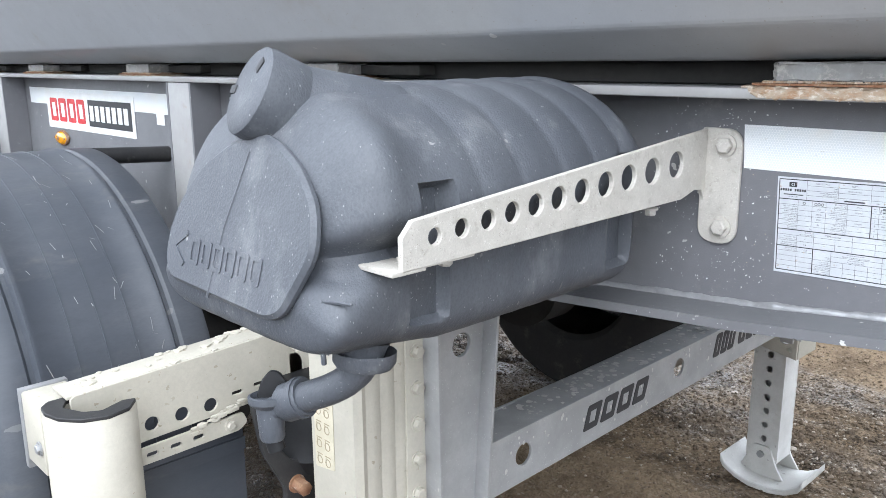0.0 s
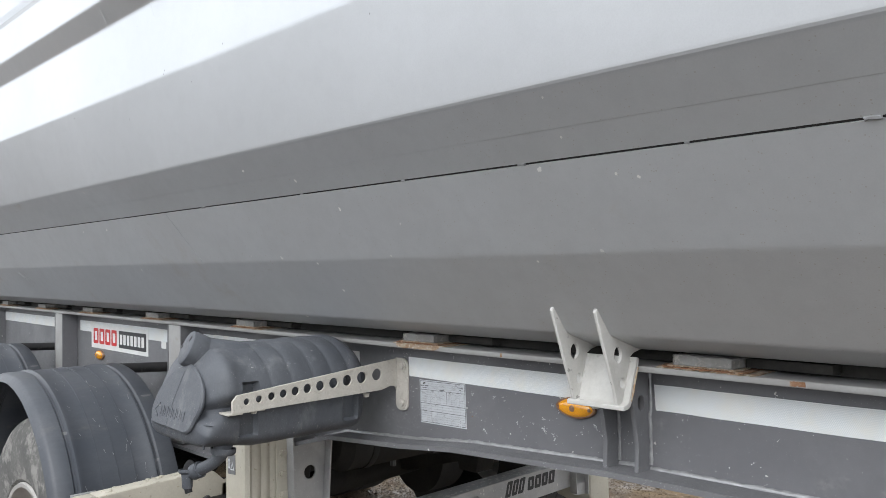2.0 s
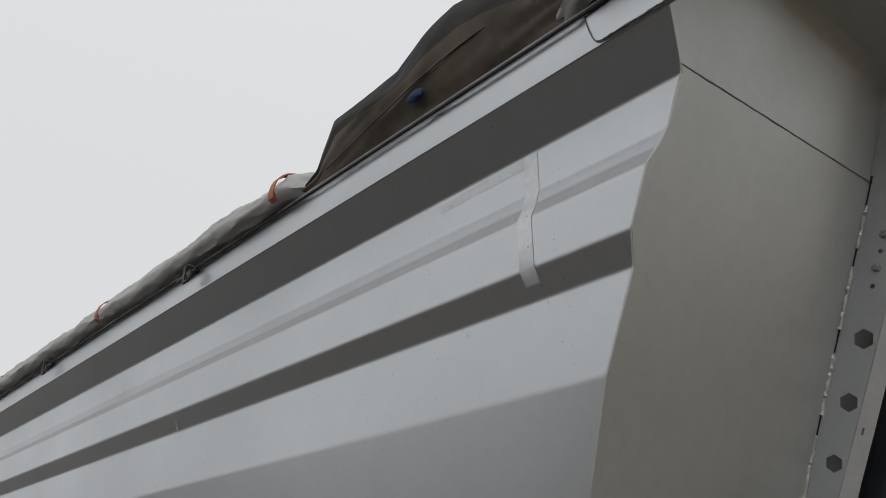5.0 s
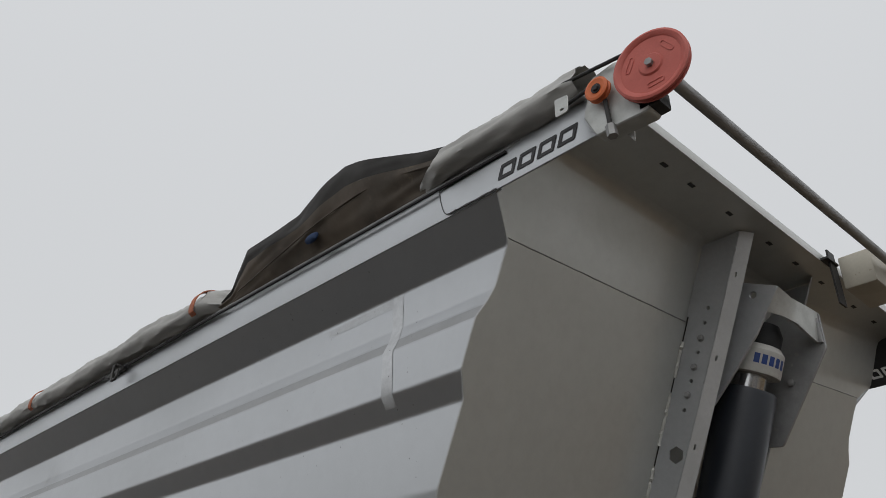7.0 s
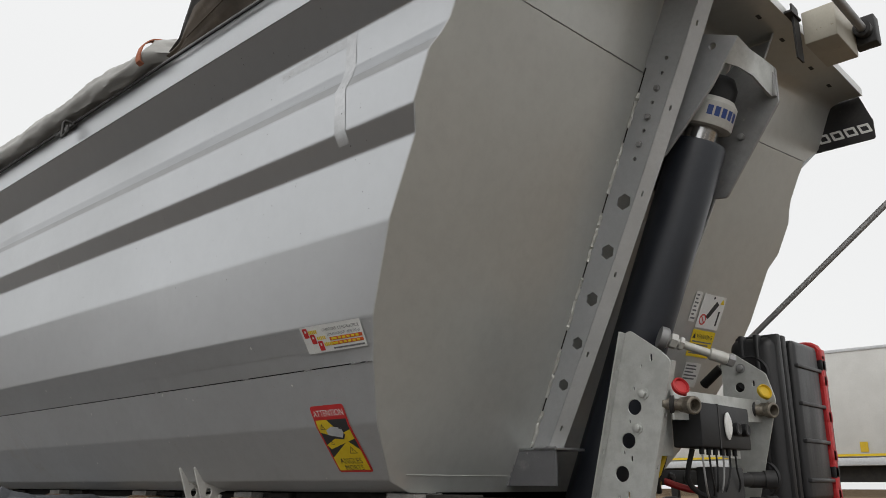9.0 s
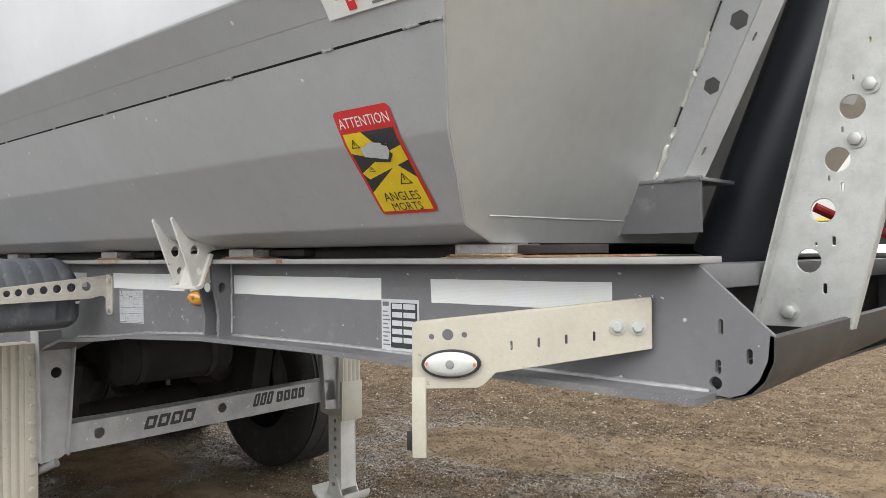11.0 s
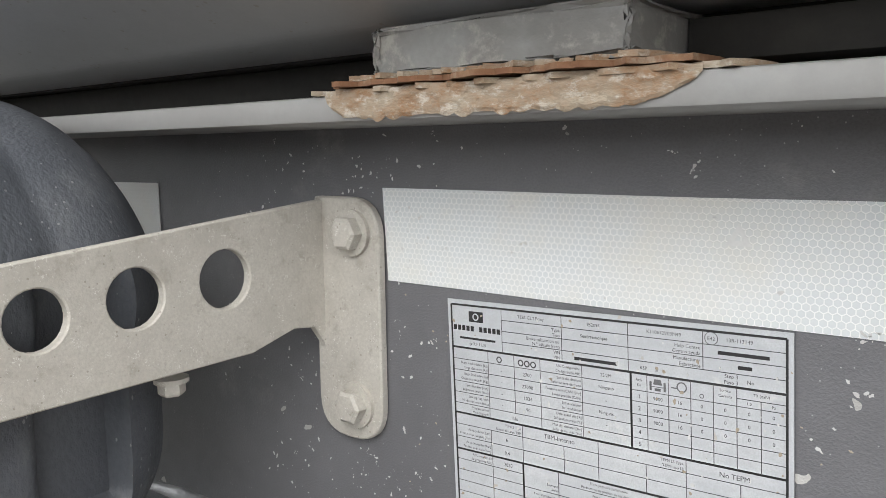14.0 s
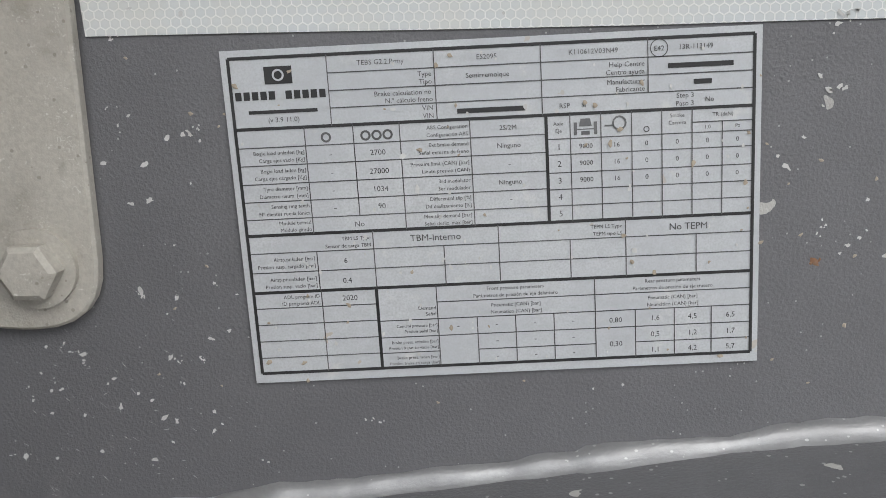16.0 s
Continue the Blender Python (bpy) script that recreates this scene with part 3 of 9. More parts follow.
def axes(o, u, v):
    """The pose whose x runs along u and y along v, at o."""
    u, v = Vector(u).normalized(), Vector(v).normalized()
    w = u.cross(v).normalized()
    m = Matrix((u, v, w)).transposed().to_4x4()
    m.translation = o
    return m


XZ = axes((0, 0, 0), (1, 0, 0), (0, 0, 1))        # u along x, v up, seen from -y
YZ = axes((0, 0, 0), (0, 1, 0), (0, 0, 1))        # u along y, v up, seen from +x


def at_y(y):
    return Matrix.Translation((0, y, 0)) @ XZ


def at_x(x):
    return Matrix.Translation((x, 0, 0)) @ YZ


def words(text, u, v, size, m, bm=None, align="LEFT", squeeze=1.0, slant=0.0):
    """Flat lettering of cap height size, in the plane of m."""
    cu = bpy.data.curves.new("lettering", "FONT")
    cu.body = text
    cu.size = size * 1.37
    cu.align_x = align
    cu.shear = slant
    cu.resolution_u = 2
    ob = bpy.data.objects.new("lettering", cu)
    me = bpy.data.meshes.new_from_object(ob)
    bm2 = bmesh.new()
    bm2.from_mesh(me)
    bpy.data.objects.remove(ob)
    bpy.data.curves.remove(cu)
    bpy.data.meshes.remove(me)
    bmesh.ops.transform(bm2, matrix=m @ Matrix.Translation((u, v, 0)) @ Matrix.Diagonal((squeeze, 1, 1, 1)), verts=bm2.verts)
    return bm2 if bm is None else join(bm, bm2)


def bar(u0, u1, v0, v1, m, bm=None, lift=0.0):
    bm2 = bmesh.new()
    bm2.faces.new([bm2.verts.new(m @ Vector((u, v, lift))) for u, v in ((u0, v0), (u1, v0), (u1, v1), (u0, v1))])
    return bm2 if bm is None else join(bm, bm2)


def bead(a, b, r=0.003, step=0.012, seed=1, bm=None, wob=0.35):
    """A weld bead with an uneven run."""
    rnd = random.Random(seed)
    a, b = Vector(a), Vector(b)
    n = max(3, int((b - a).length / step))
    pts = [a.lerp(b, i / n) + Vector([rnd.uniform(-1, 1) * r * wob for _ in range(3)]) for i in range(n + 1)]
    return tube(pts, r, 6, bm, [r * rnd.uniform(0.7, 1.25) for _ in pts])


def mark_blocks(u0, v0, w, h, count, m, lean=0.25, thin=0.24, bm=None, thick=0.001):
    """Plain slanted hollow blocks, in a row, that stand for a brand mark."""
    cw = w / count
    bm2 = bm if bm is not None else bmesh.new()
    for i in range(count):
        a = u0 + i * cw
        t = h * thin
        o = [(a, v0), (a + cw * 0.82, v0), (a + cw * 0.82 + h * lean, v0 + h), (a + h * lean, v0 + h)]
        q = [(a + t * 1.1 + lean * t, v0 + t), (a + cw * 0.82 - t * 0.9 + lean * t, v0 + t),
             (a + cw * 0.82 - t * 1.1 + lean * (h - t), v0 + h - t), (a + t * 0.9 + lean * (h - t), v0 + h - t)]
        plate(rounded(o, h * 0.12), [q], thick, m, bm=bm2)
    return bm2


# ---------- ground ----------
def ground_z(x, y):
    """Height of the yard: a fall towards the lane, broad swells, and driven-over ridges of gravel beside and under the trailer."""
    if max(abs(x), abs(y)) > 19.9:
        return 0.0 if y > 0 else -0.105
    t = min(1.0, max(0.0, (0.75 - y) / 1.1))
    z = 0.012 * noise.noise((x * 0.6, y * 0.6, 0)) - 0.105 * t * t * (3 - 2 * t)
    near = min(1.0, max(0.0, (y + 0.3) / 0.8)) * min(1.0, max(0.0, (9.0 - y) / 3.0)) * min(1.0, max(0.0, (x + 6.0) / 2.0)) * min(1.0, max(0.0, (2.6 - x) / 1.5))
    if near:
        u, v = x * 0.94 + y * 0.34, y * 0.94 - x * 0.34
        tracks = abs(noise.noise((u * 1.3, v * 6.5, 2.0))) + 0.6 * abs(noise.noise((u * 4.0, v * 15.0, 5.0)))
        wet = min(1.0, max(0.0, 0.5 + 1.6 * noise.noise((x * 0.9, y * 0.9, 7.0))))
        z += near * (0.036 * tracks * wet + 0.010 * noise.noise((x * 9, y * 9, 1.0)) + 0.004 * noise.noise((x * 27, y * 27, 3.0)) - 0.012)
    return z


def build_ground():
    bm = bmesh.new()
    rnd = random.Random(5)
    xs = [-400, -120, -50] + [-20 + 0.5 * i for i in range(28)] + [-6 + 0.06 * i for i in range(1, 184)] + [5.5 + 0.5 * i for i in range(30)] + [50, 120, 400]
    ys = [-400, -120, -50] + [-20 + 0.5 * i for i in range(39)] + [-0.5 + 0.045 * i for i in range(1, 211)] + [9.5 + 0.5 * i for i in range(22)] + [50, 120, 400]
    grid = [[bm.verts.new((x, y, ground_z(x, y))) for y in ys] for x in xs]
    for i in range(len(xs) - 1):
        for j in range(len(ys) - 1):
            bm.faces.new((grid[i][j], grid[i + 1][j], grid[i + 1][j + 1], grid[i][j + 1]))
    solid("ground", bm, "gravel", "brown-grey compacted wet gravel yard", "ground", kind="structure")
    # loose stones: rounder ones close by, sharper chips further off
    verts, faces = [], []
    ico = bmesh.new()
    bmesh.ops.create_icosphere(ico, subdivisions=1, radius=1)
    near_v = [tuple(v.co) for v in ico.verts]
    ico.verts.index_update()
    near_f = [[v.index for v in f.verts] for f in ico.faces]
    ico.free()
    far_v = [(1, 0, 0), (0, 1, 0), (-1, 0, 0), (0, -1, 0), (0, 0, 1), (0, 0, -1)]
    far_f = [[0, 1, 4], [1, 2, 4], [2, 3, 4], [3, 0, 4], [1, 0, 5], [2, 1, 5], [3, 2, 5], [0, 3, 5]]
    for k in range(200000):
        if k < 60000:
            x, y = rnd.uniform(-3.0, 1.4), rnd.uniform(-0.2, 4.2)
            s, iv, fi = rnd.uniform(0.0026, 0.0066), near_v, near_f
        else:
            q = rnd.random()
            y = 1.6 + 8.5 * q ** 1.5
            x = rnd.uniform(-2.6 - 0.7 * y, 0.2 + 0.55 * y)
            s, iv, fi = rnd.uniform(0.003, 0.0085), far_v, far_f
        if rnd.random() < 0.6 and any(((x - a) / w) ** 2 + ((y - c) / h) ** 2 < 1 for a, c, w, h in SAND[:4]):
            continue
        if k >= 150000:
            y = 3.6 + 12.0 * rnd.random() ** 1.2
            x = rnd.uniform(-3.2 - 0.25 * y, 0.8)
            s = rnd.uniform(0.004, 0.012)
        s *= 1.8 if rnd.random() < 0.06 else 1
        sx, sy, sz = s * rnd.uniform(0.7, 1.4), s * rnd.uniform(0.7, 1.4), s * rnd.uniform(0.5, 0.9)
        c, sn = math.cos(k), math.sin(k)
        base = len(verts)
        z0 = ground_z(x, y) + sz * 0.35
        for vx, vy, vz in iv:
            j = rnd.uniform(0.8, 1.15)
            verts.append((x + (vx * c * sx - vy * sn * sy) * j, y + (vx * sn * sx + vy * c * sy) * j, z0 + vz * sz * j))
        faces += [[base + i for i in f] for f in fi]
    me = bpy.data.meshes.new("loose_gravel")
    me.from_pydata(verts, [], faces)
    solid("loose_gravel", me, "pebble", "loose grey and brown stones on the yard", "gravel", kind="stuff")


build_ground()
# unseen lane, added so that the down-facing panels reflect dark ground
solid("road", box(-60, 60, -5.1, -0.85, -0.155, -0.085, 0.004), "asphalt", "unseen dark asphalt lane, added for reflections in the side panels", "road", kind="structure")

# ---------- trailer chassis ----------
YC = 0.68                        # middle of the chassis
YF = 0.555                       # middle of the tipper body
ZTOP, ZLOW = 1.265, 1.047        # top of the upper flange, underside of the neck
chassis = thing("trailer_chassis", "grey painted steel semi-trailer chassis with flanged beams", "trailer chassis", (-1.0, YC, 0.0))


def low_z(x):
    pts = [(-7.0, 0.78), (-0.95, 0.80), (-0.28, 0.977), (0.035, 1.0), (0.24, 1.022), (0.7, 1.045), (1.2, 1.05), (2.2, 1.04)]
    for (a, za), (b, zb) in zip(pts, pts[1:]):
        if a <= x <= b:
            return za + (zb - za) * (x - a) / (b - a)
    return pts[-1][1]


LOWX = [-6.8, -0.95, -0.28, 0.035, 0.24, 0.7, 1.2, 2.19]


def beam(side):
    """One long beam: web, two flanges and its welds. side is +1 for the near beam, -1 for the far one."""
    y0 = 0.0 if side > 0 else 2 * YC
    top = [(2.16, ZTOP - 0.012), (2.286, 1.141), (2.285, 1.10), (2.271, 1.068), (2.249, 1.046), (2.22, 1.036), (2.19, 1.038)]
    outline = [(-6.8, ZTOP - 0.012)] + top + [(x, low_z(x) + 0.006) for x in reversed(LOWX[:-1])]
    holes = [slot(2.20, 1.15, 0.008, 0.026), slot(2.195, 1.085, 0.010, 0.024), slot(2.247, 1.105, 0.010, 0.026),
             circle(2.19, 1.058, 0.011, 16)] if side > 0 else []
    part("web", plate(outline, holes, 0.010, at_y(y0 + 0.005)), "chassis", chassis, "grey painted beam web with pale mud spatters")
    f = box(-6.8, 2.17, y0 - 0.075, y0 + 0.075, ZTOP - 0.012, ZTOP, 0.002)
    part("top_flange", f, "flange", chassis, "flat top flange with rust marks")
    bm = bmesh.new()
    rows = [[bm.verts.new((x, y0 + y, low_z(x) + z)) for y, z in ((-0.075, -0.010), (0.075, -0.010), (0.075, 0.002), (-0.075, 0.002))] for x in LOWX]
    for r, s in zip(rows, rows[1:]):
        for i in range(4):
            bm.faces.new((r[i], r[(i + 1) % 4], s[(i + 1) % 4], s[i]))
    bm.faces.new(rows[0][::-1])
    bm.faces.new(rows[-1])
    bmesh.ops.recalc_face_normals(bm, faces=bm.faces)
    part("bottom_flange", bm, "chassis", chassis)
    if side > 0:
        # a rippled fillet along the bottom flange
        bm = bmesh.new()
        rows = []
        n = 900
        for i in range(n + 1):
            x = -0.9 + 3.08 * i / n
            w = 1.05 + 0.30 * noise.noise((x * 26, 0, 4)) + 0.20 * noise.noise((x * 85, 2, 0)) + 0.10 * noise.noise((x * 240, 5, 0))
            ring = []
            for k in range(7):
                q = radians(-8 + k * 18)
                r = 0.0074 * w * (1 + 0.10 * noise.noise((x * 34, k * 1.1, 7)))
                ring.append(bm.verts.new((x, 0.001 - r * math.cos(q) * 0.75, low_z(x) + 0.001 + r * math.sin(q) * 0.98)))
            rows.append(ring)
        for r, s in zip(rows, rows[1:]):
            for k in range(6):
                bm.faces.new((r[k], s[k], s[k + 1], r[k + 1]))
        bmesh.ops.recalc_face_normals(bm, faces=bm.faces)
        part("weld_seam", bm, "weld", chassis, "uneven pale weld along the bottom flange", 60)


beam(1)
beam(-1)


for x in (-2.63, -1.30, -3.9, -5.2):
    for k, dx in enumerate((-0.055, 0.055)):
        part("stiffener", box(x + dx - 0.004, x + dx + 0.004, -0.072, -0.001, low_z(x) + 0.008, ZTOP - 0.013), "chassis", chassis)
    part("stiffener_cover", box(x - 0.05, x + 0.05, -0.072, -0.066, low_z(x) + 0.008, ZTOP - 0.013, 0.002), "flange", chassis)


def shaped_gusset(x):
    o = [(0.0, ZTOP - 0.014), (-0.066, ZTOP - 0.014), (-0.062, 1.20), (-0.050, 1.15), (-0.040, 1.10), (-0.044, 1.045), (0.0, 1.045)]
    part("gusset", plate(o, [circle(-0.031, 1.185, 0.013, 18, 0.016)], 0.010, at_x(x), 0.001), "chassis", chassis, "curved grey gusset plate with a round hole")


for x in (0.672, 0.748):
    shaped_gusset(x)
    part("weld_seam", bead((x + 0.008, -0.003, low_z(x) + 0.012), (x + 0.008, -0.003, 1.25), 0.0035, 0.012, 3, None, 0.4), "weld", chassis)

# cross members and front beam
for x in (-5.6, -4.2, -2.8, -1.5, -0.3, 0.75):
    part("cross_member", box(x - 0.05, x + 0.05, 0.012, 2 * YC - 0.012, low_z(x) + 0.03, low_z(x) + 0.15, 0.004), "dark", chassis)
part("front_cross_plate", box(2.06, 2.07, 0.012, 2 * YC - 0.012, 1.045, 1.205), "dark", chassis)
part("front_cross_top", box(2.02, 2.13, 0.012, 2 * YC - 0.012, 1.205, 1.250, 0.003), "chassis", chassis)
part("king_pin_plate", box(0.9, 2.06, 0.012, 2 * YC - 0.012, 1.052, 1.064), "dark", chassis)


def front_bumper():
    """The rolled front beam that closes the neck."""
    prof = [(2.19, 1.036), (2.22, 1.034), (2.25, 1.045), (2.272, 1.068), (2.286, 1.10), (2.290, 1.140)]
    prof = prof + [(x - 0.010, z + 0.003) for x, z in reversed(prof)]
    bm = bmesh.new()
    rows = []
    for y, s, top in ((0.0, 1.0, 1.138), (2 * YC + 0.10, 0.66, 1.170)):
        rows.append([bm.verts.new((x, y, top - (1.140 - z) * s)) for x, z in prof])
    k = len(prof)
    for i in range(k):
        bm.faces.new((rows[0][i], rows[0][(i + 1) % k], rows[1][(i + 1) % k], rows[1][i]))
    bm.faces.new(rows[0][::-1])
    bm.faces.new(rows[1])
    part("front_beam", bm, "beamdark", chassis, "rolled dark front beam with worn paint", 50)
    part("front_floor", box(2.07, 2.20, 0.012, 2 * YC - 0.012, 1.038, 1.044), "blacksteel", chassis)


front_bumper()
bm = bmesh.new()
for y in (0.585, 0.615):
    hexbolt((2.071, y, 1.13), (1, 0, 0), 0.012, 0.012, bm, 0.016)
part("bolt", bm, "blacksteel", chassis)

# ---------- tipper body ----------
body = thing("tipper_body", "silver-grey ribbed steel tipper body resting on the chassis", "tipper body", (-1.0, YC, ZTOP + 0.03))
XREAR = -6.4
PROFILE = [(0.06, 1.292), (-0.055, 1.295), (-0.148, 1.328), (-0.267, 1.483), (-0.3488, 1.6386)]
PROFILE_UP = [(-0.3515, 1.6425), (-0.3705, 1.687), (-0.3712, 1.6873), (-0.400, 1.750), (-0.446, 1.990), (-0.448, 2.203), (-0.486, 2.271), (-0.489, 2.398),
              (-0.466, 2.444), (-0.453, 2.487), (-0.453, 2.597), (-0.548, 2.705)]
SPLAY = [(1.60, 0.0, 0.0), (1.642, 0.0, 0.0), (1.75, 0.036, 0.0), (1.99, 0.006, 0.0160), (2.20, 0.0, 0.0175), (2.60, 0.0, 0.0150), (2.71, 0.0, 0.0120)]


def front_x(z):
    return 1.921 + 0.45 * (z - 1.641)


def splay(x, z):
    """How far the side has moved outward at x: the upper sheets widen towards the rear, and the lower fold is drawn in at the front."""
    run = max(0.0, front_x(z) - x)
    for (za, ha, ka), (zb, hb, kb) in zip(SPLAY, SPLAY[1:]):
        if z <= zb or zb == SPLAY[-1][0]:
            t = min(1.0, max(0.0, (z - za) / (zb - za)))
            return (ha + (hb - ha) * t) * (1 - math.exp(-run / 0.33)) + (ka + (kb - ka) * t) * run
    return 0.0


def wall_x(y, z):
    """The front wall turns a little forward beyond the far rail."""
    return front_x(z) + 0.16 * max(0.0, y - 0.95)


def fold(poly, r=0.007, n=3):
    """The line of the sheet with its folds rounded."""
    out = [poly[0]]
    for a, p, b in zip(poly, poly[1:], poly[2:]):
        a, p, b = Vector(a), Vector(p), Vector(b)
        if (a - p).length < 0.01 or (b - p).length < 0.01:
            out.append(tuple(p))
            continue
        s, e = p + (a - p).normalized() * r, p + (b - p).normalized() * r
        out += [tuple(s * (1 - t) ** 2 + p * 2 * t * (1 - t) + e * t * t) for t in [k / n for k in range(n + 1)]]
    return out + [poly[-1]]


def sheet(poly, mirror=False, thick=0.004):
    """A folded sheet along the body; its outer face follows the line."""
    line = fold(poly)
    bm = bmesh.new()
    flip = (lambda y: 2 * YF - y) if mirror else (lambda y: y)
    cols = [1 - (1 - k / 64) ** 1.7 for k in range(64)]
    layers = []
    for inner in (0, 1):
        rows = []
        for i, (y, z) in enumerate(line):
            p, q = line[max(i - 1, 0)], line[min(i + 1, len(line) - 1)]
            d = Vector((q[0] - p[0], q[1] - p[1])).normalized()
            n = Vector((d.y, -d.x))
            n = n if n.x > 0 else -n
            yy, zz = y + n.x * thick * inner, z + n.y * thick * inner
            end = front_x(z)
            rows.append([bm.verts.new((x, flip(yy - splay(x, z) + 0.0010 * noise.noise((x * 0.8, z * 2, 3.3))), zz)) for x in [XREAR + (end - XREAR) * k for k in cols]]
                        + [bm.verts.new((wall_x(flip(y), z), flip(yy), zz))])
        layers.append(rows)
    for rows in layers:
        for a, b in zip(rows, rows[1:]):
            for i in range(len(a) - 1):
                bm.faces.new((a[i], a[i + 1], b[i + 1], b[i]))
    (o, n) = layers
    for k in (0, len(cols)):
        for i in range(len(o) - 1):
            bm.faces.new((o[i][k], o[i + 1][k], n[i + 1][k], n[i][k]))
    for k in (0, len(o) - 1):
        for i in range(len(cols)):
            bm.faces.new((o[k][i], o[k][i + 1], n[k][i + 1], n[k][i]))
    bmesh.ops.recalc_face_normals(bm, faces=bm.faces)
    return bm


part("lower_side_panel", sheet(PROFILE), "bodylow", body, "dull silver-grey folded lower side panel", 1)
panel = part("upper_side_panel", sheet([(y - 0.001, z) for y, z in PROFILE_UP]), "body", body, "silver-grey folded side panel with ribs", 1)
# the sloping ledge between the ribs takes a darker, duller paint
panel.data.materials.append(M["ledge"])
panel.data.materials.append(M["bodylow"])
panel.data.materials.append(M["bodymid"])
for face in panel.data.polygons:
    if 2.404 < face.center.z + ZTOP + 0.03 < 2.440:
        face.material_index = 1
    elif face.center.z + ZTOP + 0.03 < 1.745:
        face.material_index = 2
    elif face.center.z + ZTOP + 0.03 < 1.985:
        face.material_index = 3
part("lower_side_panel", sheet(PROFILE, True), "bodylow", body, "", 1)
part("upper_side_panel", sheet(PROFILE_UP, True), "body", body, "", 1)
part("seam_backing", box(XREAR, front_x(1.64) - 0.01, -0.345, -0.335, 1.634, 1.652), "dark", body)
rnd = random.Random(8)
for x in (1.62, 1.30, 1.05, 0.72, 0.40, 0.02, -0.5, -1.1, 1.83):
    w = rnd.uniform(0.004, 0.02) + (0.02 if x > 1.5 else 0)
    part("weld_spot", bead((x, -0.3515, 1.641), (x + w, -0.3515, 1.641), 0.003, 0.006, int(x * 100) + 300), "weld", body)
part("weld_spot", bead((front_x(1.641) - 0.03, -0.352, 1.641), (front_x(1.641), -0.352, 1.641), 0.003, 0.006, 5), "weld", body)
for a, b, seed in (((-0.74, -0.3485, 1.632), (-0.66, -0.2665, 1.482), 7), ((-2.6, -0.25, 1.46), (-2.45, -0.15, 1.335), 7), ((-2.66, -0.25, 1.46), (-2.52, -0.15, 1.335), 8)):
    part("weld_seam", bead(a, b, 0.0006, 0.03, seed, None, 0.2), "galvdark", body)

def lean_out(ob):
    """Sets a part of the rim out with the side it follows."""
    base = base_of(ob)
    near = 1 if base.y + sum(v.co.y for v in ob.data.vertices) / len(ob.data.vertices) < YF else -1
    for v in ob.data.vertices:
        v.co.y -= near * splay(v.co.x + base.x, 2.75)
    return ob


def row_of_cuts(bm, step=1.0):
    """Cuts a long part across, so that it can follow a bend."""
    x = -6.0
    while x < 2.3:
        bmesh.ops.bisect_plane(bm, geom=bm.verts[:] + bm.edges[:] + bm.faces[:], plane_co=(x, 0, 0), plane_no=(1, 0, 0))
        x += step
    return bm


# the rim along the top of the side
RIMY, RIM0, RIM1 = -0.551, 2.705, 2.815


def rim(side):
    f = (lambda y: y) if side > 0 else (lambda y: 2 * YF - y)
    a, b = sorted((f(RIMY), f(RIMY + 0.006)))
    lean_out(part("rim_side", row_of_cuts(box(XREAR, 2.42, a, b, RIM0 - 0.003, RIM1, 0.001)), "body", body, "flat grey top rim"))
    a, b = sorted((f(RIMY), f(-0.44)))
    lean_out(part("rim_top", row_of_cuts(box(XREAR, 2.42, a, b, RIM1, RIM1 + 0.005)), "body", body))
    bm = tube([(XREAR, f(RIMY - 0.004), RIM1 + 0.003), (2.38, f(RIMY - 0.004), RIM1 + 0.003), (2.5, f(RIMY - 0.004), RIM1 + 0.003)], 0.005, 8)
    lean_out(part("rim_bead", bm, "galvdark", body))


rim(1)
rim(-1)


def name_plate(side):
    y = RIMY - 0.005 if side > 0 else 2 * YF - RIMY + 0.005
    o = rounded([(2.19, 2.80), (2.215, RIM0 + 0.0), (2.42, RIM0 - 0.002), (2.745, RIM0 - 0.002), (2.745, 2.79), (2.70, 2.86), (2.60, 2.86), (2.40, 2.845), (2.21, 2.835)],
                [0.02, 0.025, 0, 0.01, 0.01, 0.01, 0.01, 0, 0.02])
    if side < 0:
        o = [(x, 2.9035 if z > 2.83 else z) for x, z in o]
    if side > 0:
        part("plate_weld", bead((2.41, y - 0.003, RIM0 + 0.000), (2.235, y - 0.003, RIM0 + 0.001), 0.0030, 0.010, 71), "darkmetal", body, "dark uneven weld under the end plate")
        part("plate_joint", tube(bend([(2.235, y - 0.003, RIM0 + 0.001), (2.212, y - 0.003, 2.716), (2.196, y - 0.003, 2.760), (2.190, y - 0.003, 2.800)], 5), 0.0016, 6), "darkmetal", body)
    # far plate is painted as a dark silhouette, white blocks as sky through it
    p = part("side_name_plate", plate(o, (), 0.006, at_y(y), 0.001), "body" if side > 0 else "blacksteel", body, "grey end plate with a dark cut-out mark")
    bm = mark_blocks(2.415, 2.725, 0.27, 0.045, 4, at_y(y - 0.0042), 0.35)
    if side < 0:
        bm = mark_blocks(2.53, 2.735, 0.22, 0.042, 4, at_y(y - 0.0042), -0.35)
    part("cut_out_mark", bm, "ink" if side > 0 else "white", p, "plain dark slanted blocks" if side > 0 else "white slanted blocks for sky behind the cut-outs")


name_plate(1)
name_plate(-1)

# front wall: the leaning sheet and the bent sheet above it
ZB = 2.612


def seam_z(y):
    """The weld across the front wall climbs a little towards the rail."""
    return ZB + 0.035 * min(1.0, max(0.0, (y + 0.46) / 0.91))


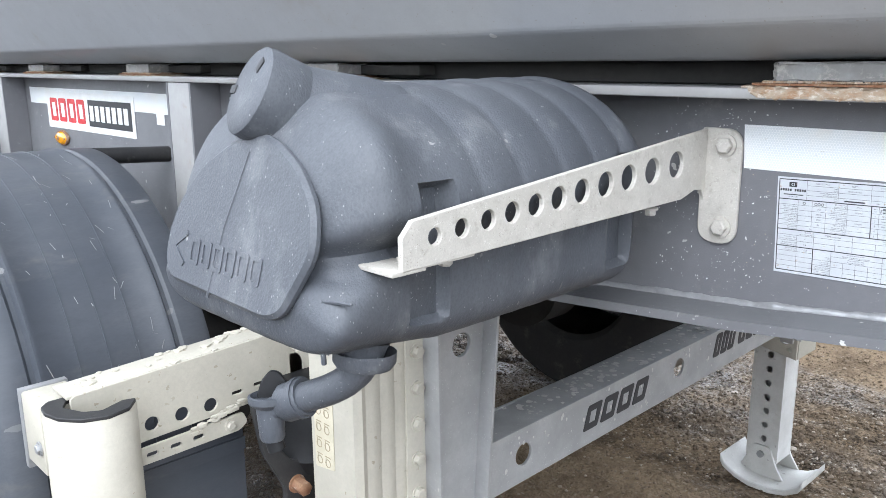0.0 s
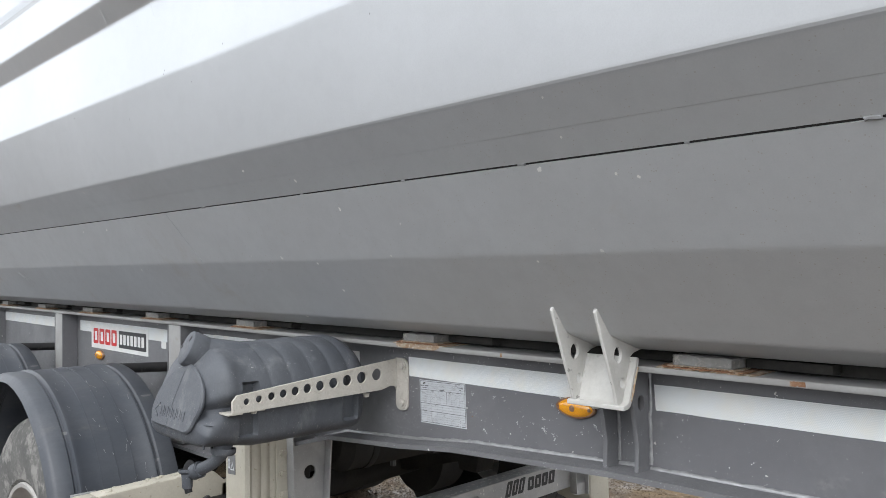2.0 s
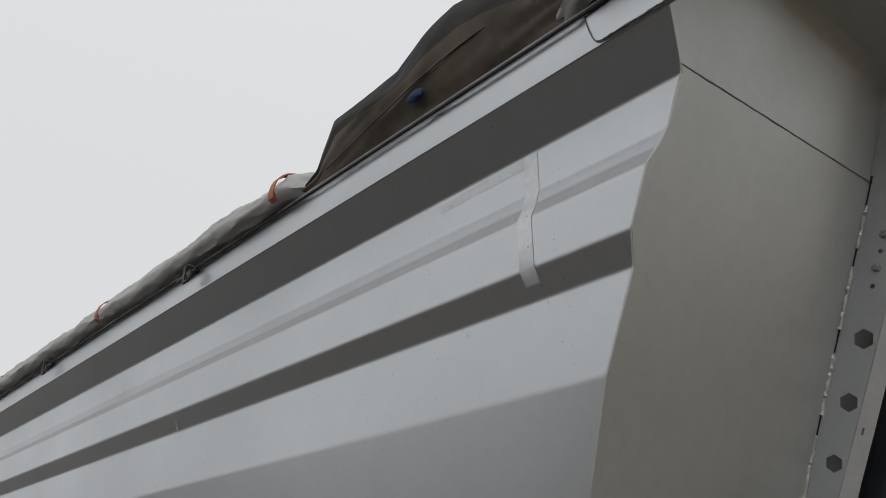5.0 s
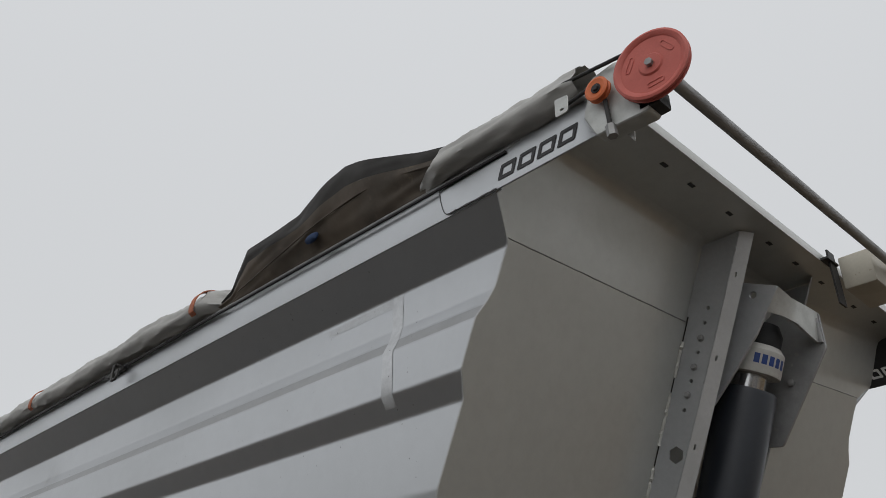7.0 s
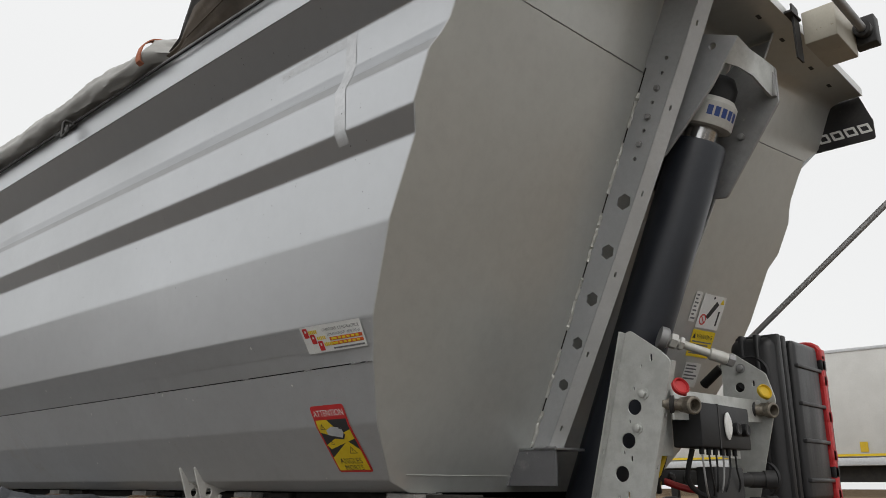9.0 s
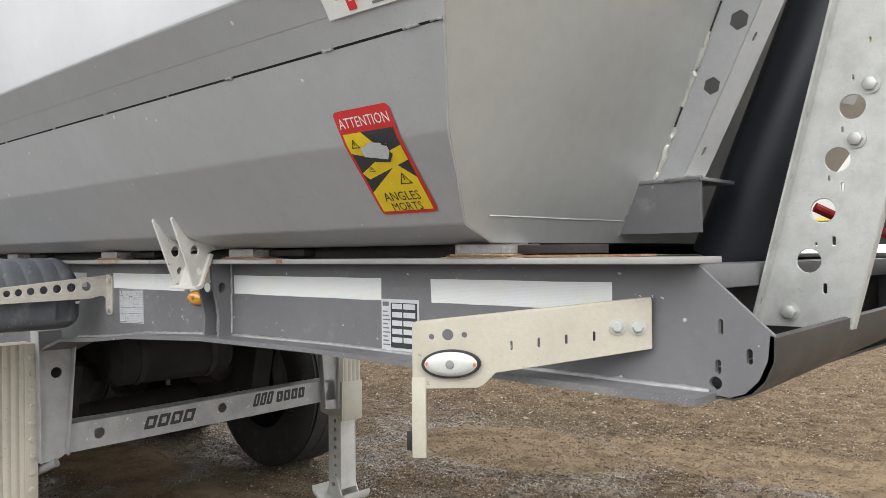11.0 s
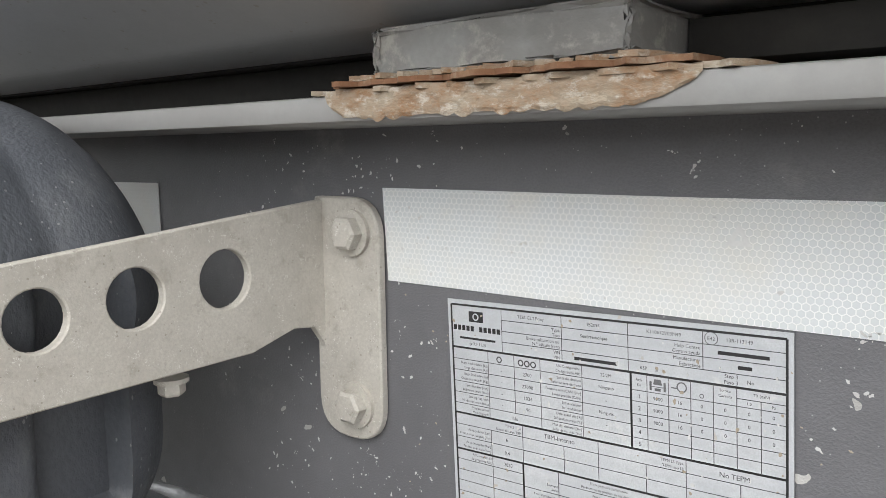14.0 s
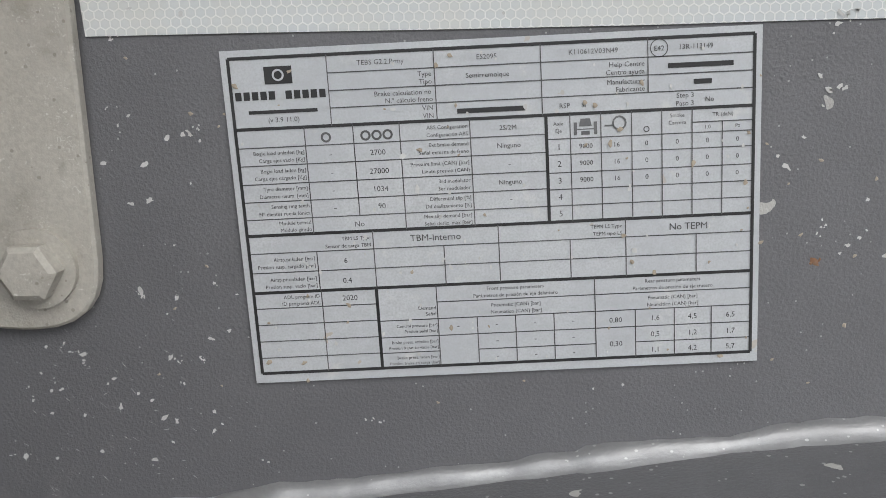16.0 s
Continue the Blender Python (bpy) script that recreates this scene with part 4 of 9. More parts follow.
def front_wall():
    left = [(y, z) for y, z in fold(PROFILE[1:] + PROFILE_UP) if z <= ZB]
    o = [(y - 0.006, z) for y, z in left] + [(2 * YF - y + 0.006, z) for y, z in reversed(left)]
    bm = plate(o, (), 0.006)
    bmesh.ops.bisect_plane(bm, geom=bm.verts[:] + bm.edges[:] + bm.faces[:], plane_co=(0.95, 0, 0), plane_no=(1, 0, 0))
    bmesh.ops.bisect_plane(bm, geom=bm.verts[:] + bm.edges[:] + bm.faces[:], plane_co=(0.45, 0, 0), plane_no=(1, 0, 0))
    for v in bm.verts:
        y, z, w = v.co
        z += seam_z(y) - ZB if z > 2.60 else 0.0
        v.co = (wall_x(y, z) + 0.004 - w, y, z)
    part("front_wall", bm, "front", body, "leaning satin grey front wall", 4)
    # upper sheet, from the weld up and round into the hood
    ys = (-0.460, 0.45, 0.95, 2 * YF + 0.460)
    yt = (-0.5515, 0.45, 0.95, 2 * YF + 0.5515)
    rows = [[(wall_x(y, seam_z(y)) - 0.001, y, seam_z(y) - 0.010) for y in ys]]
    for dx, z in ((0.045, 2.7135), (0.108, 2.870), (0.119, 2.888), (0.136, 2.897), (0.160, 2.900)):
        rows.append([(dx + wall_x(y, ZB), y, z) for y in yt])
    bm = bmesh.new()
    grids = [[[bm.verts.new((x - d * 0.9, y, z + d * 0.45)) for x, y, z in r] for r in rows] for d in (0.0, 0.006)]
    for g in grids:
        for p, q in zip(g, g[1:]):
            for i in range(3):
                bm.faces.new((p[i], p[i + 1], q[i + 1], q[i]))
    o, n = grids
    for i in range(3):
        bm.faces.new((o[0][i], o[0][i + 1], n[0][i + 1], n[0][i]))
        bm.faces.new((o[-1][i], o[-1][i + 1], n[-1][i + 1], n[-1][i]))
    for j in range(len(rows) - 1):
        for k in (0, 3):
            bm.faces.new((o[j][k], o[j + 1][k], n[j + 1][k], n[j][k]))
    bmesh.ops.recalc_face_normals(bm, faces=bm.faces)
    part("front_wall_top", bm, "front", body, "", 40)
    for a, b, seed in ((-0.462, 0.45, 11), (0.95, 2 * YF + 0.46, 13)):
        part("weld_seam", bead((wall_x(a, seam_z(a)) + 0.004, a, seam_z(a)), (wall_x(b, seam_z(b)) + 0.004, b, seam_z(b)), 0.0018, 0.012, seed), "galvdark", body)
    # hood
    h = box(2.512, 2.722, -0.49, 1.655, 2.9005, 2.906)
    part("hood", h, "front", body, "flat grey hood over the front wall")
    h = box(2.717, 2.723, -0.49, 1.655, 2.899, 2.935, 0.001)
    part("hood_lip", h, "front", body)
    for y in (-0.1, 0.05, 0.28, 0.55, 0.75, 0.96, 1.25, 1.45):
        part("hood_slot", box(2.645, 2.658, y, y + 0.03, 2.8992, 2.9004), "ink", body)


front_wall()
part("edge_weld", bead((front_x(1.34) + 0.002, -0.155, 1.34), (front_x(1.74) + 0.002, -0.396, 1.74), 0.0025, 0.02, 21, None, 0.2), "weld", body)
part("edge_weld", bead((front_x(2.21), -0.452, 2.21), (front_x(2.6), -0.456, 2.6), 0.002, 0.02, 22), "weld", body)
edge_line = [p for p in fold(PROFILE[1:] + PROFILE_UP) if p[1] < 2.60] + [(-0.4605, 2.613)]
part("front_edge", tube([(wall_x(y, z) + 0.003, y - 0.005, z) for y, z in edge_line], 0.0024, 6), "railflange", body, "thin pale edge of the side sheet")
part("toe_line", bead((front_x(1.345) + 0.008, -0.10, 1.345), (front_x(1.345) + 0.008, 0.40, 1.345), 0.0012, 0.03, 2), "front", body)
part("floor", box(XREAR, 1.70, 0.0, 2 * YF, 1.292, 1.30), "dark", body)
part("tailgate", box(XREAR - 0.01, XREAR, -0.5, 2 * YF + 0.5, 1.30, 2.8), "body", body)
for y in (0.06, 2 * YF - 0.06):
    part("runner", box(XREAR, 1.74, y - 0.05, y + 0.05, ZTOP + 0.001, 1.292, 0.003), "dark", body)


def front_rail(side):
    """An upright channel on the front wall with hexagonal openings, and its foot."""
    f = (lambda y: y) if side > 0 else (lambda y: 2 * YC - y)
    yr = lambda z: 0.455 - 0.035 * (z - 1.44) / 1.26
    z0, z1 = 1.435, 2.897
    wide = lambda z: 0.077 + 0.078 * (z - z0) - 0.026 * (z - z0) ** 2
    d = Vector((0.45, 0, 1)).normalized()
    steps = [z0 + (z1 - z0) * k / 8 for k in range(9)]
    o = [(front_x(z0), z0)] + [(front_x(z) + wide(z), z) for z in steps] + [(front_x(z1), z1)]
    holes = []
    for z, r in ((1.640, 0.020), (1.772, 0.022), (1.912, 0.024), (2.061, 0.026), (2.218, 0.028)):
        holes.append(circle(front_x(z) + wide(z) * 0.68, z, r, 6, None, 0.3))
    for z in (2.353, 2.442, 2.530, 2.622, 2.669):
        holes.append(circle(front_x(z) + wide(z) * 0.60, z, 0.007, 10))
    bm = plate(o, holes, 0.006, at_y(0))
    for v in bm.verts:
        v.co.y += f(yr(v.co.z))
    rail = part("front_rail", bm, "railgrey", body, "grey channel rail with a row of hexagonal openings")
    # flange with slots
    sgn = 1 if side > 0 else -1
    bm = plate([(0, z0), (0.054, z0), (0.054, z1), (0, z1)], [slot(0.020, z, 0.008, 0.017) for z in (1.50, 1.735, 1.985, 2.235, 2.50, 2.76)], 0.006)
    for z in steps[1:-1]:
        bmesh.ops.bisect_plane(bm, geom=bm.verts[:] + bm.edges[:] + bm.faces[:], plane_co=(0, z, 0), plane_no=(0, 1, 0))
    for v in bm.verts:
        u, z, w = v.co
        v.co = (front_x(z) + wide(z) + 0.5 * u + 0.866 * w, f(yr(z)) + sgn * (0.866 * u - 0.5 * w), z)
    # paler than the web, to stand for light from the front
    part("rail_flange", bm, "railflange", rail, "slotted flange in a lit tone of rail grey")
    for z in (2.399, 2.484, 2.574):
        part("bolt", hexbolt((front_x(z) + wide(z) * 0.6, f(yr(z)) - sgn * 0.003, z), (0, -sgn, 0), 0.010, 0.009, None, 0.012), "galvdark", rail)
    if side > 0:
        # stitch welds with a dark joint between them
        zs = [z0 + 0.01, 1.56, 1.60, 1.76, 1.82, 1.99, 2.04, 2.20, 2.26, 2.42, 2.47, 2.58]
        for i in range(0, len(zs), 2):
            za, zb = zs[i], zs[i + 1]
            part("weld_seam", bead((front_x(za) + 0.009, yr(za) - 0.006, za), (front_x(zb) + 0.009, yr(zb) - 0.006, zb), 0.0065, 0.009, 31 + i, None, 0.4), "palesteel", rail, "pale uneven weld")
        part("joint", tube([(front_x(z0) + 0.008, yr(z0) - 0.0035, z0), (front_x(2.66) + 0.008, yr(2.66) - 0.0035, 2.66)], 0.0028, 6), "dark", rail)
    # foot
    zf = 1.315
    o = [(front_x(zf) - 0.0, zf), (1.98, zf), (1.98, z0 - 0.004), (front_x(z0) - 0.002, z0 - 0.004)]
    ft = part("rail_foot", plate(o, (), 0.010, at_y(f(yr(z0) - 0.06))), "chassis", body, "grey foot plate under the rail")
    a, b = sorted((f(yr(z0) - 0.067), f(yr(z0) + 0.10)))
    part("foot_top", box(front_x(z0), 1.985, a, b, z0 - 0.008, z0, 0.001), "body", ft)
    if side > 0:
        part("weld_seam", bead((front_x(zf) + 0.004, yr(z0) - 0.068, zf), (front_x(z0), yr(z0) - 0.068, z0), 0.005, 0.01, 41), "weld", ft)
        part("weld_seam", bead((1.90, yr(z0) - 0.069, z0 - 0.002), (1.985, yr(z0) - 0.069, z0 - 0.002), 0.005, 0.01, 43), "weld", ft)


front_rail(1)
front_rail(-1)
part("cylinder_well", box(1.70, 1.76, 0.46, 2 * YC - 0.46, 1.30, 1.45), "dark", body)


# ---------- hydraulic cylinder and its top mount ----------
CYL_D = Vector((0.42, 0, 1)).normalized()
CYL_B = Vector((1.92, YC, 1.25))
cyl = thing("hydraulic_cylinder", "charcoal telescopic tipping cylinder leaning before the front wall", "hydraulic cylinder", tuple(CYL_B))


def along(h):
    return CYL_B + CYL_D * h


HB = 1.31
part("barrel", lathe([(0, 0), (0.096, 0), (0.096, HB - 0.012), (0.090, HB), (0.06, HB), (0, HB)], CYL_B, CYL_D, 48), "cylinder", cyl, "charcoal painted barrel", 30)
part("inner_rod", lathe([(0, HB), (0.055, HB), (0.055, HB + 0.09), (0, HB + 0.09)], CYL_B, CYL_D, 32), "chrome", cyl, "polished steel rod")
cap = part("top_cover", lathe([(0.055, HB + 0.055), (0.093, HB + 0.055), (0.095, HB + 0.06), (0.095, HB + 0.135), (0.080, HB + 0.155), (0, HB + 0.16)], CYL_B, CYL_D, 40),
           "whitepaint", cyl, "white plastic cover with a navy mark")
bm = bmesh.new()
side_d = Vector((1, 0, -0.42)).normalized()
for i in range(5):
    a0 = radians(-62 + i * 15.5)
    pts = []
    for da, h in ((0, 0.085), (11, 0.085), (11, 0.118), (0, 0.118)):
        a = a0 + radians(da)
        r = side_d * math.cos(a) + Vector((0, 1, 0)) * math.sin(a)
        pts.append(along(HB + h) + r * 0.0957)
    bm.faces.new([bm.verts.new(p) for p in pts])
part("cover_mark", bm, "blueink", cap, "plain navy blocks")
part("head", lathe([(0, HB + 0.15), (0.078, HB + 0.15), (0.078, HB + 0.20), (0.06, HB + 0.235), (0, HB + 0.235)], CYL_B, CYL_D, 32), "black", cyl, "dark cylinder head")
mount = thing("cylinder_mount", "grey welded steel mount holding the cylinder head", "mounting bracket", (2.5, YC, 2.45))


def cyl_mount():
    near = [(2.430, 2.745), (2.525, 2.787), (2.656, 2.727), (2.601, 2.652), (2.553, 2.586), (2.430, 2.456), (2.361, 2.388), (2.325, 2.395)]
    far = [(2.420, 2.70), (2.56, 2.785), (2.671, 2.712), (2.669, 2.581), (2.454, 2.286), (2.360, 2.300)]
    for y, o in ((0.55, near), (0.81, far)):
        p = part("cheek", plate(rounded(o, 0.010), [circle(2.568, 2.724, 0.0135)] if y < YC else (), 0.012, at_y(y), 0.001), "railgrey" if y < YC else "galvdark", mount, "grey cheek plate")
        if y > YC:
            part("bolt", hexbolt((2.53, y - 0.006, 2.49), (0, -1, 0), 0.013, 0.012), "galvdark", p)
    # the visor between the cheeks: straight above, arched below
    top = [(0.545, 2.656, 2.727), (0.62, 2.663, 2.707), (0.74, 2.669, 2.710), (0.816, 2.667, 2.716)]
    low = [(0.545, 2.601, 2.652), (0.60, 2.627, 2.647), (0.67, 2.645, 2.635), (0.74, 2.654, 2.607), (0.79, 2.653, 2.602), (0.816, 2.664, 2.597)]

    def at(line, y):
        for (a, xa, za), (b, xb, zb) in zip(line, line[1:]):
            if y <= b:
                t = (y - a) / (b - a)
                return Vector((xa + (xb - xa) * t, y, za + (zb - za) * t))
        return Vector((line[-1][1], y, line[-1][2]))

    bm = bmesh.new()
    rows = []
    for k in range(28):
        y = 0.545 + 0.271 * k / 27
        a, b = at(top, y), at(low, y)
        rows.append([bm.verts.new(a + (b - a) * q) for q in (0, 0.33, 0.66, 1)])
    for p, q in zip(rows, rows[1:]):
        for k in range(3):
            bm.faces.new((p[k], q[k], q[k + 1], p[k + 1]))
    bmesh.ops.recalc_face_normals(bm, faces=bm.faces)
    bmesh.ops.solidify(bm, geom=bm.faces[:], thickness=0.010)
    part("visor", bm, "galv", mount, "pale curved visor plate", 40)
    part("front_lip", box(2.655, 2.668, 0.79, 0.815, 2.60, 2.69, 0.002), "galvdark", mount)
    part("back_plate", plate([(0.50, 2.33), (0.86, 2.33), (0.86, 2.70), (0.50, 2.70)], (), 0.01,
                             axes((front_x(0.0) + 0.02, 0, 0), (0, 1, 0), (0.45, 0, 1)) @ Matrix.Diagonal((1, 1.0966, 1, 1))), "galvdark", mount)


cyl_mount()


# ---------- pads between body and chassis ----------
def support_pads():
    base = thing("support_pad", "worn grey rubber pad on flaking rusty steel shims", "support pad", (0.11, -0.02, ZTOP), "pads along the chassis beam")
    bm = box(0.062, 0.180, -0.070, 0.05, ZTOP + 0.0075, ZTOP + 0.026, 0.001)
    rnd = random.Random(4)
    bmesh.ops.subdivide_edges(bm, edges=bm.edges[:], cuts=3, use_grid_fill=True)
    for v in bm.verts:
        v.co += Vector((rnd.uniform(-1, 1), rnd.uniform(-1, 1), rnd.uniform(-1, 1))) * 0.0018
    part("pad", bm, "pad", base, "chipped grey rubber block", 20)

    bm = box(0.181, 0.335, -0.022, 0.06, ZTOP + 0.0075, ZTOP + 0.024, 0.001)
    part("pad", bm, "dark", base, "dark block set back behind the pad")

    def flake(x0, x1, y0, z, seed):
        r2 = random.Random(seed)
        pts = []
        n = 40
        for i in range(n + 1):
            x = x0 + (x1 - x0) * i / n
            pts.append((x, y0 + r2.uniform(-0.006, 0.004)))
        pts += [(x1 + 0.002, y0 + 0.02), (x1 - 0.01, 0.05), (x0 + 0.01, 0.05), (x0 - 0.012, y0 + 0.03)]
        return plate(pts, (), 0.0022, Matrix.Translation((0, 0, z)))

    part("shim", flake(0.030, 0.222, -0.074, ZTOP + 0.0012, 1), "rustlight", base, "flaking rusty shim")
    part("shim", flake(0.040, 0.205, -0.078, ZTOP + 0.0040, 2), "rust", base, "rusty shim")
    part("shim", flake(0.052, 0.190, -0.073, ZTOP + 0.0066, 3), "rustlight", base, "flaking rusty shim")
    for x in (0.89, 1.72, -0.78, -1.53, -2.25, -2.92, -3.6, -4.4):
        copy_thing(base, Matrix.Translation((x + 0.01, -0.02, ZTOP)) @ Matrix.Rotation(radians(random.Random(int(x * 10)).uniform(-2, 2)), 4, "Z"))
    # rust that has crept over the edge of the flange
    bm = bmesh.new()
    rows = []
    for i in range(91):
        x = 0.036 + 0.172 * i / 90
        end = min(1.0, i / 6, (90 - i) / 12) * (0.75 + 0.25 * abs(noise.noise((i * 0.21, 8, 0))) * 2)
        depth = 0.0022 + 0.0112 * end ** 0.6 + 0.0006 * noise.noise((x * 120, 3, 0))
        row = []
        for k in range(8):
            z = ZTOP + 0.0016 - depth * k / 7
            out = (0.0009 + 0.0012 * noise.noise((x * 190, z * 260, 1)) + 0.0006 * noise.noise((x * 520, z * 520, 5))) * (0.25 if k in (0, 7) or i in (0, 90) else 1)
            row.append(bm.verts.new((x, -0.0757 - max(0.0, out), z)))
        rows.append(row)
    for p, q in zip(rows, rows[1:]):
        for k in range(7):
            bm.faces.new((p[k], q[k], q[k + 1], p[k + 1]))
    bmesh.ops.recalc_face_normals(bm, faces=bm.faces)
    bmesh.ops.solidify(bm, geom=bm.faces[:], thickness=0.0006)
    part("rust_run", bm, "rustlight", base, "flaking rust over the flange edge", 20)
    r4 = random.Random(8)
    for x0, x1 in ((1.074, 1.100), (0.41, 0.416)):
        n = 8
        up = [(x0 + (x1 - x0) * i / n, ZTOP - 0.001 - r4.uniform(0, 0.001)) for i in range(n + 1)]
        dn = [(x0 + (x1 - x0) * i / n, ZTOP - 0.0105 + r4.uniform(0, 0.002)) for i in range(n, -1, -1)]
        part("rust_mark", plate(up + dn, (), 0.0008, at_y(-0.0754)), "rust", chassis, "small rust mark on the flange edge")
    # long thin shims of the front half
    for x0, x1 in ((1.80, 2.05),):
        solid("steel_shim", plate([(x0, -0.06), (x1, -0.064), (x1 + 0.02, 0.03), (x0, 0.04)], (), 0.004, Matrix.Translation((0, 0, ZTOP + 0.003))), "rust",
              "thin rusty steel shim lying on the flange", "shim", (x0, 0, ZTOP), "steel shims")


support_pads()


# ---------- reflective tapes ----------
def tape(x0, x1, label="white honeycomb reflective tape on the grey beam"):
    n = max(4, int((x1 - x0) / 0.06))
    rnd = random.Random(int(x0 * 100))
    top = [(x0 + (x1 - x0) * i / n, 1.2195 + rnd.uniform(-0.0006, 0.0006)) for i in range(n + 1)]
    low = [(x, z - 0.0515) for x, z in top]
    low[0] = (x0 + 0.003, low[0][1])
    t = thing("reflective_tape", label, "reflective tape", (x0, -0.0006, 1.2), "reflective tapes")
    part("film", plate(top[::-1] + low, (), 0.0006, at_y(-0.0006)), "tape", t)
    for k in range(int((x1 - x0) / 0.30) + 1):
        u = x0 + 0.196 + 0.30 * k
        if u < x1 - 0.02:
            part("printed_mark", plate([(u - 0.0055, 1.2), (u + 0.0055, 1.2), (u, 1.2095)], [[(u - 0.002, 1.2022), (u + 0.002, 1.2022), (u, 1.2056)]], 0.0, at_y(-0.0011)), "white", t, "faint triangular mark")


for a, b in ((0.0, 0.662), (0.764, 1.384), (1.543, 1.998), (-1.20, -0.22), (-2.53, -1.37), (-3.85, -2.70), (-5.1, -3.97)):
    tape(a, b)
solid("worn_tape", plate([(1.386, 1.168), (1.541, 1.168), (1.541, 1.2), (1.386, 1.2)], (), 0.0005, at_y(-0.0004)), "chassis", "painted-over strip of tape between the white tapes", "tape", (1.4, 0, 1.17))


# ---------- rating plate ----------
def rating_plate():
    x0, x1, z0, z1 = 1.385, 1.508, 1.05, 1.172
    p = thing("rating_plate", "small white and black printed rating plate on the beam", "rating plate", (x0, 0, z0))
    part("plate", plate(rounded([(x0, z0), (x1, z0), (x1, z1), (x0, z1)], 0.004), (), 0.001, at_y(-0.0010)), "label", p)
    m = at_y(-0.0022)
    part("dark_field", plate([(x0 + 0.032, z0 + 0.012), (x1 - 0.006, z0 + 0.012), (x1 - 0.006, z1 - 0.008), (x0 + 0.032, z1 - 0.008)], (), 0.0004, m), "ink", p)
    m2 = at_y(-0.0028)
    bm = bmesh.new()
    for i in range(5):
        z = z1 - 0.022 - i * 0.019
        bar(x0 + 0.037, x0 + 0.070, z, z + 0.012, m2, bm)
        bar(x0 + 0.074, x1 - 0.011, z, z + 0.012, m2, bm)
    tagged(part("field", bm, "label", p), kind="stuff")
    bm = bmesh.new()
    for i in range(9):
        z = z1 - 0.030 - i * 0.0095
        bar(x0 + 0.006, x0 + 0.022 + 0.004 * (i % 3), z, z + 0.003, m, bm, 0.0002)
    bar(x0 + 0.005, x0 + 0.026, z1 - 0.016, z1 - 0.006, m, bm, 0.0002)
    tagged(part("print_bar", bm, "greyink", p), kind="stuff")


rating_plate()


# ---------- maker sticker and markers further back ----------
def maker_sticker():
    x0, x1, z0, z1 = -2.37, -1.705, 1.095, 1.208
    s = thing("maker_sticker", "white sticker with red and black maker marks", "sticker", (x0, 0, z0))
    part("film", plate([(x0, z0), (x1, z0), (x1, z1), (x0, z1)], (), 0.0006, at_y(-0.0016)), "white", s)
    m = at_y(-0.0026)
    part("red_mark", mark_blocks(x0 + 0.03, z0 + 0.022, 0.30, 0.072, 4, m, 0.0, 0.2), "redink", s, "plain red blocks")
    part("black_mark", plate([(x0 + 0.345, z0 + 0.018), (x1 - 0.02, z0 + 0.018), (x1 - 0.02, z1 - 0.018), (x0 + 0.345, z1 - 0.018)], (), 0.0006, m), "ink", s, "black block")
    bm = bmesh.new()
    for i in range(7):
        u = x0 + 0.357 + i * 0.040
        bar(u, u + 0.028, z0 + 0.034, z1 - 0.034, at_y(-0.0034), bm)
    tagged(part("white_bar", bm, "white", s), kind="stuff")


maker_sticker()
for x in (-1.575, -2.865):
    solid("small_label", plate([(x, 1.14), (x + 0.045, 1.14), (x + 0.045, 1.168), (x, 1.168)], (), 0.0006, at_y(-0.0010)), "white", "small square white label on the beam", "label", (x, 0, 1.14), "small labels")


def side_marker(x, z, a, b, name="side_marker_lamp"):
    """An oval side lamp with a raised lens in a dark rim."""
    t = thing(name, "oval amber side marker lamp on the grey beam", "marker lamp", (x, 0, z), "side marker lamps")
    eye = [(x + a * math.cos(q), z + b * (abs(math.sin(q)) ** 1.25) * (1 if math.sin(q) > 0 else -1)) for q in [2 * math.pi * i / 40 for i in range(40)]]
    part("rim", plate(eye, (), 0.010, at_y(-0.005), 0.002), "rust", t, "brownish lamp rim")
    bm = bmesh.new()
    rows = []
    for k in range(6):
        s = 1 - 0.16 * k if k < 5 else 0.0
        d = -0.010 - 0.010 * (1 - s * s) ** 0.5
        s *= 0.93
        rows.append([bm.verts.new((x + (u - x) * s, d, z + (v - z) * s)) for u, v in eye] if s else [bm.verts.new((x, d, z))])
    for r0, r1 in zip(rows, rows[1:]):
        for i in range(40):
            j = (i + 1) % 40
            bm.faces.new((r0[i], r0[j], r1[j], r1[i]) if len(r1) > 1 else (r0[i], r0[j], r1[0]))
    part("lens", bm, "amber", t, "ribbed amber lens", 60)
    part("light_chip", lathe([(0, 0), (0.007, 0), (0.0065, 0.0015), (0.003, 0.0025), (0, 0.0025)], (x, -0.0196, z), (0, -1, 0), 16), "rust", t, "small brown ring in the lens")
    for d in (-1, 1):
        part("screw", lathe([(0, 0), (0.004, 0), (0.003, 0.002), (0, 0.002)], (x + d * a * 0.80, -0.014, z), (0, -1, 0), 10), "rust", t)


side_marker(0.569, 1.150, 0.052, 0.021)
side_marker(-2.255, 1.065, 0.050, 0.022)
side_marker(-4.4, 1.065, 0.050, 0.022)


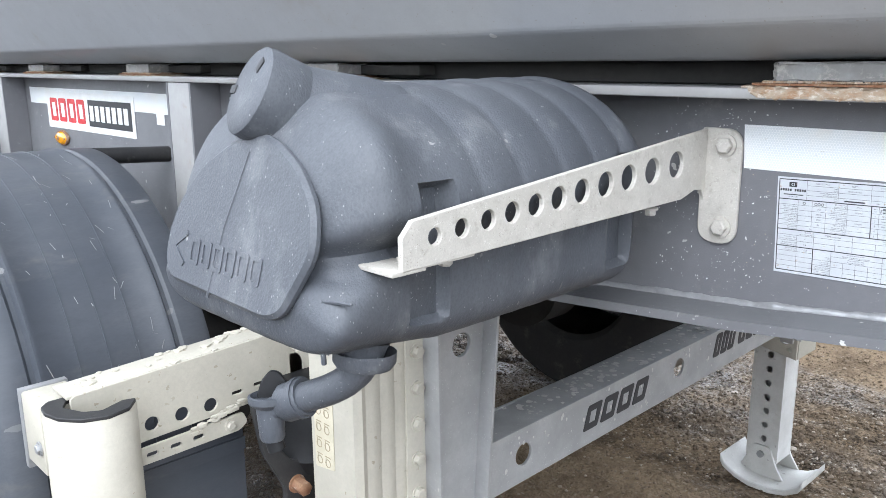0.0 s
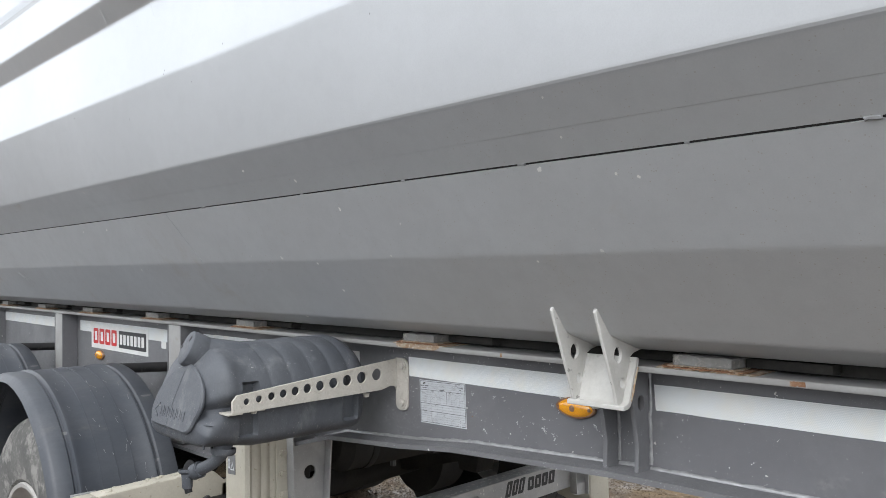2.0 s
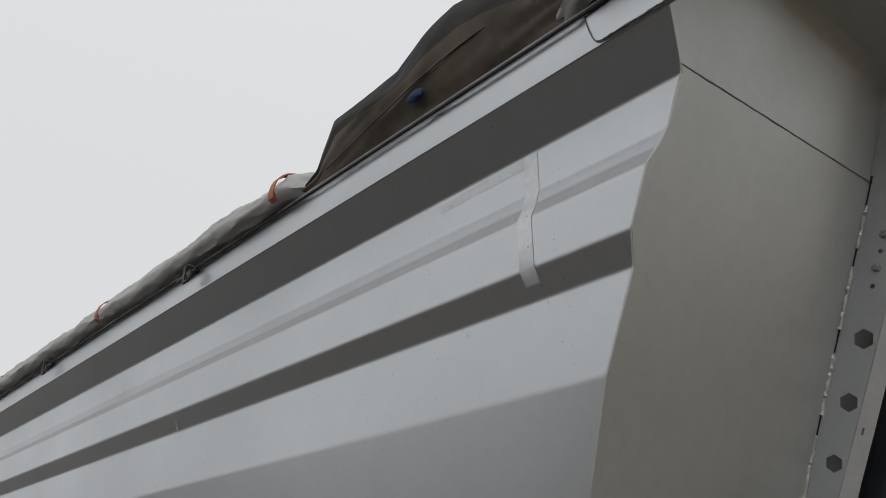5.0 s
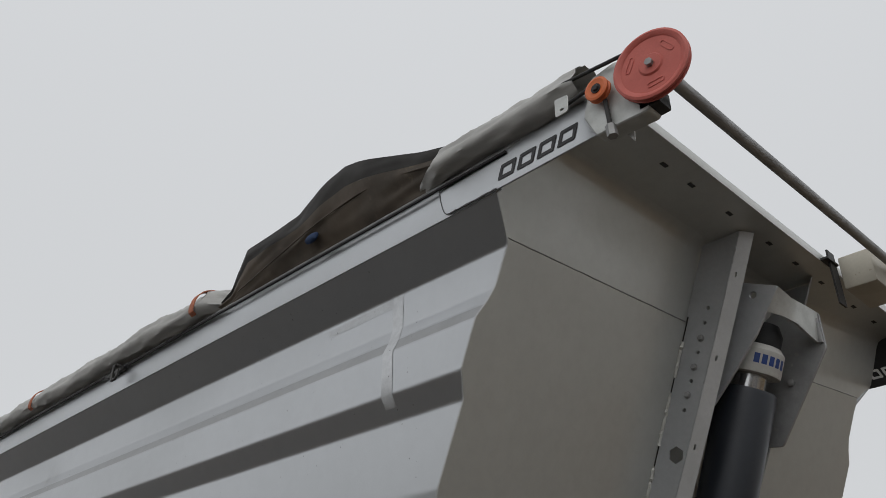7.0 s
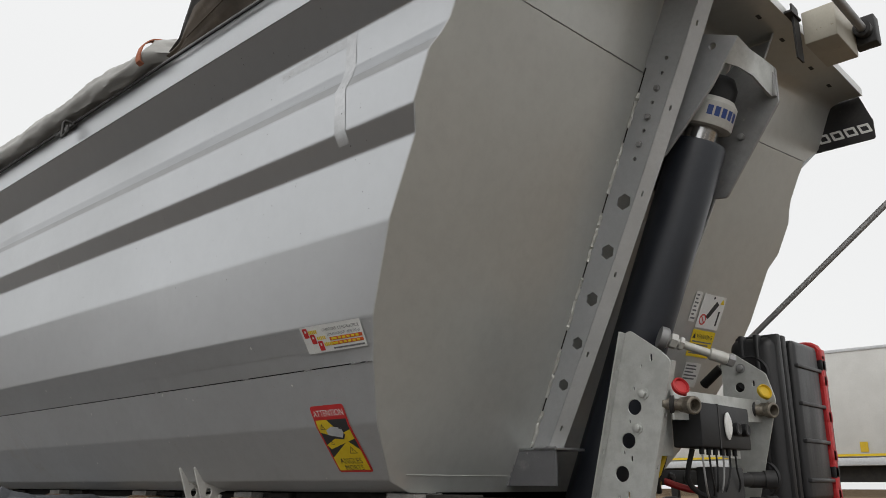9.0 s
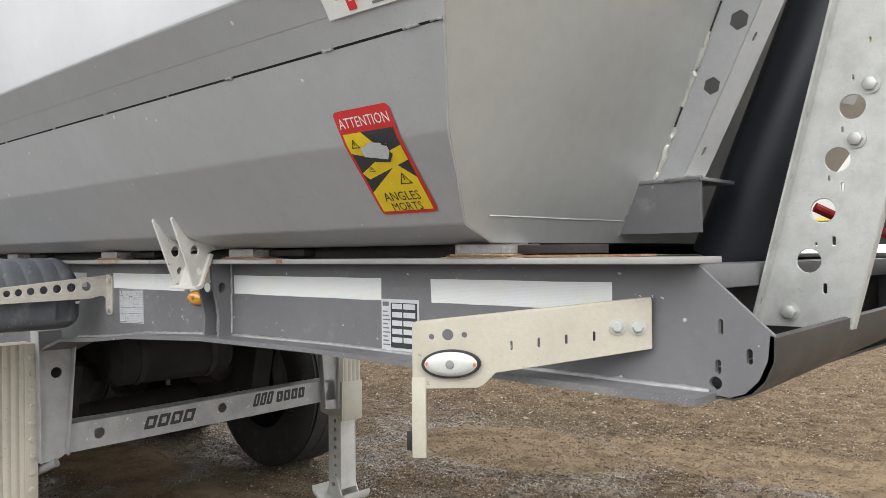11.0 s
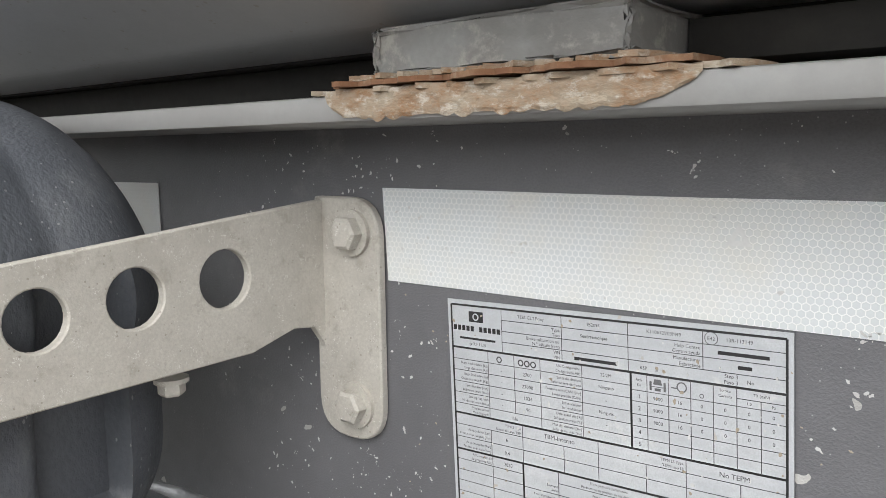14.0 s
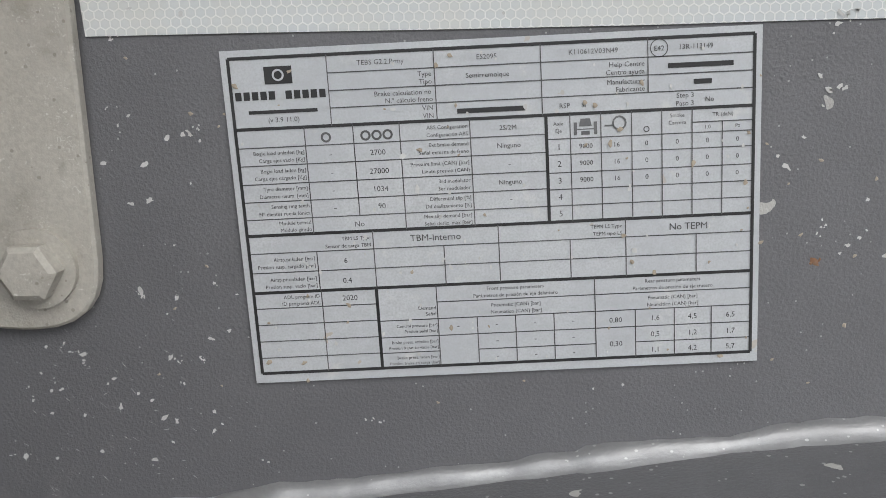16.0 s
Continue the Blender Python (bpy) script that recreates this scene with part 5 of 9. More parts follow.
# ---------- cradle bracket ----------
def cradle():
    c = thing("cradle_bracket", "white painted steel cradle bracket with two toothed arms", "bracket", (0.71, -0.08, 1.19))
    for x in (0.657, 0.761):
        o = [(-0.190, 1.373), (-0.187, 1.380), (-0.180, 1.384), (-0.170, 1.382)]
        for i in range(7):
            t = i / 7
            y, z = -0.167 + t * 0.051, 1.379 - t * 0.058
            o += [(y + 0.0042, z + 0.0012), (y + 0.0072, z - 0.0034), (y + 0.0022, z - 0.0056)]
        o += [(-0.116, 1.320), (-0.096, 1.314), (-0.060, 1.306), (-0.028, 1.2985), (-0.068, 1.291), (-0.084, 1.283), (-0.088, 1.266), (-0.095, 1.232), (-0.107, 1.203), (-0.120, 1.191), (-0.126, 1.193), (-0.136, 1.226)]
        holes = [circle(-0.123, 1.289, 0.0135, 24, 0.0165), circle(-0.110, 1.234, 0.0095, 18, 0.0115)]
        a = part("arm", plate(o, holes, 0.008, at_x(x), 0.0012), "whitepaint", c, "white arm plate with a notched worn edge")
    prof = rounded([(-0.128, 1.1845), (-0.106, 1.187), (-0.074, 1.279), (-0.0815, 1.281), (-0.112, 1.1945), (-0.128, 1.1915)], [0.001, 0.010, 0.001, 0.001, 0.010, 0.001])
    part("trough", plate(prof, (), 0.136, at_x(0.711), 0.001), "whitepaint", c, "bent white trough plate between the arms")
    part("stem", box(0.690, 0.745, -0.088, -0.002, 1.200, 1.255, 0.002), "whitepaint", c)
    part("rust_edge", bead((0.7795, -0.104, 1.20), (0.7795, -0.080, 1.262), 0.0022, 0.006, 15), "rustlight", c, "thin rusty weld at the trough's end")
    part("bolt_stub", rod((0.700, -0.110, 1.1845), (0.700, -0.110, 1.1775), 0.008, 12, None, 0.002), "whitepaint", c)
    for x, seed in ((0.663, 5), (0.7665, 6)):
        part("weld_seam", bead((x, -0.106, 1.20), (x, -0.083, 1.275), 0.004, 0.008, seed, None, 0.5), "whitepaint", c)


cradle()


# ---------- tank bracket ----------
def tank_bracket():
    t = thing("tank_bracket", "cream painted steel bracket strip with a row of round holes", "bracket", (-0.03, -0.02, 1.1))
    ztop = lambda y: 1.212 - 0.047 * (-y / 0.5)
    zlow = lambda y: 1.134 - 0.009 * (-y / 0.5)
    o = [(-0.003, ztop(0)), (-0.490, ztop(-0.49)), (-0.502, ztop(-0.5) - 0.012), (-0.502, zlow(-0.5)), (-0.060, zlow(-0.06)), (-0.030, 1.141), (-0.014, 1.139), (-0.006, 1.128), (-0.003, 1.10)]
    holes = []
    for i, y in enumerate((-0.465, -0.432, -0.398, -0.365, -0.331, -0.2955, -0.2575, -0.2165, -0.1735, -0.1265, -0.0755)):
        holes.append(circle(y, 1.1495 + 0.00255 * i, 0.0085 + 0.0008 * i, 24))
    m = at_x(-0.046)
    part("strip", plate(o, holes, 0.006, m, 0.0008), "dustcream", t, "tapering cream strip with eleven holes")
    part("lower_lip", box(-0.090, -0.044, -0.513, -0.475, 1.121, 1.1255, 0.001), "dustcream", t)
    part("lower_fold", box(-0.078, -0.044, -0.480, -0.415, 1.1235, 1.1285, 0.001), "dustcream", t)
    fl = part("wall_flange", plate(rounded([(-0.049, 1.074), (0.0, 1.074), (0.0, 1.2135), (-0.049, 1.2135)], [0.024, 0.024, 0.022, 0.001], 6), (), 0.006, at_y(-0.0035), 0.001), "dustcream", t,
              "cream flange bolted to the beam")
    for z in (1.1945, 1.0945):
        b = part("bolt", hexbolt((-0.0185, -0.0065, z), (0, -1, 0), 0.0100, 0.0085, None, 0.0135), "dustcream", fl, "dusty hexagon bolt with a washer", 25)
    for y in (-0.437, -0.10):
        part("underside_bolt", hexbolt((-0.060, y, 1.1255), (0, 0, -1), 0.007, 0.008, None, 0.009), "dustcream", t)


tank_bracket()


# ---------- water tank ----------
def water_tank():
    cx, cz = -0.226, 1.115
    tk = thing("water_tank", "dark grey moulded plastic water tank under the body", "water tank", (cx, -0.30, 1.01))
    NY, NT = 150, 190
    y0, y1 = -0.560, -0.050

    def section(a):
        """The tank's outline: round above, boxy below."""
        ca, sa = math.cos(a), math.sin(a)
        ex = 2.15 if sa > 0 else 2.15 + 3.0 * min(1, -sa * 2.0)
        q = (abs(ca) ** ex + abs(sa) ** ex) ** (-1 / ex)
        narrow = min(1, max(0, (0.40 - sa) / 0.45))
        return q * ca * (0.176 - 0.022 * narrow * narrow * (3 - 2 * narrow)), q * sa * (0.157 if sa > 0 else 0.091)

    bm = bmesh.new()
    rows = []
    for i in range(NY + 1):
        u = i / NY
        s = 0.5 - 0.5 * math.cos(math.pi * u)
        y = y0 + (y1 - y0) * s
        ring = []
        for k in range(NT):
            a = 2 * math.pi * k / NT
            ca, sa = math.cos(a), math.sin(a)
            x, z = section(a)
            if sa < 0:
                z *= 1 - 0.26 * max(0.0, 1 - s / 0.28)
            # ends: soft above, squarer at the low outer foot
            e0 = min(1.0, (y - y0) / (0.075 if sa > 0 else 0.075 - 0.045 * min(1, -sa * 2)))
            e1 = min(1.0, (y1 - y) / 0.085)
            pe = 2.4 if sa > 0 else 2.4 + 2.6 * min(1, -sa * 2)
            r = max((1 - (1 - e0) ** pe) ** (1 / pe) * (1 - (1 - e1) ** 2.2) ** (1 / 2.2), 0.02)
            d = 0.0
            # grooves over the upper half
            if sa > -0.1:
                for yg in (-0.385, -0.325, -0.262, -0.205, -0.150):
                    d -= 0.0018 * math.exp(-((y - yg) / 0.004) ** 2)
                d += 0.0010 * math.cos((y + 0.36) * 104) * min(1, max(0, (y + 0.42) / 0.04)) * min(1, max(0, (-0.11 - y) / 0.04))
            if ca > 0.25:
                # the shelf beneath the bracket, deepest at the outer corner
                deep = 0.028 if y < -0.475 else 0.028 * math.exp(-((y + 0.475) / 0.05) ** 2) + 0.004
                d -= deep * math.exp(-((z - 0.022) / 0.016) ** 2) * min(1, (ca - 0.25) * 3)
            # swollen foot at the outer low corner, broad shoulder above it
            d += 0.008 * math.exp(-((y + 0.53) / 0.040) ** 2) * math.exp(-((z + 0.040) / 0.035) ** 2) * abs(ca) * (1 if ca > 0 else 0.5)
            d += 0.016 * math.exp(-((y + 0.51) / 0.045) ** 2) * math.exp(-((a - 0.72) / 0.28) ** 2)
            d += 0.0013 * noise.noise((x * 16, y * 16, z * 16)) + 0.0005 * noise.noise((x * 60, y * 60, z * 60))
            L = math.hypot(x, z)
            f = (L + d) / L * r
            # the outer end leans back towards its top
            lean = max(0.0, 1 - s / 0.25) * (0.030 * max(0, z / 0.157) - 0.004)
            px, pz = cx + x * f, cz + z * f + 0.004 * s
            # flat upright seats for the straps
            for yg, deep in ((-0.444, -0.0865), (-0.141, -0.090)):
                near = min(1, max(0, (0.0235 - abs(y - yg)) / 0.0035)) * min(1, max(0, (pz - 1.060) / 0.004)) * min(1, max(0, (1.190 - pz) / 0.004))
                if px > deep:
                    px += (deep - px) * near
            ring.append(bm.verts.new((px, y + lean * r, pz)))
        rows.append(ring)
    for a, b in zip(rows, rows[1:]):
        for k in range(NT):
            j = (k + 1) % NT
            bm.faces.new((a[k], a[j], b[j], b[k]))
    bm.faces.new(rows[0][::-1])
    bm.faces.new(rows[-1])
    shell = part("shell", bm, "tank", tk, "dark moulded shell with grooves and strap seats", 50)
    # raised panel on the outer end
    m = axes((0, -0.5590, cz), (1, 0, 0), (0, 0.27, 1))
    dome = rounded([(-0.340, -0.018), (-0.326, -0.034), (-0.146, -0.038), (-0.126, -0.030), (-0.114, -0.008), (-0.096, 0.026), (-0.105, 0.062), (-0.136, 0.092), (-0.176, 0.112), (-0.206, 0.118), (-0.254, 0.105), (-0.296, 0.080), (-0.330, 0.042), (-0.342, 0.008)], 0.014)
    pan = part("end_panel", plate(dome, (), 0.012, m, 0.004), "tank", shell, "raised end panel with a moulded mark")
    m2 = axes((0, -0.5653, cz), (1, 0, 0), (0, 0.27, 1))
    bm = mark_blocks(-0.292, -0.014, 0.135, 0.026, 6, m2, 0.0, 0.16, None, 0.0022)
    tagged(part("moulded_mark", bm, "tank", pan, "plain moulded blocks"), kind="stuff")
    bm = plate([(-0.322, -0.001), (-0.300, 0.013), (-0.303, 0.017), (-0.329, -0.001), (-0.303, -0.019), (-0.300, -0.015)], (), 0.0022, m2)
    part("moulded_arrow", bm, "tank", pan)
    part("mould_line", tube([m2 @ Vector((-0.246, -0.040, -0.0005)), m2 @ Vector((-0.236, 0.03, -0.0005)), m2 @ Vector((-0.214, 0.104, -0.0005))], 0.0016, 6), "tank", pan)
    part("foot_edge", tube([(-0.096, -0.548, 1.042), (-0.092, -0.552, 1.07), (-0.090, -0.550, 1.100)], 0.0025, 6), "tank", shell)
    part("foot_seam", bead((-0.090, -0.550, 1.100), (-0.062, -0.541, 1.101), 0.0016, 0.006, 4), "tank", shell)
    # filler neck and cap
    ax = Vector((-0.20, -0.87, 0.43)).normalized()
    face = Vector((-0.228, -0.530, 1.272))
    nb = face - ax * 0.1
    part("neck", lathe([(0.068, -0.040), (0.062, -0.010), (0.054, 0.018), (0.048, 0.040), (0.045, 0.050), (0.044, 0.058)], nb, ax, 40), "tank", shell, "", 60)
    cp = part("cap", lathe([(0.038, 0.050), (0.0425, 0.050), (0.0443, 0.054), (0.0448, 0.088), (0.0435, 0.096), (0.039, 0.0995), (0, 0.1005)], nb, ax, 40), "tank", tk, "plain dark screw cap with two slots", 40)
    for at in ((-0.262, -0.523, 1.2705), (-0.2115, -0.5235, 1.293)):
        side = (Vector(at) - face)
        side = (side - ax * side.dot(ax)).normalized()
        mm = axes(Vector(at), side, ax.cross(side))
        part("cap_recess", box(-0.007, 0.007, -0.0045, 0.0045, -0.005, 0.0012, 0.001, None, mm), "ink", cp)
    # flat strap ends in their seats, with a thin folded lip along the top
    for yg, x in ((-0.444, -0.0865), (-0.141, -0.090)):
        st = part("strap", box(x - 0.001, x + 0.002, yg - 0.019, yg + 0.019, 1.064, 1.184, 0.0008), "tank", tk, "short flat strap end in its seat")
        part("strap_lip", bead((x + 0.006, yg - 0.020, 1.188), (x + 0.006, yg + 0.020, 1.1885), 0.0016, 0.008, 9), "tank", st)
    # outlet elbow and tap
    e = bend([(-0.116, -0.488, 1.046), (-0.120, -0.497, 1.014), (-0.142, -0.508, 0.994), (-0.192, -0.525, 0.970)], 8)
    part("outlet_elbow", tube(e, 0.017, 18, None, [0.025 - 0.010 * min(1, i / 10) for i in range(len(e))]), "tank", tk)
    part("outlet_collar", lathe([(0.030, -0.004), (0.030, 0.006), (0.026, 0.012), (0.020, 0.013)], (-0.116, -0.488, 1.030), (0.02, -0.1, -1), 28), "tank", tk, "", 40)
    v = Vector((-0.204, -0.538, 0.930))
    tap = part("tap", lathe([(0, 0), (0.011, 0), (0.0125, 0.003), (0.0135, 0.022), (0.0145, 0.034), (0.020, 0.038), (0.0215, 0.040), (0.0215, 0.046), (0.019, 0.047), (0.017, 0.041), (0, 0.040)], v, (-0.10, 0.05, 1), 24), "tank", tk, "small dark drain tap with a ribbed cup")
    flap = rounded([(-0.018, 0.0), (0.014, 0.0), (0.013, 0.014), (0.004, 0.026), (-0.004, 0.027), (-0.012, 0.018)], 0.004)
    part("tap_handle", plate(flap, (), 0.006, axes(v + Vector((-0.010, 0.012, 0.038)), (0.65, 0.75, 0), (-0.15, 0.1, 1)), 0.001), "black", tap)
    nut = part("tap_nut", lathe([(0.013, -0.016), (0.0185, -0.016), (0.0195, -0.013), (0.0195, 0.010), (0.017, 0.014), (0.013, 0.014)], (-0.186, -0.522, 0.973), (-0.86, -0.30, -0.42), 14), "tank", tap)
    part("nut_band", lathe([(0.0185, -0.003), (0.0208, -0.003), (0.0208, 0.003), (0.0185, 0.003)], (-0.178, -0.519, 0.977), (-0.86, -0.30, -0.42), 20), "tank", nut)
    part("tap_stub", tube([(-0.192, -0.526, 0.969), (-0.204, -0.536, 0.962)], 0.012, 14), "tank", tap)
    part("tap_spout", tube([v + Vector((0, 0, 0.004)), v + Vector((0.004, 0.002, -0.010))], 0.009, 12), "black", tap)


water_tank()


# ---------- landing gear ----------
def landing_leg(far):
    y0, y1 = (-0.226, -0.084) if not far else (1.40, 1.535)
    x0, x1 = (-0.600, -0.478) if not far else (-0.625, -0.468)
    g = thing("landing_leg", "cream painted landing leg with bolted flanges" if not far else "pale landing leg with a perforated inner tube and foot", "landing leg",
              ((x0 + x1) / 2, (y0 + y1) / 2, 0), "landing legs")
    n = 13
    prof = []
    for i in range(n):
        t = i / (n - 1)
        y = y0 + 0.012 + (y1 - y0 - 0.024) * t
        prof.append((y, x1 - (0.004 if i % 3 == 1 else 0.0)))
    o = [(y0, x0), (y0, x1 - 0.008)] + [(y, x) for y, x in prof] + [(y1, x1 - 0.008), (y1, x0)]
    zb = 0.30 if not far else 0.60
    bm = plate(o, (), 0.95 - zb, axes((0, 0, (0.95 + zb) / 2), (0, 1, 0), (1, 0, 0)))
    tubep = part("outer_tube", bm, "cream", g, "fluted cream outer tube")
    if not far:
        part("side_flange", box(x1 - 0.004, x1 + 0.003, y1 - 0.042, y1 + 0.003, zb, 0.95, 0.001), "cream", tubep)
        for i in range(10):
            part("bolt", hexbolt((x1 + 0.003, y1 - 0.020, 0.902 - i * 0.0630), (1, 0, 0), 0.0105, 0.010, None, 0.0125), "cream", tubep)
        lab = part("instruction_label", plate(rounded([(x0 + 0.010, 0.640), (x0 + 0.062, 0.648), (x0 + 0.062, 0.775), (x0 + 0.010, 0.770)], 0.004), (), 0.001, at_y(y0 - 0.001)), "papercream", g, "worn beige pictogram label")
        bm = bmesh.new()
        for i in range(4):
            for j in range(2):
                u, v = x0 + 0.015 + j * 0.022, 0.648 + i * 0.029
                plate(circle(u + 0.008, v + 0.008, 0.0075, 10), [circle(u + 0.008, v + 0.008, 0.0060, 10)], 0.0003, at_y(y0 - 0.0022), 0, bm)
                bar(u + 0.001, u + 0.016, v + 0.018, v + 0.020, at_y(y0 - 0.0022), bm)
                bar(u + 0.002, u + 0.004, v + 0.002, v + 0.017, at_y(y0 - 0.0022), bm)
        tagged(part("pictogram", bm, "tanink", lab), kind="stuff")
        wl_ = part("warning_label", plate([(x0 + 0.012, 0.842), (x0 + 0.058, 0.846), (x0 + 0.058, 0.905), (x0 + 0.012, 0.901)], (), 0.001, at_y(y0 - 0.001)), "greyink", g, "dark warning label with a pale triangle")
        part("triangle", plate([(x0 + 0.030, 0.856), (x0 + 0.054, 0.858), (x0 + 0.042, 0.882)], [[(x0 + 0.035, 0.860), (x0 + 0.049, 0.861), (x0 + 0.042, 0.875)]], 0.0004, at_y(y0 - 0.0022)), "label", wl_)
        part("pictogram", plate(slot(x0 + 0.022, 0.874, 0.012, 0.030), [slot(x0 + 0.022, 0.874, 0.006, 0.022)], 0.0004, at_y(y0 - 0.0022)), "label", wl_)
        part("crank_shaft", rod((-0.590, -0.145, 0.407), (-0.444, -0.024, 0.491), 0.0165, 18), "galvdark", g)
        part("inner_tube", box(x0 + 0.012, x1 - 0.012, y0 + 0.03, y1 - 0.03, -0.06, zb, 0.004), "galv", g)
        part("foot", box(x0 - 0.06, x1 + 0.06, y0 - 0.03, y1 + 0.03, -0.095, -0.055, 0.004), "galv", g)
    else:
        # square inner tube with a row of holes in the face that looks outward
        xa, xb, ya, yb = -0.602, -0.502, 1.425, 1.515
        holes = [circle(-0.550, 0.595 - i * 0.0465, 0.0105, 14) for i in range(12)]
        part("inner_tube", plate([(xa, 0.06), (xb, 0.06), (xb, 0.62), (xa, 0.62)], holes, 0.006, at_y(ya)), "whitepaint", g, "inner tube face with a row of holes")
        part("inner_tube_side", box(xb - 0.006, xb, ya + 0.003, yb, 0.06, 0.62, 0.001), "whitepaint", g)
        part("inner_tube_side", box(xa, xa + 0.006, ya + 0.003, yb, 0.06, 0.62, 0.001), "whitepaint", g)
        part("inner_tube_back", box(xa, xb, yb, yb + 0.006, 0.06, 0.62, 0.001), "whitepaint", g)
        # a skid foot: a thick curved sole with turned-up lips and a pivot cheek each side
        sole = [(-0.650, 0.046), (-0.640, 0.030), (-0.600, 0.008), (-0.555, -0.004), (-0.490, -0.004), (-0.440, 0.008), (-0.405, 0.030), (-0.395, 0.046)]
        sole = sole + [(x * 1.0, z + 0.012) for x, z in reversed(sole)]
        ft = part("foot", plate(sole, (), 0.175, at_y(1.435), 0.003), "whitepaint", g, "white skid foot with turned-up lips")
        cheek = rounded([(-0.620, 0.014), (-0.470, 0.006), (-0.500, 0.050), (-0.525, 0.110), (-0.575, 0.110), (-0.600, 0.050)], 0.012)
        for yy in (ya - 0.010, yb + 0.012):
            part("pivot_cheek", plate(cheek, [circle(-0.550, 0.082, 0.012, 14)], 0.008, at_y(yy), 0.001), "whitepaint", ft)
        part("pivot_pin", rod((-0.550, ya - 0.020, 0.082), (-0.550, yb + 0.022, 0.082), 0.011, 12), "galvdark", ft)
        # cream collar plate at the end of the cross beam
        cl = part("collar", plate([(-0.640, 0.452), (-0.466, 0.420), (-0.462, 0.62), (-0.640, 0.62)], [circle(-0.550, 0.503, 0.011, 14), circle(-0.486, 0.446, 0.009, 12)], 0.008, at_y(ya - 0.022), 0.001), "cream", g, "cream collar plate")
        part("collar_side", box(-0.470, -0.462, ya - 0.018, yb + 0.02, 0.420, 0.62, 0.001), "cream", cl)
    return g


landing_leg(False)
landing_leg(True)


def leg_braces():
    for far in (False, True):
        t = thing("leg_bracket", "grey tapering steel bracket plate with a round hole", "bracket", (-0.46, 0.0 if not far else 1.33, 0.9), "leg brackets")
        s = (lambda y: y) if not far else (lambda y: 2 * 0.64 - y)
        o = [(s(-0.088), 0.995), (s(0.046), 0.995), (s(0.014), 0.515), (s(-0.020), 0.498), (s(-0.080), 0.495)]
        part("bracket_plate", plate(rounded(o, [0, 0, 0.012, 0.02, 0.006]), [circle(s(-0.019), 0.833, 0.022, 24)], 0.008, at_x(-0.459), 0.001), "beamgrey", t)
        m = axes((-0.459, s(0.046), 0.995), (1, 0, 0), (0, s(0.014) - s(0.046), -0.48))
        part("bracket_flange", box(0.0, 0.035, 0, 0.481, -0.003, 0.003, 0.001, None, m), "beamgrey", t)
        m = axes((-0.459, s(-0.088), 0.995), (1, 0, 0), (0, s(-0.080) - s(-0.088), -0.5))
        part("bracket_flange", box(-0.06, 0.020, 0, 0.50, -0.003, 0.003, 0.001, None, m), "beamgrey", t)
    b = thing("leg_cross_beam", "grey steel cross beam with dark stencilled marks and round holes", "cross beam", (-0.46, 0.68, 0.53))
    hs = [circle(y, z, 0.023, 24) for y, z in ((0.146, 0.574), (0.701, 0.593), (1.279, 0.605))]
    o = [(0.024, 0.516), (1.36, 0.545), (1.36, 0.648), (0.024, 0.6256)]
    part("face", plate(o, hs, 0.006, at_x(-0.458), 0.0008), "beamgrey", b, "face plate with round holes")
    m = axes((-0.461, 0.024, 0.6226), (0, 1.37, 0.023), (-1, 0, 0))
    part("top", box(0, 1.336, 0, 0.085, -0.003, 0.003, 0.001, None, m), "beamgrey", b, "top face with pale bird droppings")
    part("back", box(-0.549, -0.543, 0.024, 1.36, 0.53, 0.63), "beamgrey", b)
    rnd = random.Random(77)
    bm = bmesh.new()

    def blot(o, u, v, r):
        k = rnd.randint(6, 9)
        ring = [bm.verts.new(o + u * (math.cos(2 * math.pi * i / k) * r * rnd.uniform(0.6, 1.2)) + v * (math.sin(2 * math.pi * i / k) * r * rnd.uniform(0.6, 1.2))) for i in range(k)]
        bm.faces.new(ring)

    for i in range(240):
        y = rnd.choice((rnd.uniform(0.02, 1.3), rnd.gauss(0.45, 0.16), rnd.gauss(1.0, 0.14)))
        blot(Vector((-0.461 - rnd.uniform(0.004, 0.078), y, 0.6262 + 0.0168 * (y + 0.01))), Vector((1, 0, 0)), Vector((0, 1, 0.0168)), rnd.choice((0.0025, 0.004, 0.004, 0.007)) * rnd.uniform(0.7, 1.4))
    for i in range(70):
        y = rnd.choice((rnd.uniform(0.05, 1.3), rnd.gauss(0.5, 0.2)))
        blot(Vector((-0.4546, y, 0.53 + 0.022 * y + 0.085 * rnd.random() ** 0.6)), Vector((0, 1, 0)), Vector((0, 0, 1.5)), rnd.uniform(0.0012, 0.004))
    bmesh.ops.recalc_face_normals(bm, faces=bm.faces)
    bmesh.ops.solidify(bm, geom=bm.faces[:], thickness=0.0004)
    tagged(part("droppings", bm, "whitepaint", b, "dried pale bird droppings"), kind="stuff")
    m = axes((-0.4542, 0, 0), (0, 1, 0.022), (0, 0, 1))
    part("stencil_mark", mark_blocks(0.330, 0.548, 0.235, 0.052, 4, m, 0.35, 0.26), "ink", b, "plain dark slanted blocks")
    part("stencil_mark", mark_blocks(0.86, 0.555, 0.11, 0.058, 3, m, 0.3, 0.2), "ink", b, "plain dark blocks")
    part("stencil_mark", mark_blocks(0.99, 0.556, 0.17, 0.050, 4, m, 0.15, 0.26), "ink", b, "plain dark blocks")


leg_braces()


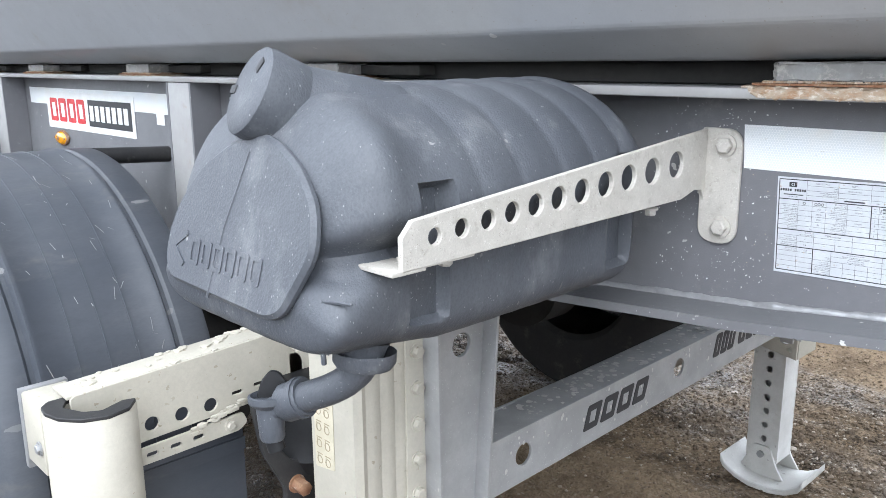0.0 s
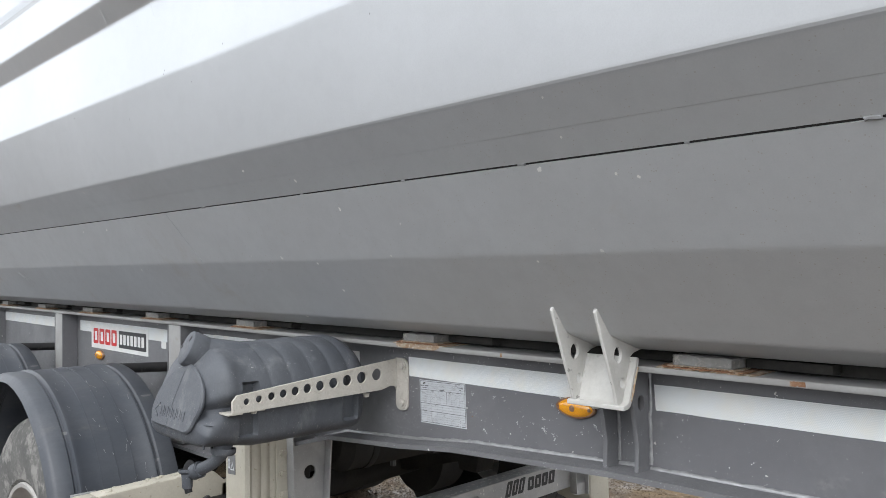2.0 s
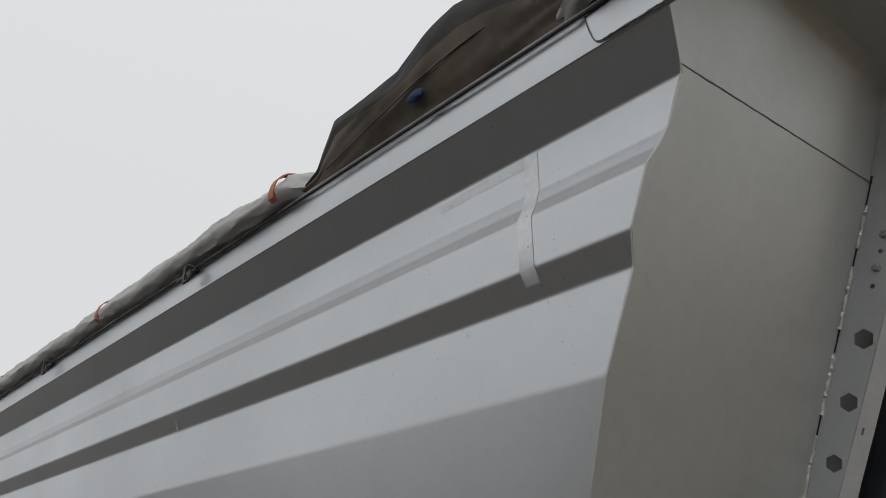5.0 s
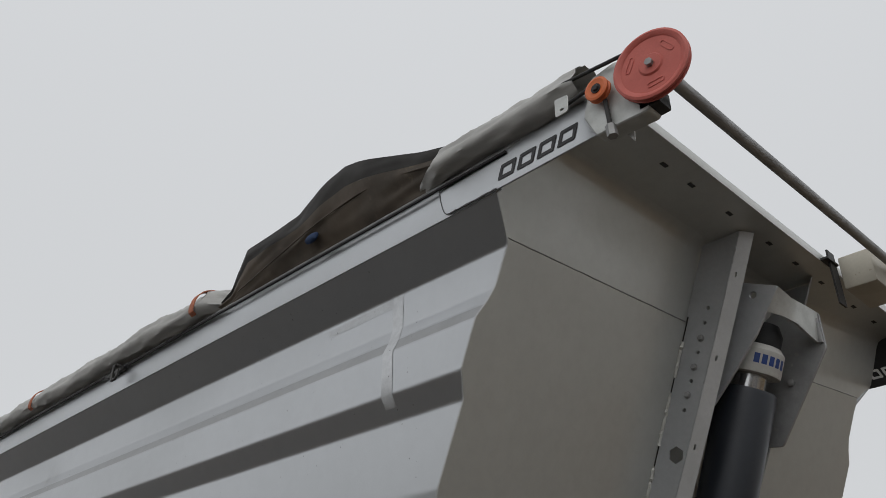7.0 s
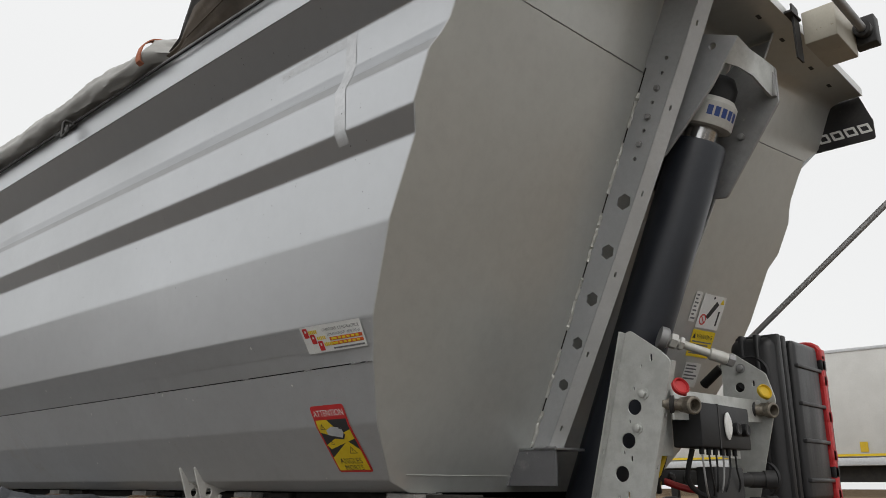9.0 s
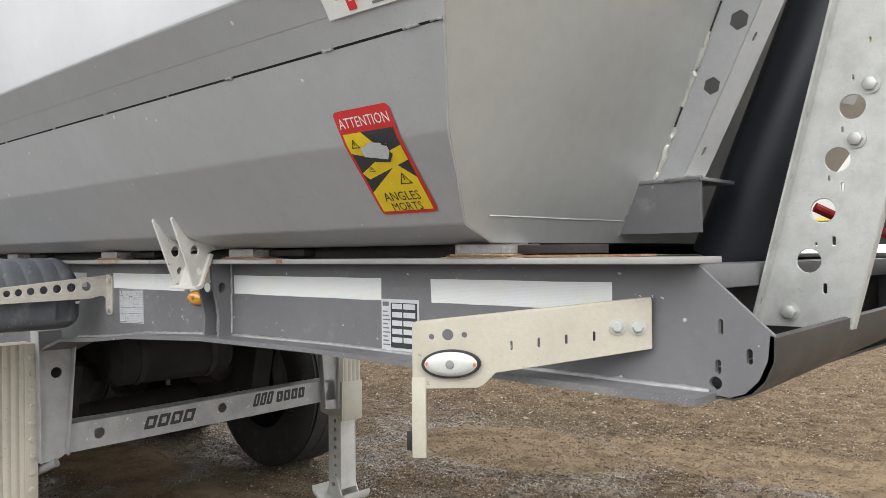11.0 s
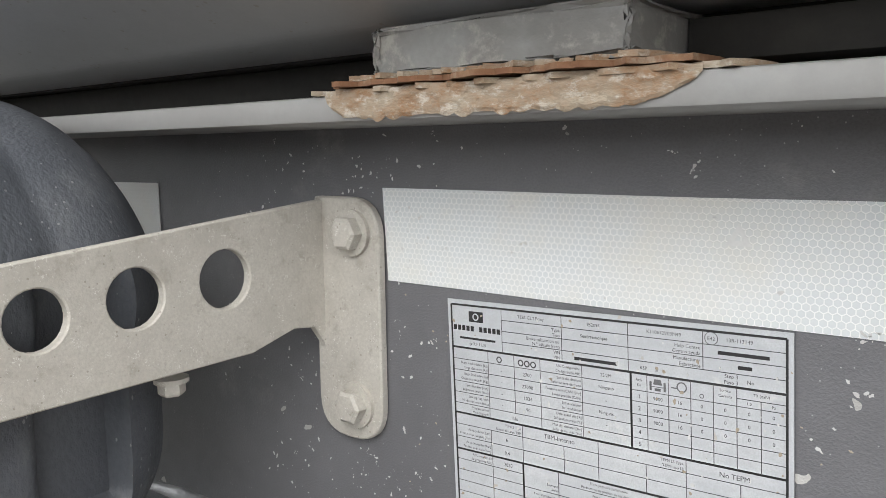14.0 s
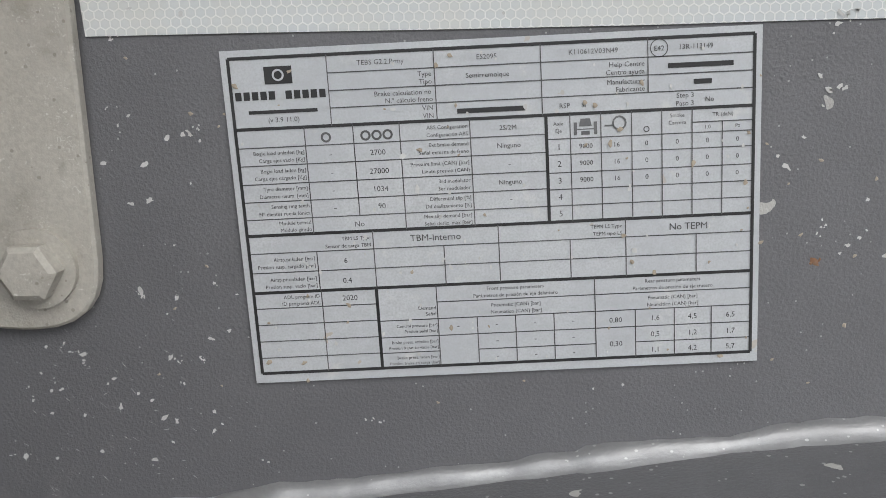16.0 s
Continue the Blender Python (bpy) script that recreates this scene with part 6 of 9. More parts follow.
# ---------- wheels and mudguards ----------
def wheel():
    c = Vector((-1.50, -0.36, 0.415))
    R, ri, hw = 0.515, 0.278, 0.19
    prof = [(ri, -hw + 0.03), (ri + 0.02, -hw + 0.008), (0.36, -hw - 0.004), (0.43, -hw + 0.000), (0.47, -hw + 0.012), (0.495, -hw + 0.026), (R - 0.006, -hw + 0.042)]
    tread = []
    for y in (-0.085, 0.0, 0.085):
        tread += [(R, y - 0.046), (R, y + 0.034), (R - 0.012, y + 0.036), (R - 0.012, y + 0.047)]
    prof = prof + [(R - 0.001, -0.135)] + tread + [(R, 0.145)] + [(r, -h) for r, h in reversed(prof)]
    d = -hw + 0.02
    rim = [(ri + 0.008, d - 0.004), (ri + 0.004, d - 0.014), (ri - 0.010, d - 0.012), (ri - 0.014, d + 0.02), (ri - 0.024, d + 0.060), (ri - 0.032, d + 0.082), (ri - 0.046, d + 0.084),
           (0.208, d + 0.060), (0.198, d + 0.036), (0.134, d + 0.030), (0.128, d + 0.036), (0.126, d + 0.070), (0, d + 0.070)]
    rm = part("wheel", lathe(rim, c, (0, 1, 0), 64), "rimsteel", chassis, "pale steel wheel with brown stains and rusty nuts", 30)
    rm.data.transform(Matrix.Translation(-(c - base_of(chassis))))
    rm.location = c - base_of(chassis)
    ty = part("tyre", lathe(prof, c, (0, 1, 0), 72, None), "rubber", rm, "dusty black tyre", 30)
    for i in range(10):
        a = 2 * math.pi * i / 10 + 0.2
        p = c + Vector((math.cos(a) * 0.1675, d + 0.033, math.sin(a) * 0.1675))
        part("wheel_nut", lathe([(0, 0), (0.021, 0), (0.021, -0.008), (0.0165, -0.009), (0.0165, -0.042), (0.012, -0.044), (0.011, -0.060), (0, -0.060)], p, (0, 1, 0), 8), "rust", rm, "rusty wheel nut", 20)
    hub = part("hub", lathe([(0.119, d + 0.07), (0.119, d + 0.046), (0.112, d + 0.042), (0.100, d + 0.060), (0.064, d + 0.054), (0.058, d + 0.030), (0.048, d + 0.022), (0, d + 0.020)], c, (0, 1, 0), 36), "blacksteel", rm, "dark ribbed hub", 30)
    for i in range(12):
        a = 2 * math.pi * i / 12
        m = Matrix.Translation(c) @ Matrix.Rotation(-a, 4, "Y")
        part("hub_rib", box(0.060, 0.112, d + 0.036, d + 0.066, -0.006, 0.006, 0.002, None, m), "galvdark", hub)
    part("red_tag", lathe([(0, 0), (0.016, 0), (0.016, -0.012), (0, -0.014)], c + Vector((0.075, d + 0.036, 0.045)), (0, 1, 0), 12), "red", hub, "small red plastic tag")
    # the far-side tyres take a darker rubber than the near ones
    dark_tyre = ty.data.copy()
    dark_tyre.materials[0] = M["darkrubber"]
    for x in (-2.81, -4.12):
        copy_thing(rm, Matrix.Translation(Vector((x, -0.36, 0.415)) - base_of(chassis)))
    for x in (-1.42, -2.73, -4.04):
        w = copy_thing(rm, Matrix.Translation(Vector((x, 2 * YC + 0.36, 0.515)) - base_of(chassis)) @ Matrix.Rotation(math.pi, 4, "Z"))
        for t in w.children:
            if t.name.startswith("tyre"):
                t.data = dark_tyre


wheel()


def mudguard():
    g = thing("mudguard", "black plastic mudguard with ribs over the wheel", "mudguard", (-1.525, -0.42, 0.6), "mudguards")
    cx, cz, r = -1.525, 0.537, 0.562
    y0, y1 = -0.605, -0.195
    bm = bmesh.new()
    ys = [(-0.012, -0.03), (0.0, -0.008), (0.012, 0.0), (0.06, 0.0), (0.066, -0.006), (0.074, -0.006), (0.08, 0.004), (0.088, 0.004), (0.094, 0.0), (0.1490, 0.0), (0.1494, 0.0016), (0.1516, 0.0016), (0.1520, 0.0), (0.2040, 0.0), (0.2044, 0.0016), (0.2066, 0.0016), (0.2070, 0.0), (0.2590, 0.0), (0.2594, 0.0016), (0.2616, 0.0016), (0.2620, 0.0),
          (0.315, 0.0), (0.322, 0.004), (0.33, 0.004), (0.336, -0.006), (0.344, -0.006), (0.35, 0.0), (0.40, 0.0), (0.41, -0.008)]
    n = 72
    rows = []
    for i in range(n + 1):
        a = radians(-18 + 216 * i / n)
        rows.append([bm.verts.new((cx + (r + dr) * math.cos(a) * 1.0, y0 + 0.01 + dy, cz + (r + dr) * math.sin(a))) for dy, dr in ys])
    for a, b in zip(rows, rows[1:]):
        for k in range(len(ys) - 1):
            bm.faces.new((a[k], a[k + 1], b[k + 1], b[k]))
    bmesh.ops.recalc_face_normals(bm, faces=bm.faces)
    bmesh.ops.solidify(bm, geom=bm.faces[:], thickness=0.006)
    part("guard_shell", bm, "guard", g, "ribbed black shell", 40)
    # pale scratches along the shell and dried drips on its outer edge
    rnd = random.Random(19)
    bm = bmesh.new()
    for i in range(70):
        a, da, y = radians(rnd.uniform(5, 120)), radians(rnd.uniform(0.3, 3.0)), y0 + rnd.uniform(0.10, 0.33)
        w, dy, q = rnd.uniform(0.0004, 0.0011), rnd.uniform(-0.012, 0.012), r + 0.0012
        bm.faces.new([bm.verts.new((cx + q * math.cos(t), yy, cz + q * math.sin(t))) for t, yy in ((a, y - w), (a + da, y + dy - w), (a + da, y + dy + w), (a, y + w))])
    tagged(part("scratches", bm, "galvdark", g, "fine pale scratches"), kind="stuff")
    part("guard_bracket", rod((cx, y1, cz + r - 0.02), (cx, 0.0, cz + r - 0.03), 0.02, 14), "blacksteel", g)
    part("side_reflector", lathe([(0, 0), (0.022, 0), (0.022, 0.008), (0, 0.01)], (cx + (r + 0.004) * math.cos(radians(-11)), -0.545, cz + r * math.sin(radians(-11))), (1, 0, -0.1), 16), "yellow", g, "yellow reflector")
    for x in (-2.835, -4.145):
        copy_thing(g, Matrix.Translation((x, -0.42, 0.6)))


mudguard()


# ---------- running gear under the chassis ----------
def axles():
    for k, x in enumerate((-1.48, -2.79, -4.10)):
        a = thing("axle", "dark trailer axle with air bags", "axle", (x, YC, 0.3), "axles")
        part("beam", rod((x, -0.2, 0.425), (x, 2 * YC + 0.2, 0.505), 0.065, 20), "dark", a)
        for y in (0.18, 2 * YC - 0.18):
            part("air_bag", lathe([(0, 0), (0.11, 0), (0.14, 0.05), (0.12, 0.11), (0.14, 0.17), (0.11, 0.22), (0, 0.22)], (x - 0.25, y, 0.55), (0, 0, 1), 24), "darkrubber", a)
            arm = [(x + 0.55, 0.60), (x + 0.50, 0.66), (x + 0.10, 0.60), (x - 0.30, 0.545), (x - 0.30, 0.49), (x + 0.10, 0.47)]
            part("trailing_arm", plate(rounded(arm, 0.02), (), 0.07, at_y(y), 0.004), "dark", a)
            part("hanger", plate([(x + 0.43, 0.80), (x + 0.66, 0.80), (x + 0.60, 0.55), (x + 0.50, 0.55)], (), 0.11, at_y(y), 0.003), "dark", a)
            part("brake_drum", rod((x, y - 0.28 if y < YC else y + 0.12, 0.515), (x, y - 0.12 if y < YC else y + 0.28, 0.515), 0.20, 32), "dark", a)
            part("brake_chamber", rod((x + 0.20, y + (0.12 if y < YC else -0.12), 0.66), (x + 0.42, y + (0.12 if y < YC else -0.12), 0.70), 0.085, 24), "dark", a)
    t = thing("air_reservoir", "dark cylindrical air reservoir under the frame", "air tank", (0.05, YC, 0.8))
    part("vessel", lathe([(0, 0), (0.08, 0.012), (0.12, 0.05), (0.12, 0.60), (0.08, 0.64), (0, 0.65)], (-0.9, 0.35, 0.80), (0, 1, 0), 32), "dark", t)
    for y in (0.50, 0.86):
        part("strap", lathe([(0.1205, y - 0.35 - 0.015), (0.124, y - 0.35 - 0.015), (0.124, y - 0.35 + 0.015), (0.1205, y - 0.35 + 0.015)], (-0.9, 0.35, 0.80), (0, 1, 0), 32), "blacksteel", t, "steel strap")
    part("drain_valve", rod((-0.9, 0.675, 0.655), (-0.9, 0.675, 0.685), 0.012, 8), "darkmetal", t)


axles()


# ---------- side guard post and support beam ----------
def side_guard():
    g = thing("side_guard_post", "cream aluminium side guard post with a black end cap", "side guard", (-0.75, -0.52, 0.3))
    # rounded post facing outward
    o = [(-0.826, -0.500), (-0.826, -0.560), (-0.812, -0.574), (-0.785, -0.578), (-0.752, -0.570), (-0.722, -0.546), (-0.708, -0.512), (-0.716, -0.478), (-0.744, -0.456), (-0.742, -0.468), (-0.727, -0.484), (-0.720, -0.511), (-0.732, -0.538), (-0.757, -0.558), (-0.786, -0.565), (-0.812, -0.556), (-0.814, -0.500)]
    m = Matrix.Translation((0, 0, 0.527))
    part("post", plate(o, (), 0.50, m, 0.001), "cream", g, "curved cream post", 50)
    part("end_cap", plate(rounded(o[:9] + [(-0.750, -0.474), (-0.734, -0.512), (-0.748, -0.535), (-0.786, -0.552), (-0.808, -0.54)], 0.003), (), 0.006, Matrix.Translation((0, 0, 0.780)), 0.001), "blacksteel", g, "black plastic end cap")
    part("bracket_box", box(-0.930, -0.832, -0.572, -0.50, 0.655, 0.775, 0.004), "cream", g)
    part("bracket_cap", box(-0.931, -0.916, -0.574, -0.498, 0.640, 0.778, 0.001), "galvdark", g)
    part("bolt", hexbolt((-0.848, -0.5725, 0.70), (0, -1, 0), 0.008, 0.006), "galvdark", g)
    s = thing("guard_support_beam", "cream painted support beam with round and slotted holes", "support beam", (-0.78, -0.3, 0.65))
    hs = [circle(-0.411, 0.706, 0.0135, 18), circle(-0.357, 0.706, 0.0135, 18), circle(-0.303, 0.706, 0.0135, 18), slot(-0.250, 0.714, 0.024, 0.009), slot(-0.205, 0.718, 0.024, 0.009)]
    o = rounded([(-0.535, 0.676), (-0.535, 0.790), (-0.17, 0.806), (-0.11, 0.745), (-0.11, 0.690)], [0.004, 0.008, 0.02, 0.01, 0.01])
    part("web", plate(o, hs, 0.006, at_x(-0.800), 0.001), "cream", s)
    a, b = Vector((-0.800, -0.54, 0.789)), Vector((-0.800, -0.18, 0.8045))
    bm = bmesh.new()
    rnd = random.Random(9)
    for i in range(26):
        p = a.lerp(b, rnd.random()) + Vector((-0.028 + rnd.uniform(-0.03, 0.028), 0, 0.004))
        bmesh.ops.create_icosphere(bm, subdivisions=1, radius=rnd.uniform(0.003, 0.010), matrix=Matrix.Translation(p) @ Matrix.Diagonal((1.2, 1.6, 0.6, 1)))
    tagged(part("mud_lump", bm, "cream", s, "dried pale mud lumps"), kind="stuff")
    m = axes(a, b - a, (-1, 0, 0))
    part("top", box(0, (b - a).length, 0, 0.062, -0.003, 0.003, 0.001, None, m), "cream", s)
    o = [(-0.50, 0.640), (-0.50, 0.668), (-0.246, 0.676), (-0.238, 0.656), (-0.256, 0.645)]
    part("lower_strip", plate(rounded(o, 0.005), [slot(-0.460, 0.655, 0.022, 0.010), slot(-0.418, 0.656, 0.022, 0.010), slot(-0.376, 0.657, 0.022, 0.010), slot(-0.334, 0.658, 0.022, 0.010)], 0.006, at_x(-0.792), 0.001), "cream", s)
    part("bolt", hexbolt((-0.789, -0.272, 0.660), (1, 0, 0), 0.008, 0.006), "cream", s)
    part("bolt", hexbolt((-0.797, -0.462, 0.742), (1, 0, 0), 0.010, 0.008), "cream", s)
    bm = bmesh.new()
    for i in range(26):
        q = Vector((-0.790, -0.35, 0.670)).lerp(Vector((-0.790, -0.23, 0.700)), rnd.random()) + Vector((0, rnd.uniform(-0.006, 0.006), rnd.uniform(-0.006, 0.006)))
        bmesh.ops.create_icosphere(bm, subdivisions=1, radius=rnd.uniform(0.003, 0.008), matrix=Matrix.Translation(q) @ Matrix.Diagonal((0.8, 1.6, 0.8, 1)))
    tagged(part("mud_lump", bm, "cream", s, "dried pale mud lumps"), kind="stuff")
    part("arm_to_frame", box(-0.835, -0.797, -0.14, 0.0, 0.69, 0.76, 0.003), "cream", s)
    f = thing("mud_flap", "dark rubber flap below the support beam", "mud flap", (-0.80, -0.33, 0.3))
    part("flap", box(-0.842, -0.830, -0.50, -0.225, 0.34, 0.645, 0.003), "guard", f)
    part("flap_strip", box(-0.830, -0.826, -0.50, -0.225, 0.585, 0.61), "guard", f)
    # suspension hanger, shock absorber and bolts behind the post
    h = thing("suspension_hanger", "black cast hanger with a rusty pivot bolt", "suspension hanger", (-0.72, -0.06, 0.4))
    part("hanger_plate", plate(rounded([(-0.285, 0.74), (-0.235, 0.76), (-0.255, 0.66), (-0.215, 0.605), (-0.165, 0.60), (-0.165, 0.50), (-0.175, 0.40), (-0.235, 0.40), (-0.228, 0.56), (-0.268, 0.64)], 0.012), (), 0.014, at_x(-0.69), 0.002), "blacksteel", h)
    part("pivot_bolt", hexbolt((-0.683, -0.208, 0.562), (1, 0, 0), 0.013, 0.03, None, 0.017), "rust", h, "rusty pivot bolt")
    part("air_spring", lathe([(0, 0), (0.09, 0), (0.105, 0.03), (0.095, 0.07), (0.105, 0.11), (0.09, 0.15), (0, 0.15)], (-0.74, -0.115, 0.57), (0, 0, 1), 28), "black", h)
    part("shock_absorber", rod((-0.80, -0.40, 0.34), (-0.78, 0.02, 0.50), 0.030, 20), "galvdark", h)


side_guard()


# ---------- lamp arm at the front ----------
def lamp_arm():
    a = thing("lamp_arm", "cream sheet-metal arm with a clear oval marker lamp", "lamp arm", (1.9, -0.1, 1.0))
    # bolted at the beam, reaching outward and back
    p0, p1 = Vector((2.052, -0.030, 0)), Vector((1.725, -0.235, 0))
    m = axes(p0, p1 - p0, (0, 0, 1))
    L = (p1 - p0).length
    o = rounded([(-0.035, 1.192), (-0.035, 1.108), (0.235, 1.062), (0.262, 1.035), (L, 1.03), (L, 1.148), (0.10, 1.178)], [0.003, 0.003, 0, 0.01, 0.004, 0.004, 0])
    hs = [slot(0.062 + i * 0.048, 1.128 - i * 0.006, 0.006, 0.018) for i in range(4)] + [circle(L - 0.065, 1.128, 0.011, 16), circle(L - 0.095, 1.128, 0.006, 12), circle(L - 0.035, 1.124, 0.006, 12)]
    part("sheet", plate(o, hs, 0.005, m, 0.0008), "cream", a)
    mt = axes(p0 + Vector((0, 0, 1.190)), Vector((p1.x - p0.x, p1.y - p0.y, -0.042)), Vector((p1.y - p0.y, p0.x - p1.x, 0)))
    part("top_fold", box(-0.035, L, -0.002, 0.028, -0.002, 0.002, 0.0008, None, mt), "cream", a)
    w = (p1 - p0).normalized().cross(Vector((0, 0, 1)))
    out = w if w.y < 0 else -w
    for u in (-0.012, 0.022):
        p = p0 + (p1 - p0).normalized() * u
        part("bolt", hexbolt(Vector((p.x, p.y, 1.145)) + out * 0.003, out, 0.010, 0.009, None, 0.014), "galv", a)
    c = p0 + (p1 - p0).normalized() * (L - 0.072) + Vector((0, 0, 1.077)) + out * 0.003
    m2 = axes(c, (p0 - p1).normalized(), Vector((0, 0, 1)) + (p1 - p0).normalized() * -0.12)
    eye = circle(0, 0, 0.052, 36, 0.024)
    lm = part("lamp_rim", plate(eye, (), 0.010, m2 @ Matrix.Translation((0, 0, 0.005)), 0.002), "blacksteel", a)
    bm = bmesh.new()
    rows = []
    for k in range(6):
        s = 1 - 0.17 * k if k < 5 else 0.0
        d = 0.010 + 0.009 * (1 - s * s) ** 0.5
        rows.append([bm.verts.new(m2 @ Vector((u * s * 0.92, v * s * 0.92, d))) for u, v in eye] if s else [bm.verts.new(m2 @ Vector((0, 0, d)))])
    for r0, r1 in zip(rows, rows[1:]):
        for i in range(36):
            j = (i + 1) % 36
            bm.faces.new((r0[i], r0[j], r1[j], r1[i]) if len(r1) > 1 else (r0[i], r0[j], r1[0]))
    part("lens", bm, "clearlens", lm, "clear lamp lens", 60)
    part("light_chip", lathe([(0, 0), (0.008, 0), (0.007, 0.002), (0, 0.003)], m2 @ Vector((0, 0, 0.0185)), m2.to_3x3() @ Vector((0, 0, 1)), 16), "galvdark", lm)
    for d in (-1, 1):
        part("screw", lathe([(0, 0), (0.004, 0), (0.003, 0.003), (0, 0.003)], m2 @ Vector((d * 0.042, 0, 0.011)), m2.to_3x3() @ Vector((0, 0, 1)), 10), "orange", lm)
    q = p1 + (p0 - p1).normalized() * 0.002
    part("hanging_strip", box(-0.004, 0.022, -0.004, 0.004, 0.905, 1.05, 0.001, None, axes((q.x, q.y, 0), (p0 - p1), Vector((0, 0, 1)).cross(p0 - p1))), "cream", a)
    part("strip_end", box(q.x - 0.022, q.x, q.y, q.y + 0.02, 0.915, 0.95, 0.002), "blacksteel", a)


lamp_arm()


# ---------- brake data plate ----------
def brake_plate():
    W, H = 0.1722, 0.1112
    p = thing("brake_data_plate", "silver printed brake data plate with table lines, dusty and scratched", "data plate", (0.05, 0, 1.05))
    m = axes((0.0460, -0.0012, 1.1622), (0.172, 0, 0.0042), (-0.0042, 0, 0.111))
    out = [(-0.0006, 0.0006), (W + 0.0006, 0.0006), (W + 0.0006, -H - 0.0006), (-0.0006, -H - 0.0006)]
    part("film", plate(out, (), 0.0006, m), "label", p, "silver film")
    up = m @ Matrix.Translation((0, 0, 0.00055))

    def hline(bm, a0, a1, b, w):
        bar(a0 * W, a1 * W, -b * H - w / 2, -b * H + w / 2, up, bm)

    def vline(bm, a, b0, b1, w):
        bar(a * W - w / 2, a * W + w / 2, -b1 * H, -b0 * H, up, bm, 0.00002)

    thick, thin = 0.00105, 0.00034
    bm = bmesh.new()
    for b in (0.018, 0.221, 0.5385, 0.716, 0.974):
        hline(bm, 0.011, 0.989, b, thick)
    for a in (0.011, 0.989):
        vline(bm, a, 0.018, 0.974, thick)
    vline(bm, 0.598, 0.221, 0.5385, thick)
    vline(bm, 0.253, 0.716, 0.974, thick)
    tagged(part("heavy_rule", bm, "ink", p), kind="stuff")
    bm = bmesh.new()
    for a, b1 in ((0.194, 0.221), (0.3935, 0.221), (0.592, 0.221), (0.791, 0.171)):
        vline(bm, a, 0.018, b1, thin)
    for b in (0.070, 0.1205, 0.170):
        hline(bm, 0.194, 0.989, b, thin)
    for a, b1 in ((0.141, 0.5385), (0.233, 0.49), (0.321, 0.5385), (0.454, 0.5385)):
        vline(bm, a, 0.221, b1, thin)
    for b in (0.276, 0.329, 0.384, 0.437, 0.490):
        hline(bm, 0.011, 0.598, b, thin)
    for a in (0.643, 0.701, 0.759, 0.816, 0.873):
        vline(bm, a, 0.221, 0.5385, thin)
    vline(bm, 0.930, 0.262, 0.5385, thin)
    hline(bm, 0.873, 0.989, 0.262, thin)
    for b in (0.292, 0.338, 0.3915, 0.441, 0.490):
        hline(bm, 0.598, 0.989, b, thin)
    for a, b0 in ((0.2545, 0.5385), (0.143, 0.593), (0.391, 0.595), (0.498, 0.5385), (0.6365, 0.596), (0.7445, 0.5385), (0.881, 0.596)):
        vline(bm, a, b0, 0.716, thin)
    for b in (0.594, 0.654):
        hline(bm, 0.011, 0.989, b, thin)
    for a, b0 in ((0.1445, 0.716), (0.3705, 0.716), (0.682, 0.716), (0.761, 0.822), (0.838, 0.822), (0.911, 0.822), (0.448, 0.822), (0.524, 0.822), (0.600, 0.822)):
        vline(bm, a, b0, 0.974, thin)
    for b in (0.766, 0.818, 0.871, 0.924):
        hline(bm, 0.011, 0.253, b, thin)
    hline(bm, 0.3705, 0.989, 0.769, thin)
    for b in (0.822, 0.876):
        hline(bm, 0.253, 0.989, b, thin)
    hline(bm, 0.253, 0.370, 0.926, thin)
    hline(bm, 0.448, 0.682, 0.926, thin)
    hline(bm, 0.761, 0.989, 0.926, thin)
    tagged(part("thin_rule", bm, "plateink", p), kind="stuff")

    def write(bm, rows, size, align):
        for text, a, b in rows:
            words(text, a * W, -b * H - size / 2, size, up, bm, align)

    bm = bmesh.new()
    S, Mi, L = 0.00130, 0.00165, 0.00205
    write(bm, [("Type", 0.388, 0.085), ("Tipo", 0.388, 0.107), ("Brake calculation no", 0.386, 0.136), ("N.\u00ba c\u00e1lculo freno", 0.388, 0.157),
               ("VIN", 0.388, 0.182), ("VIN", 0.388, 0.205), ("Help Centre", 0.785, 0.086), ("Centro ayuda", 0.785, 0.108),
               ("Manufacturer", 0.785, 0.135), ("Fabricante", 0.785, 0.157), ("Step 3", 0.877, 0.182), ("Paso 3", 0.877, 0.205)], Mi, "RIGHT")
    write(bm, [("TEBS G2.2.Prmy", 0.294, 0.045), ("ES2095", 0.492, 0.045), ("Semirremolque", 0.492, 0.096), ("K110612V03N49", 0.690, 0.045), ("13R-113149", 0.880, 0.045),
               ("E42", 0.812, 0.046), ("RSP", 0.634, 0.196), ("Si", 0.670, 0.196), ("No", 0.906, 0.196), ("(v 3.9 11.0)", 0.105, 0.196), ("2S/2M", 0.526, 0.250),
               ("Ninguno", 0.526, 0.302), ("Ninguno", 0.526, 0.410)], Mi, "CENTER")
    plate(circle(0.812 * W, -0.046 * H, 0.0029, 24), [circle(0.812 * W, -0.046 * H, 0.0026, 24)], 0.0, up, 0, bm)
    tagged(part("lettering", bm, "plateink", p, "small black table lettering"), kind="stuff")
    bm = bmesh.new()
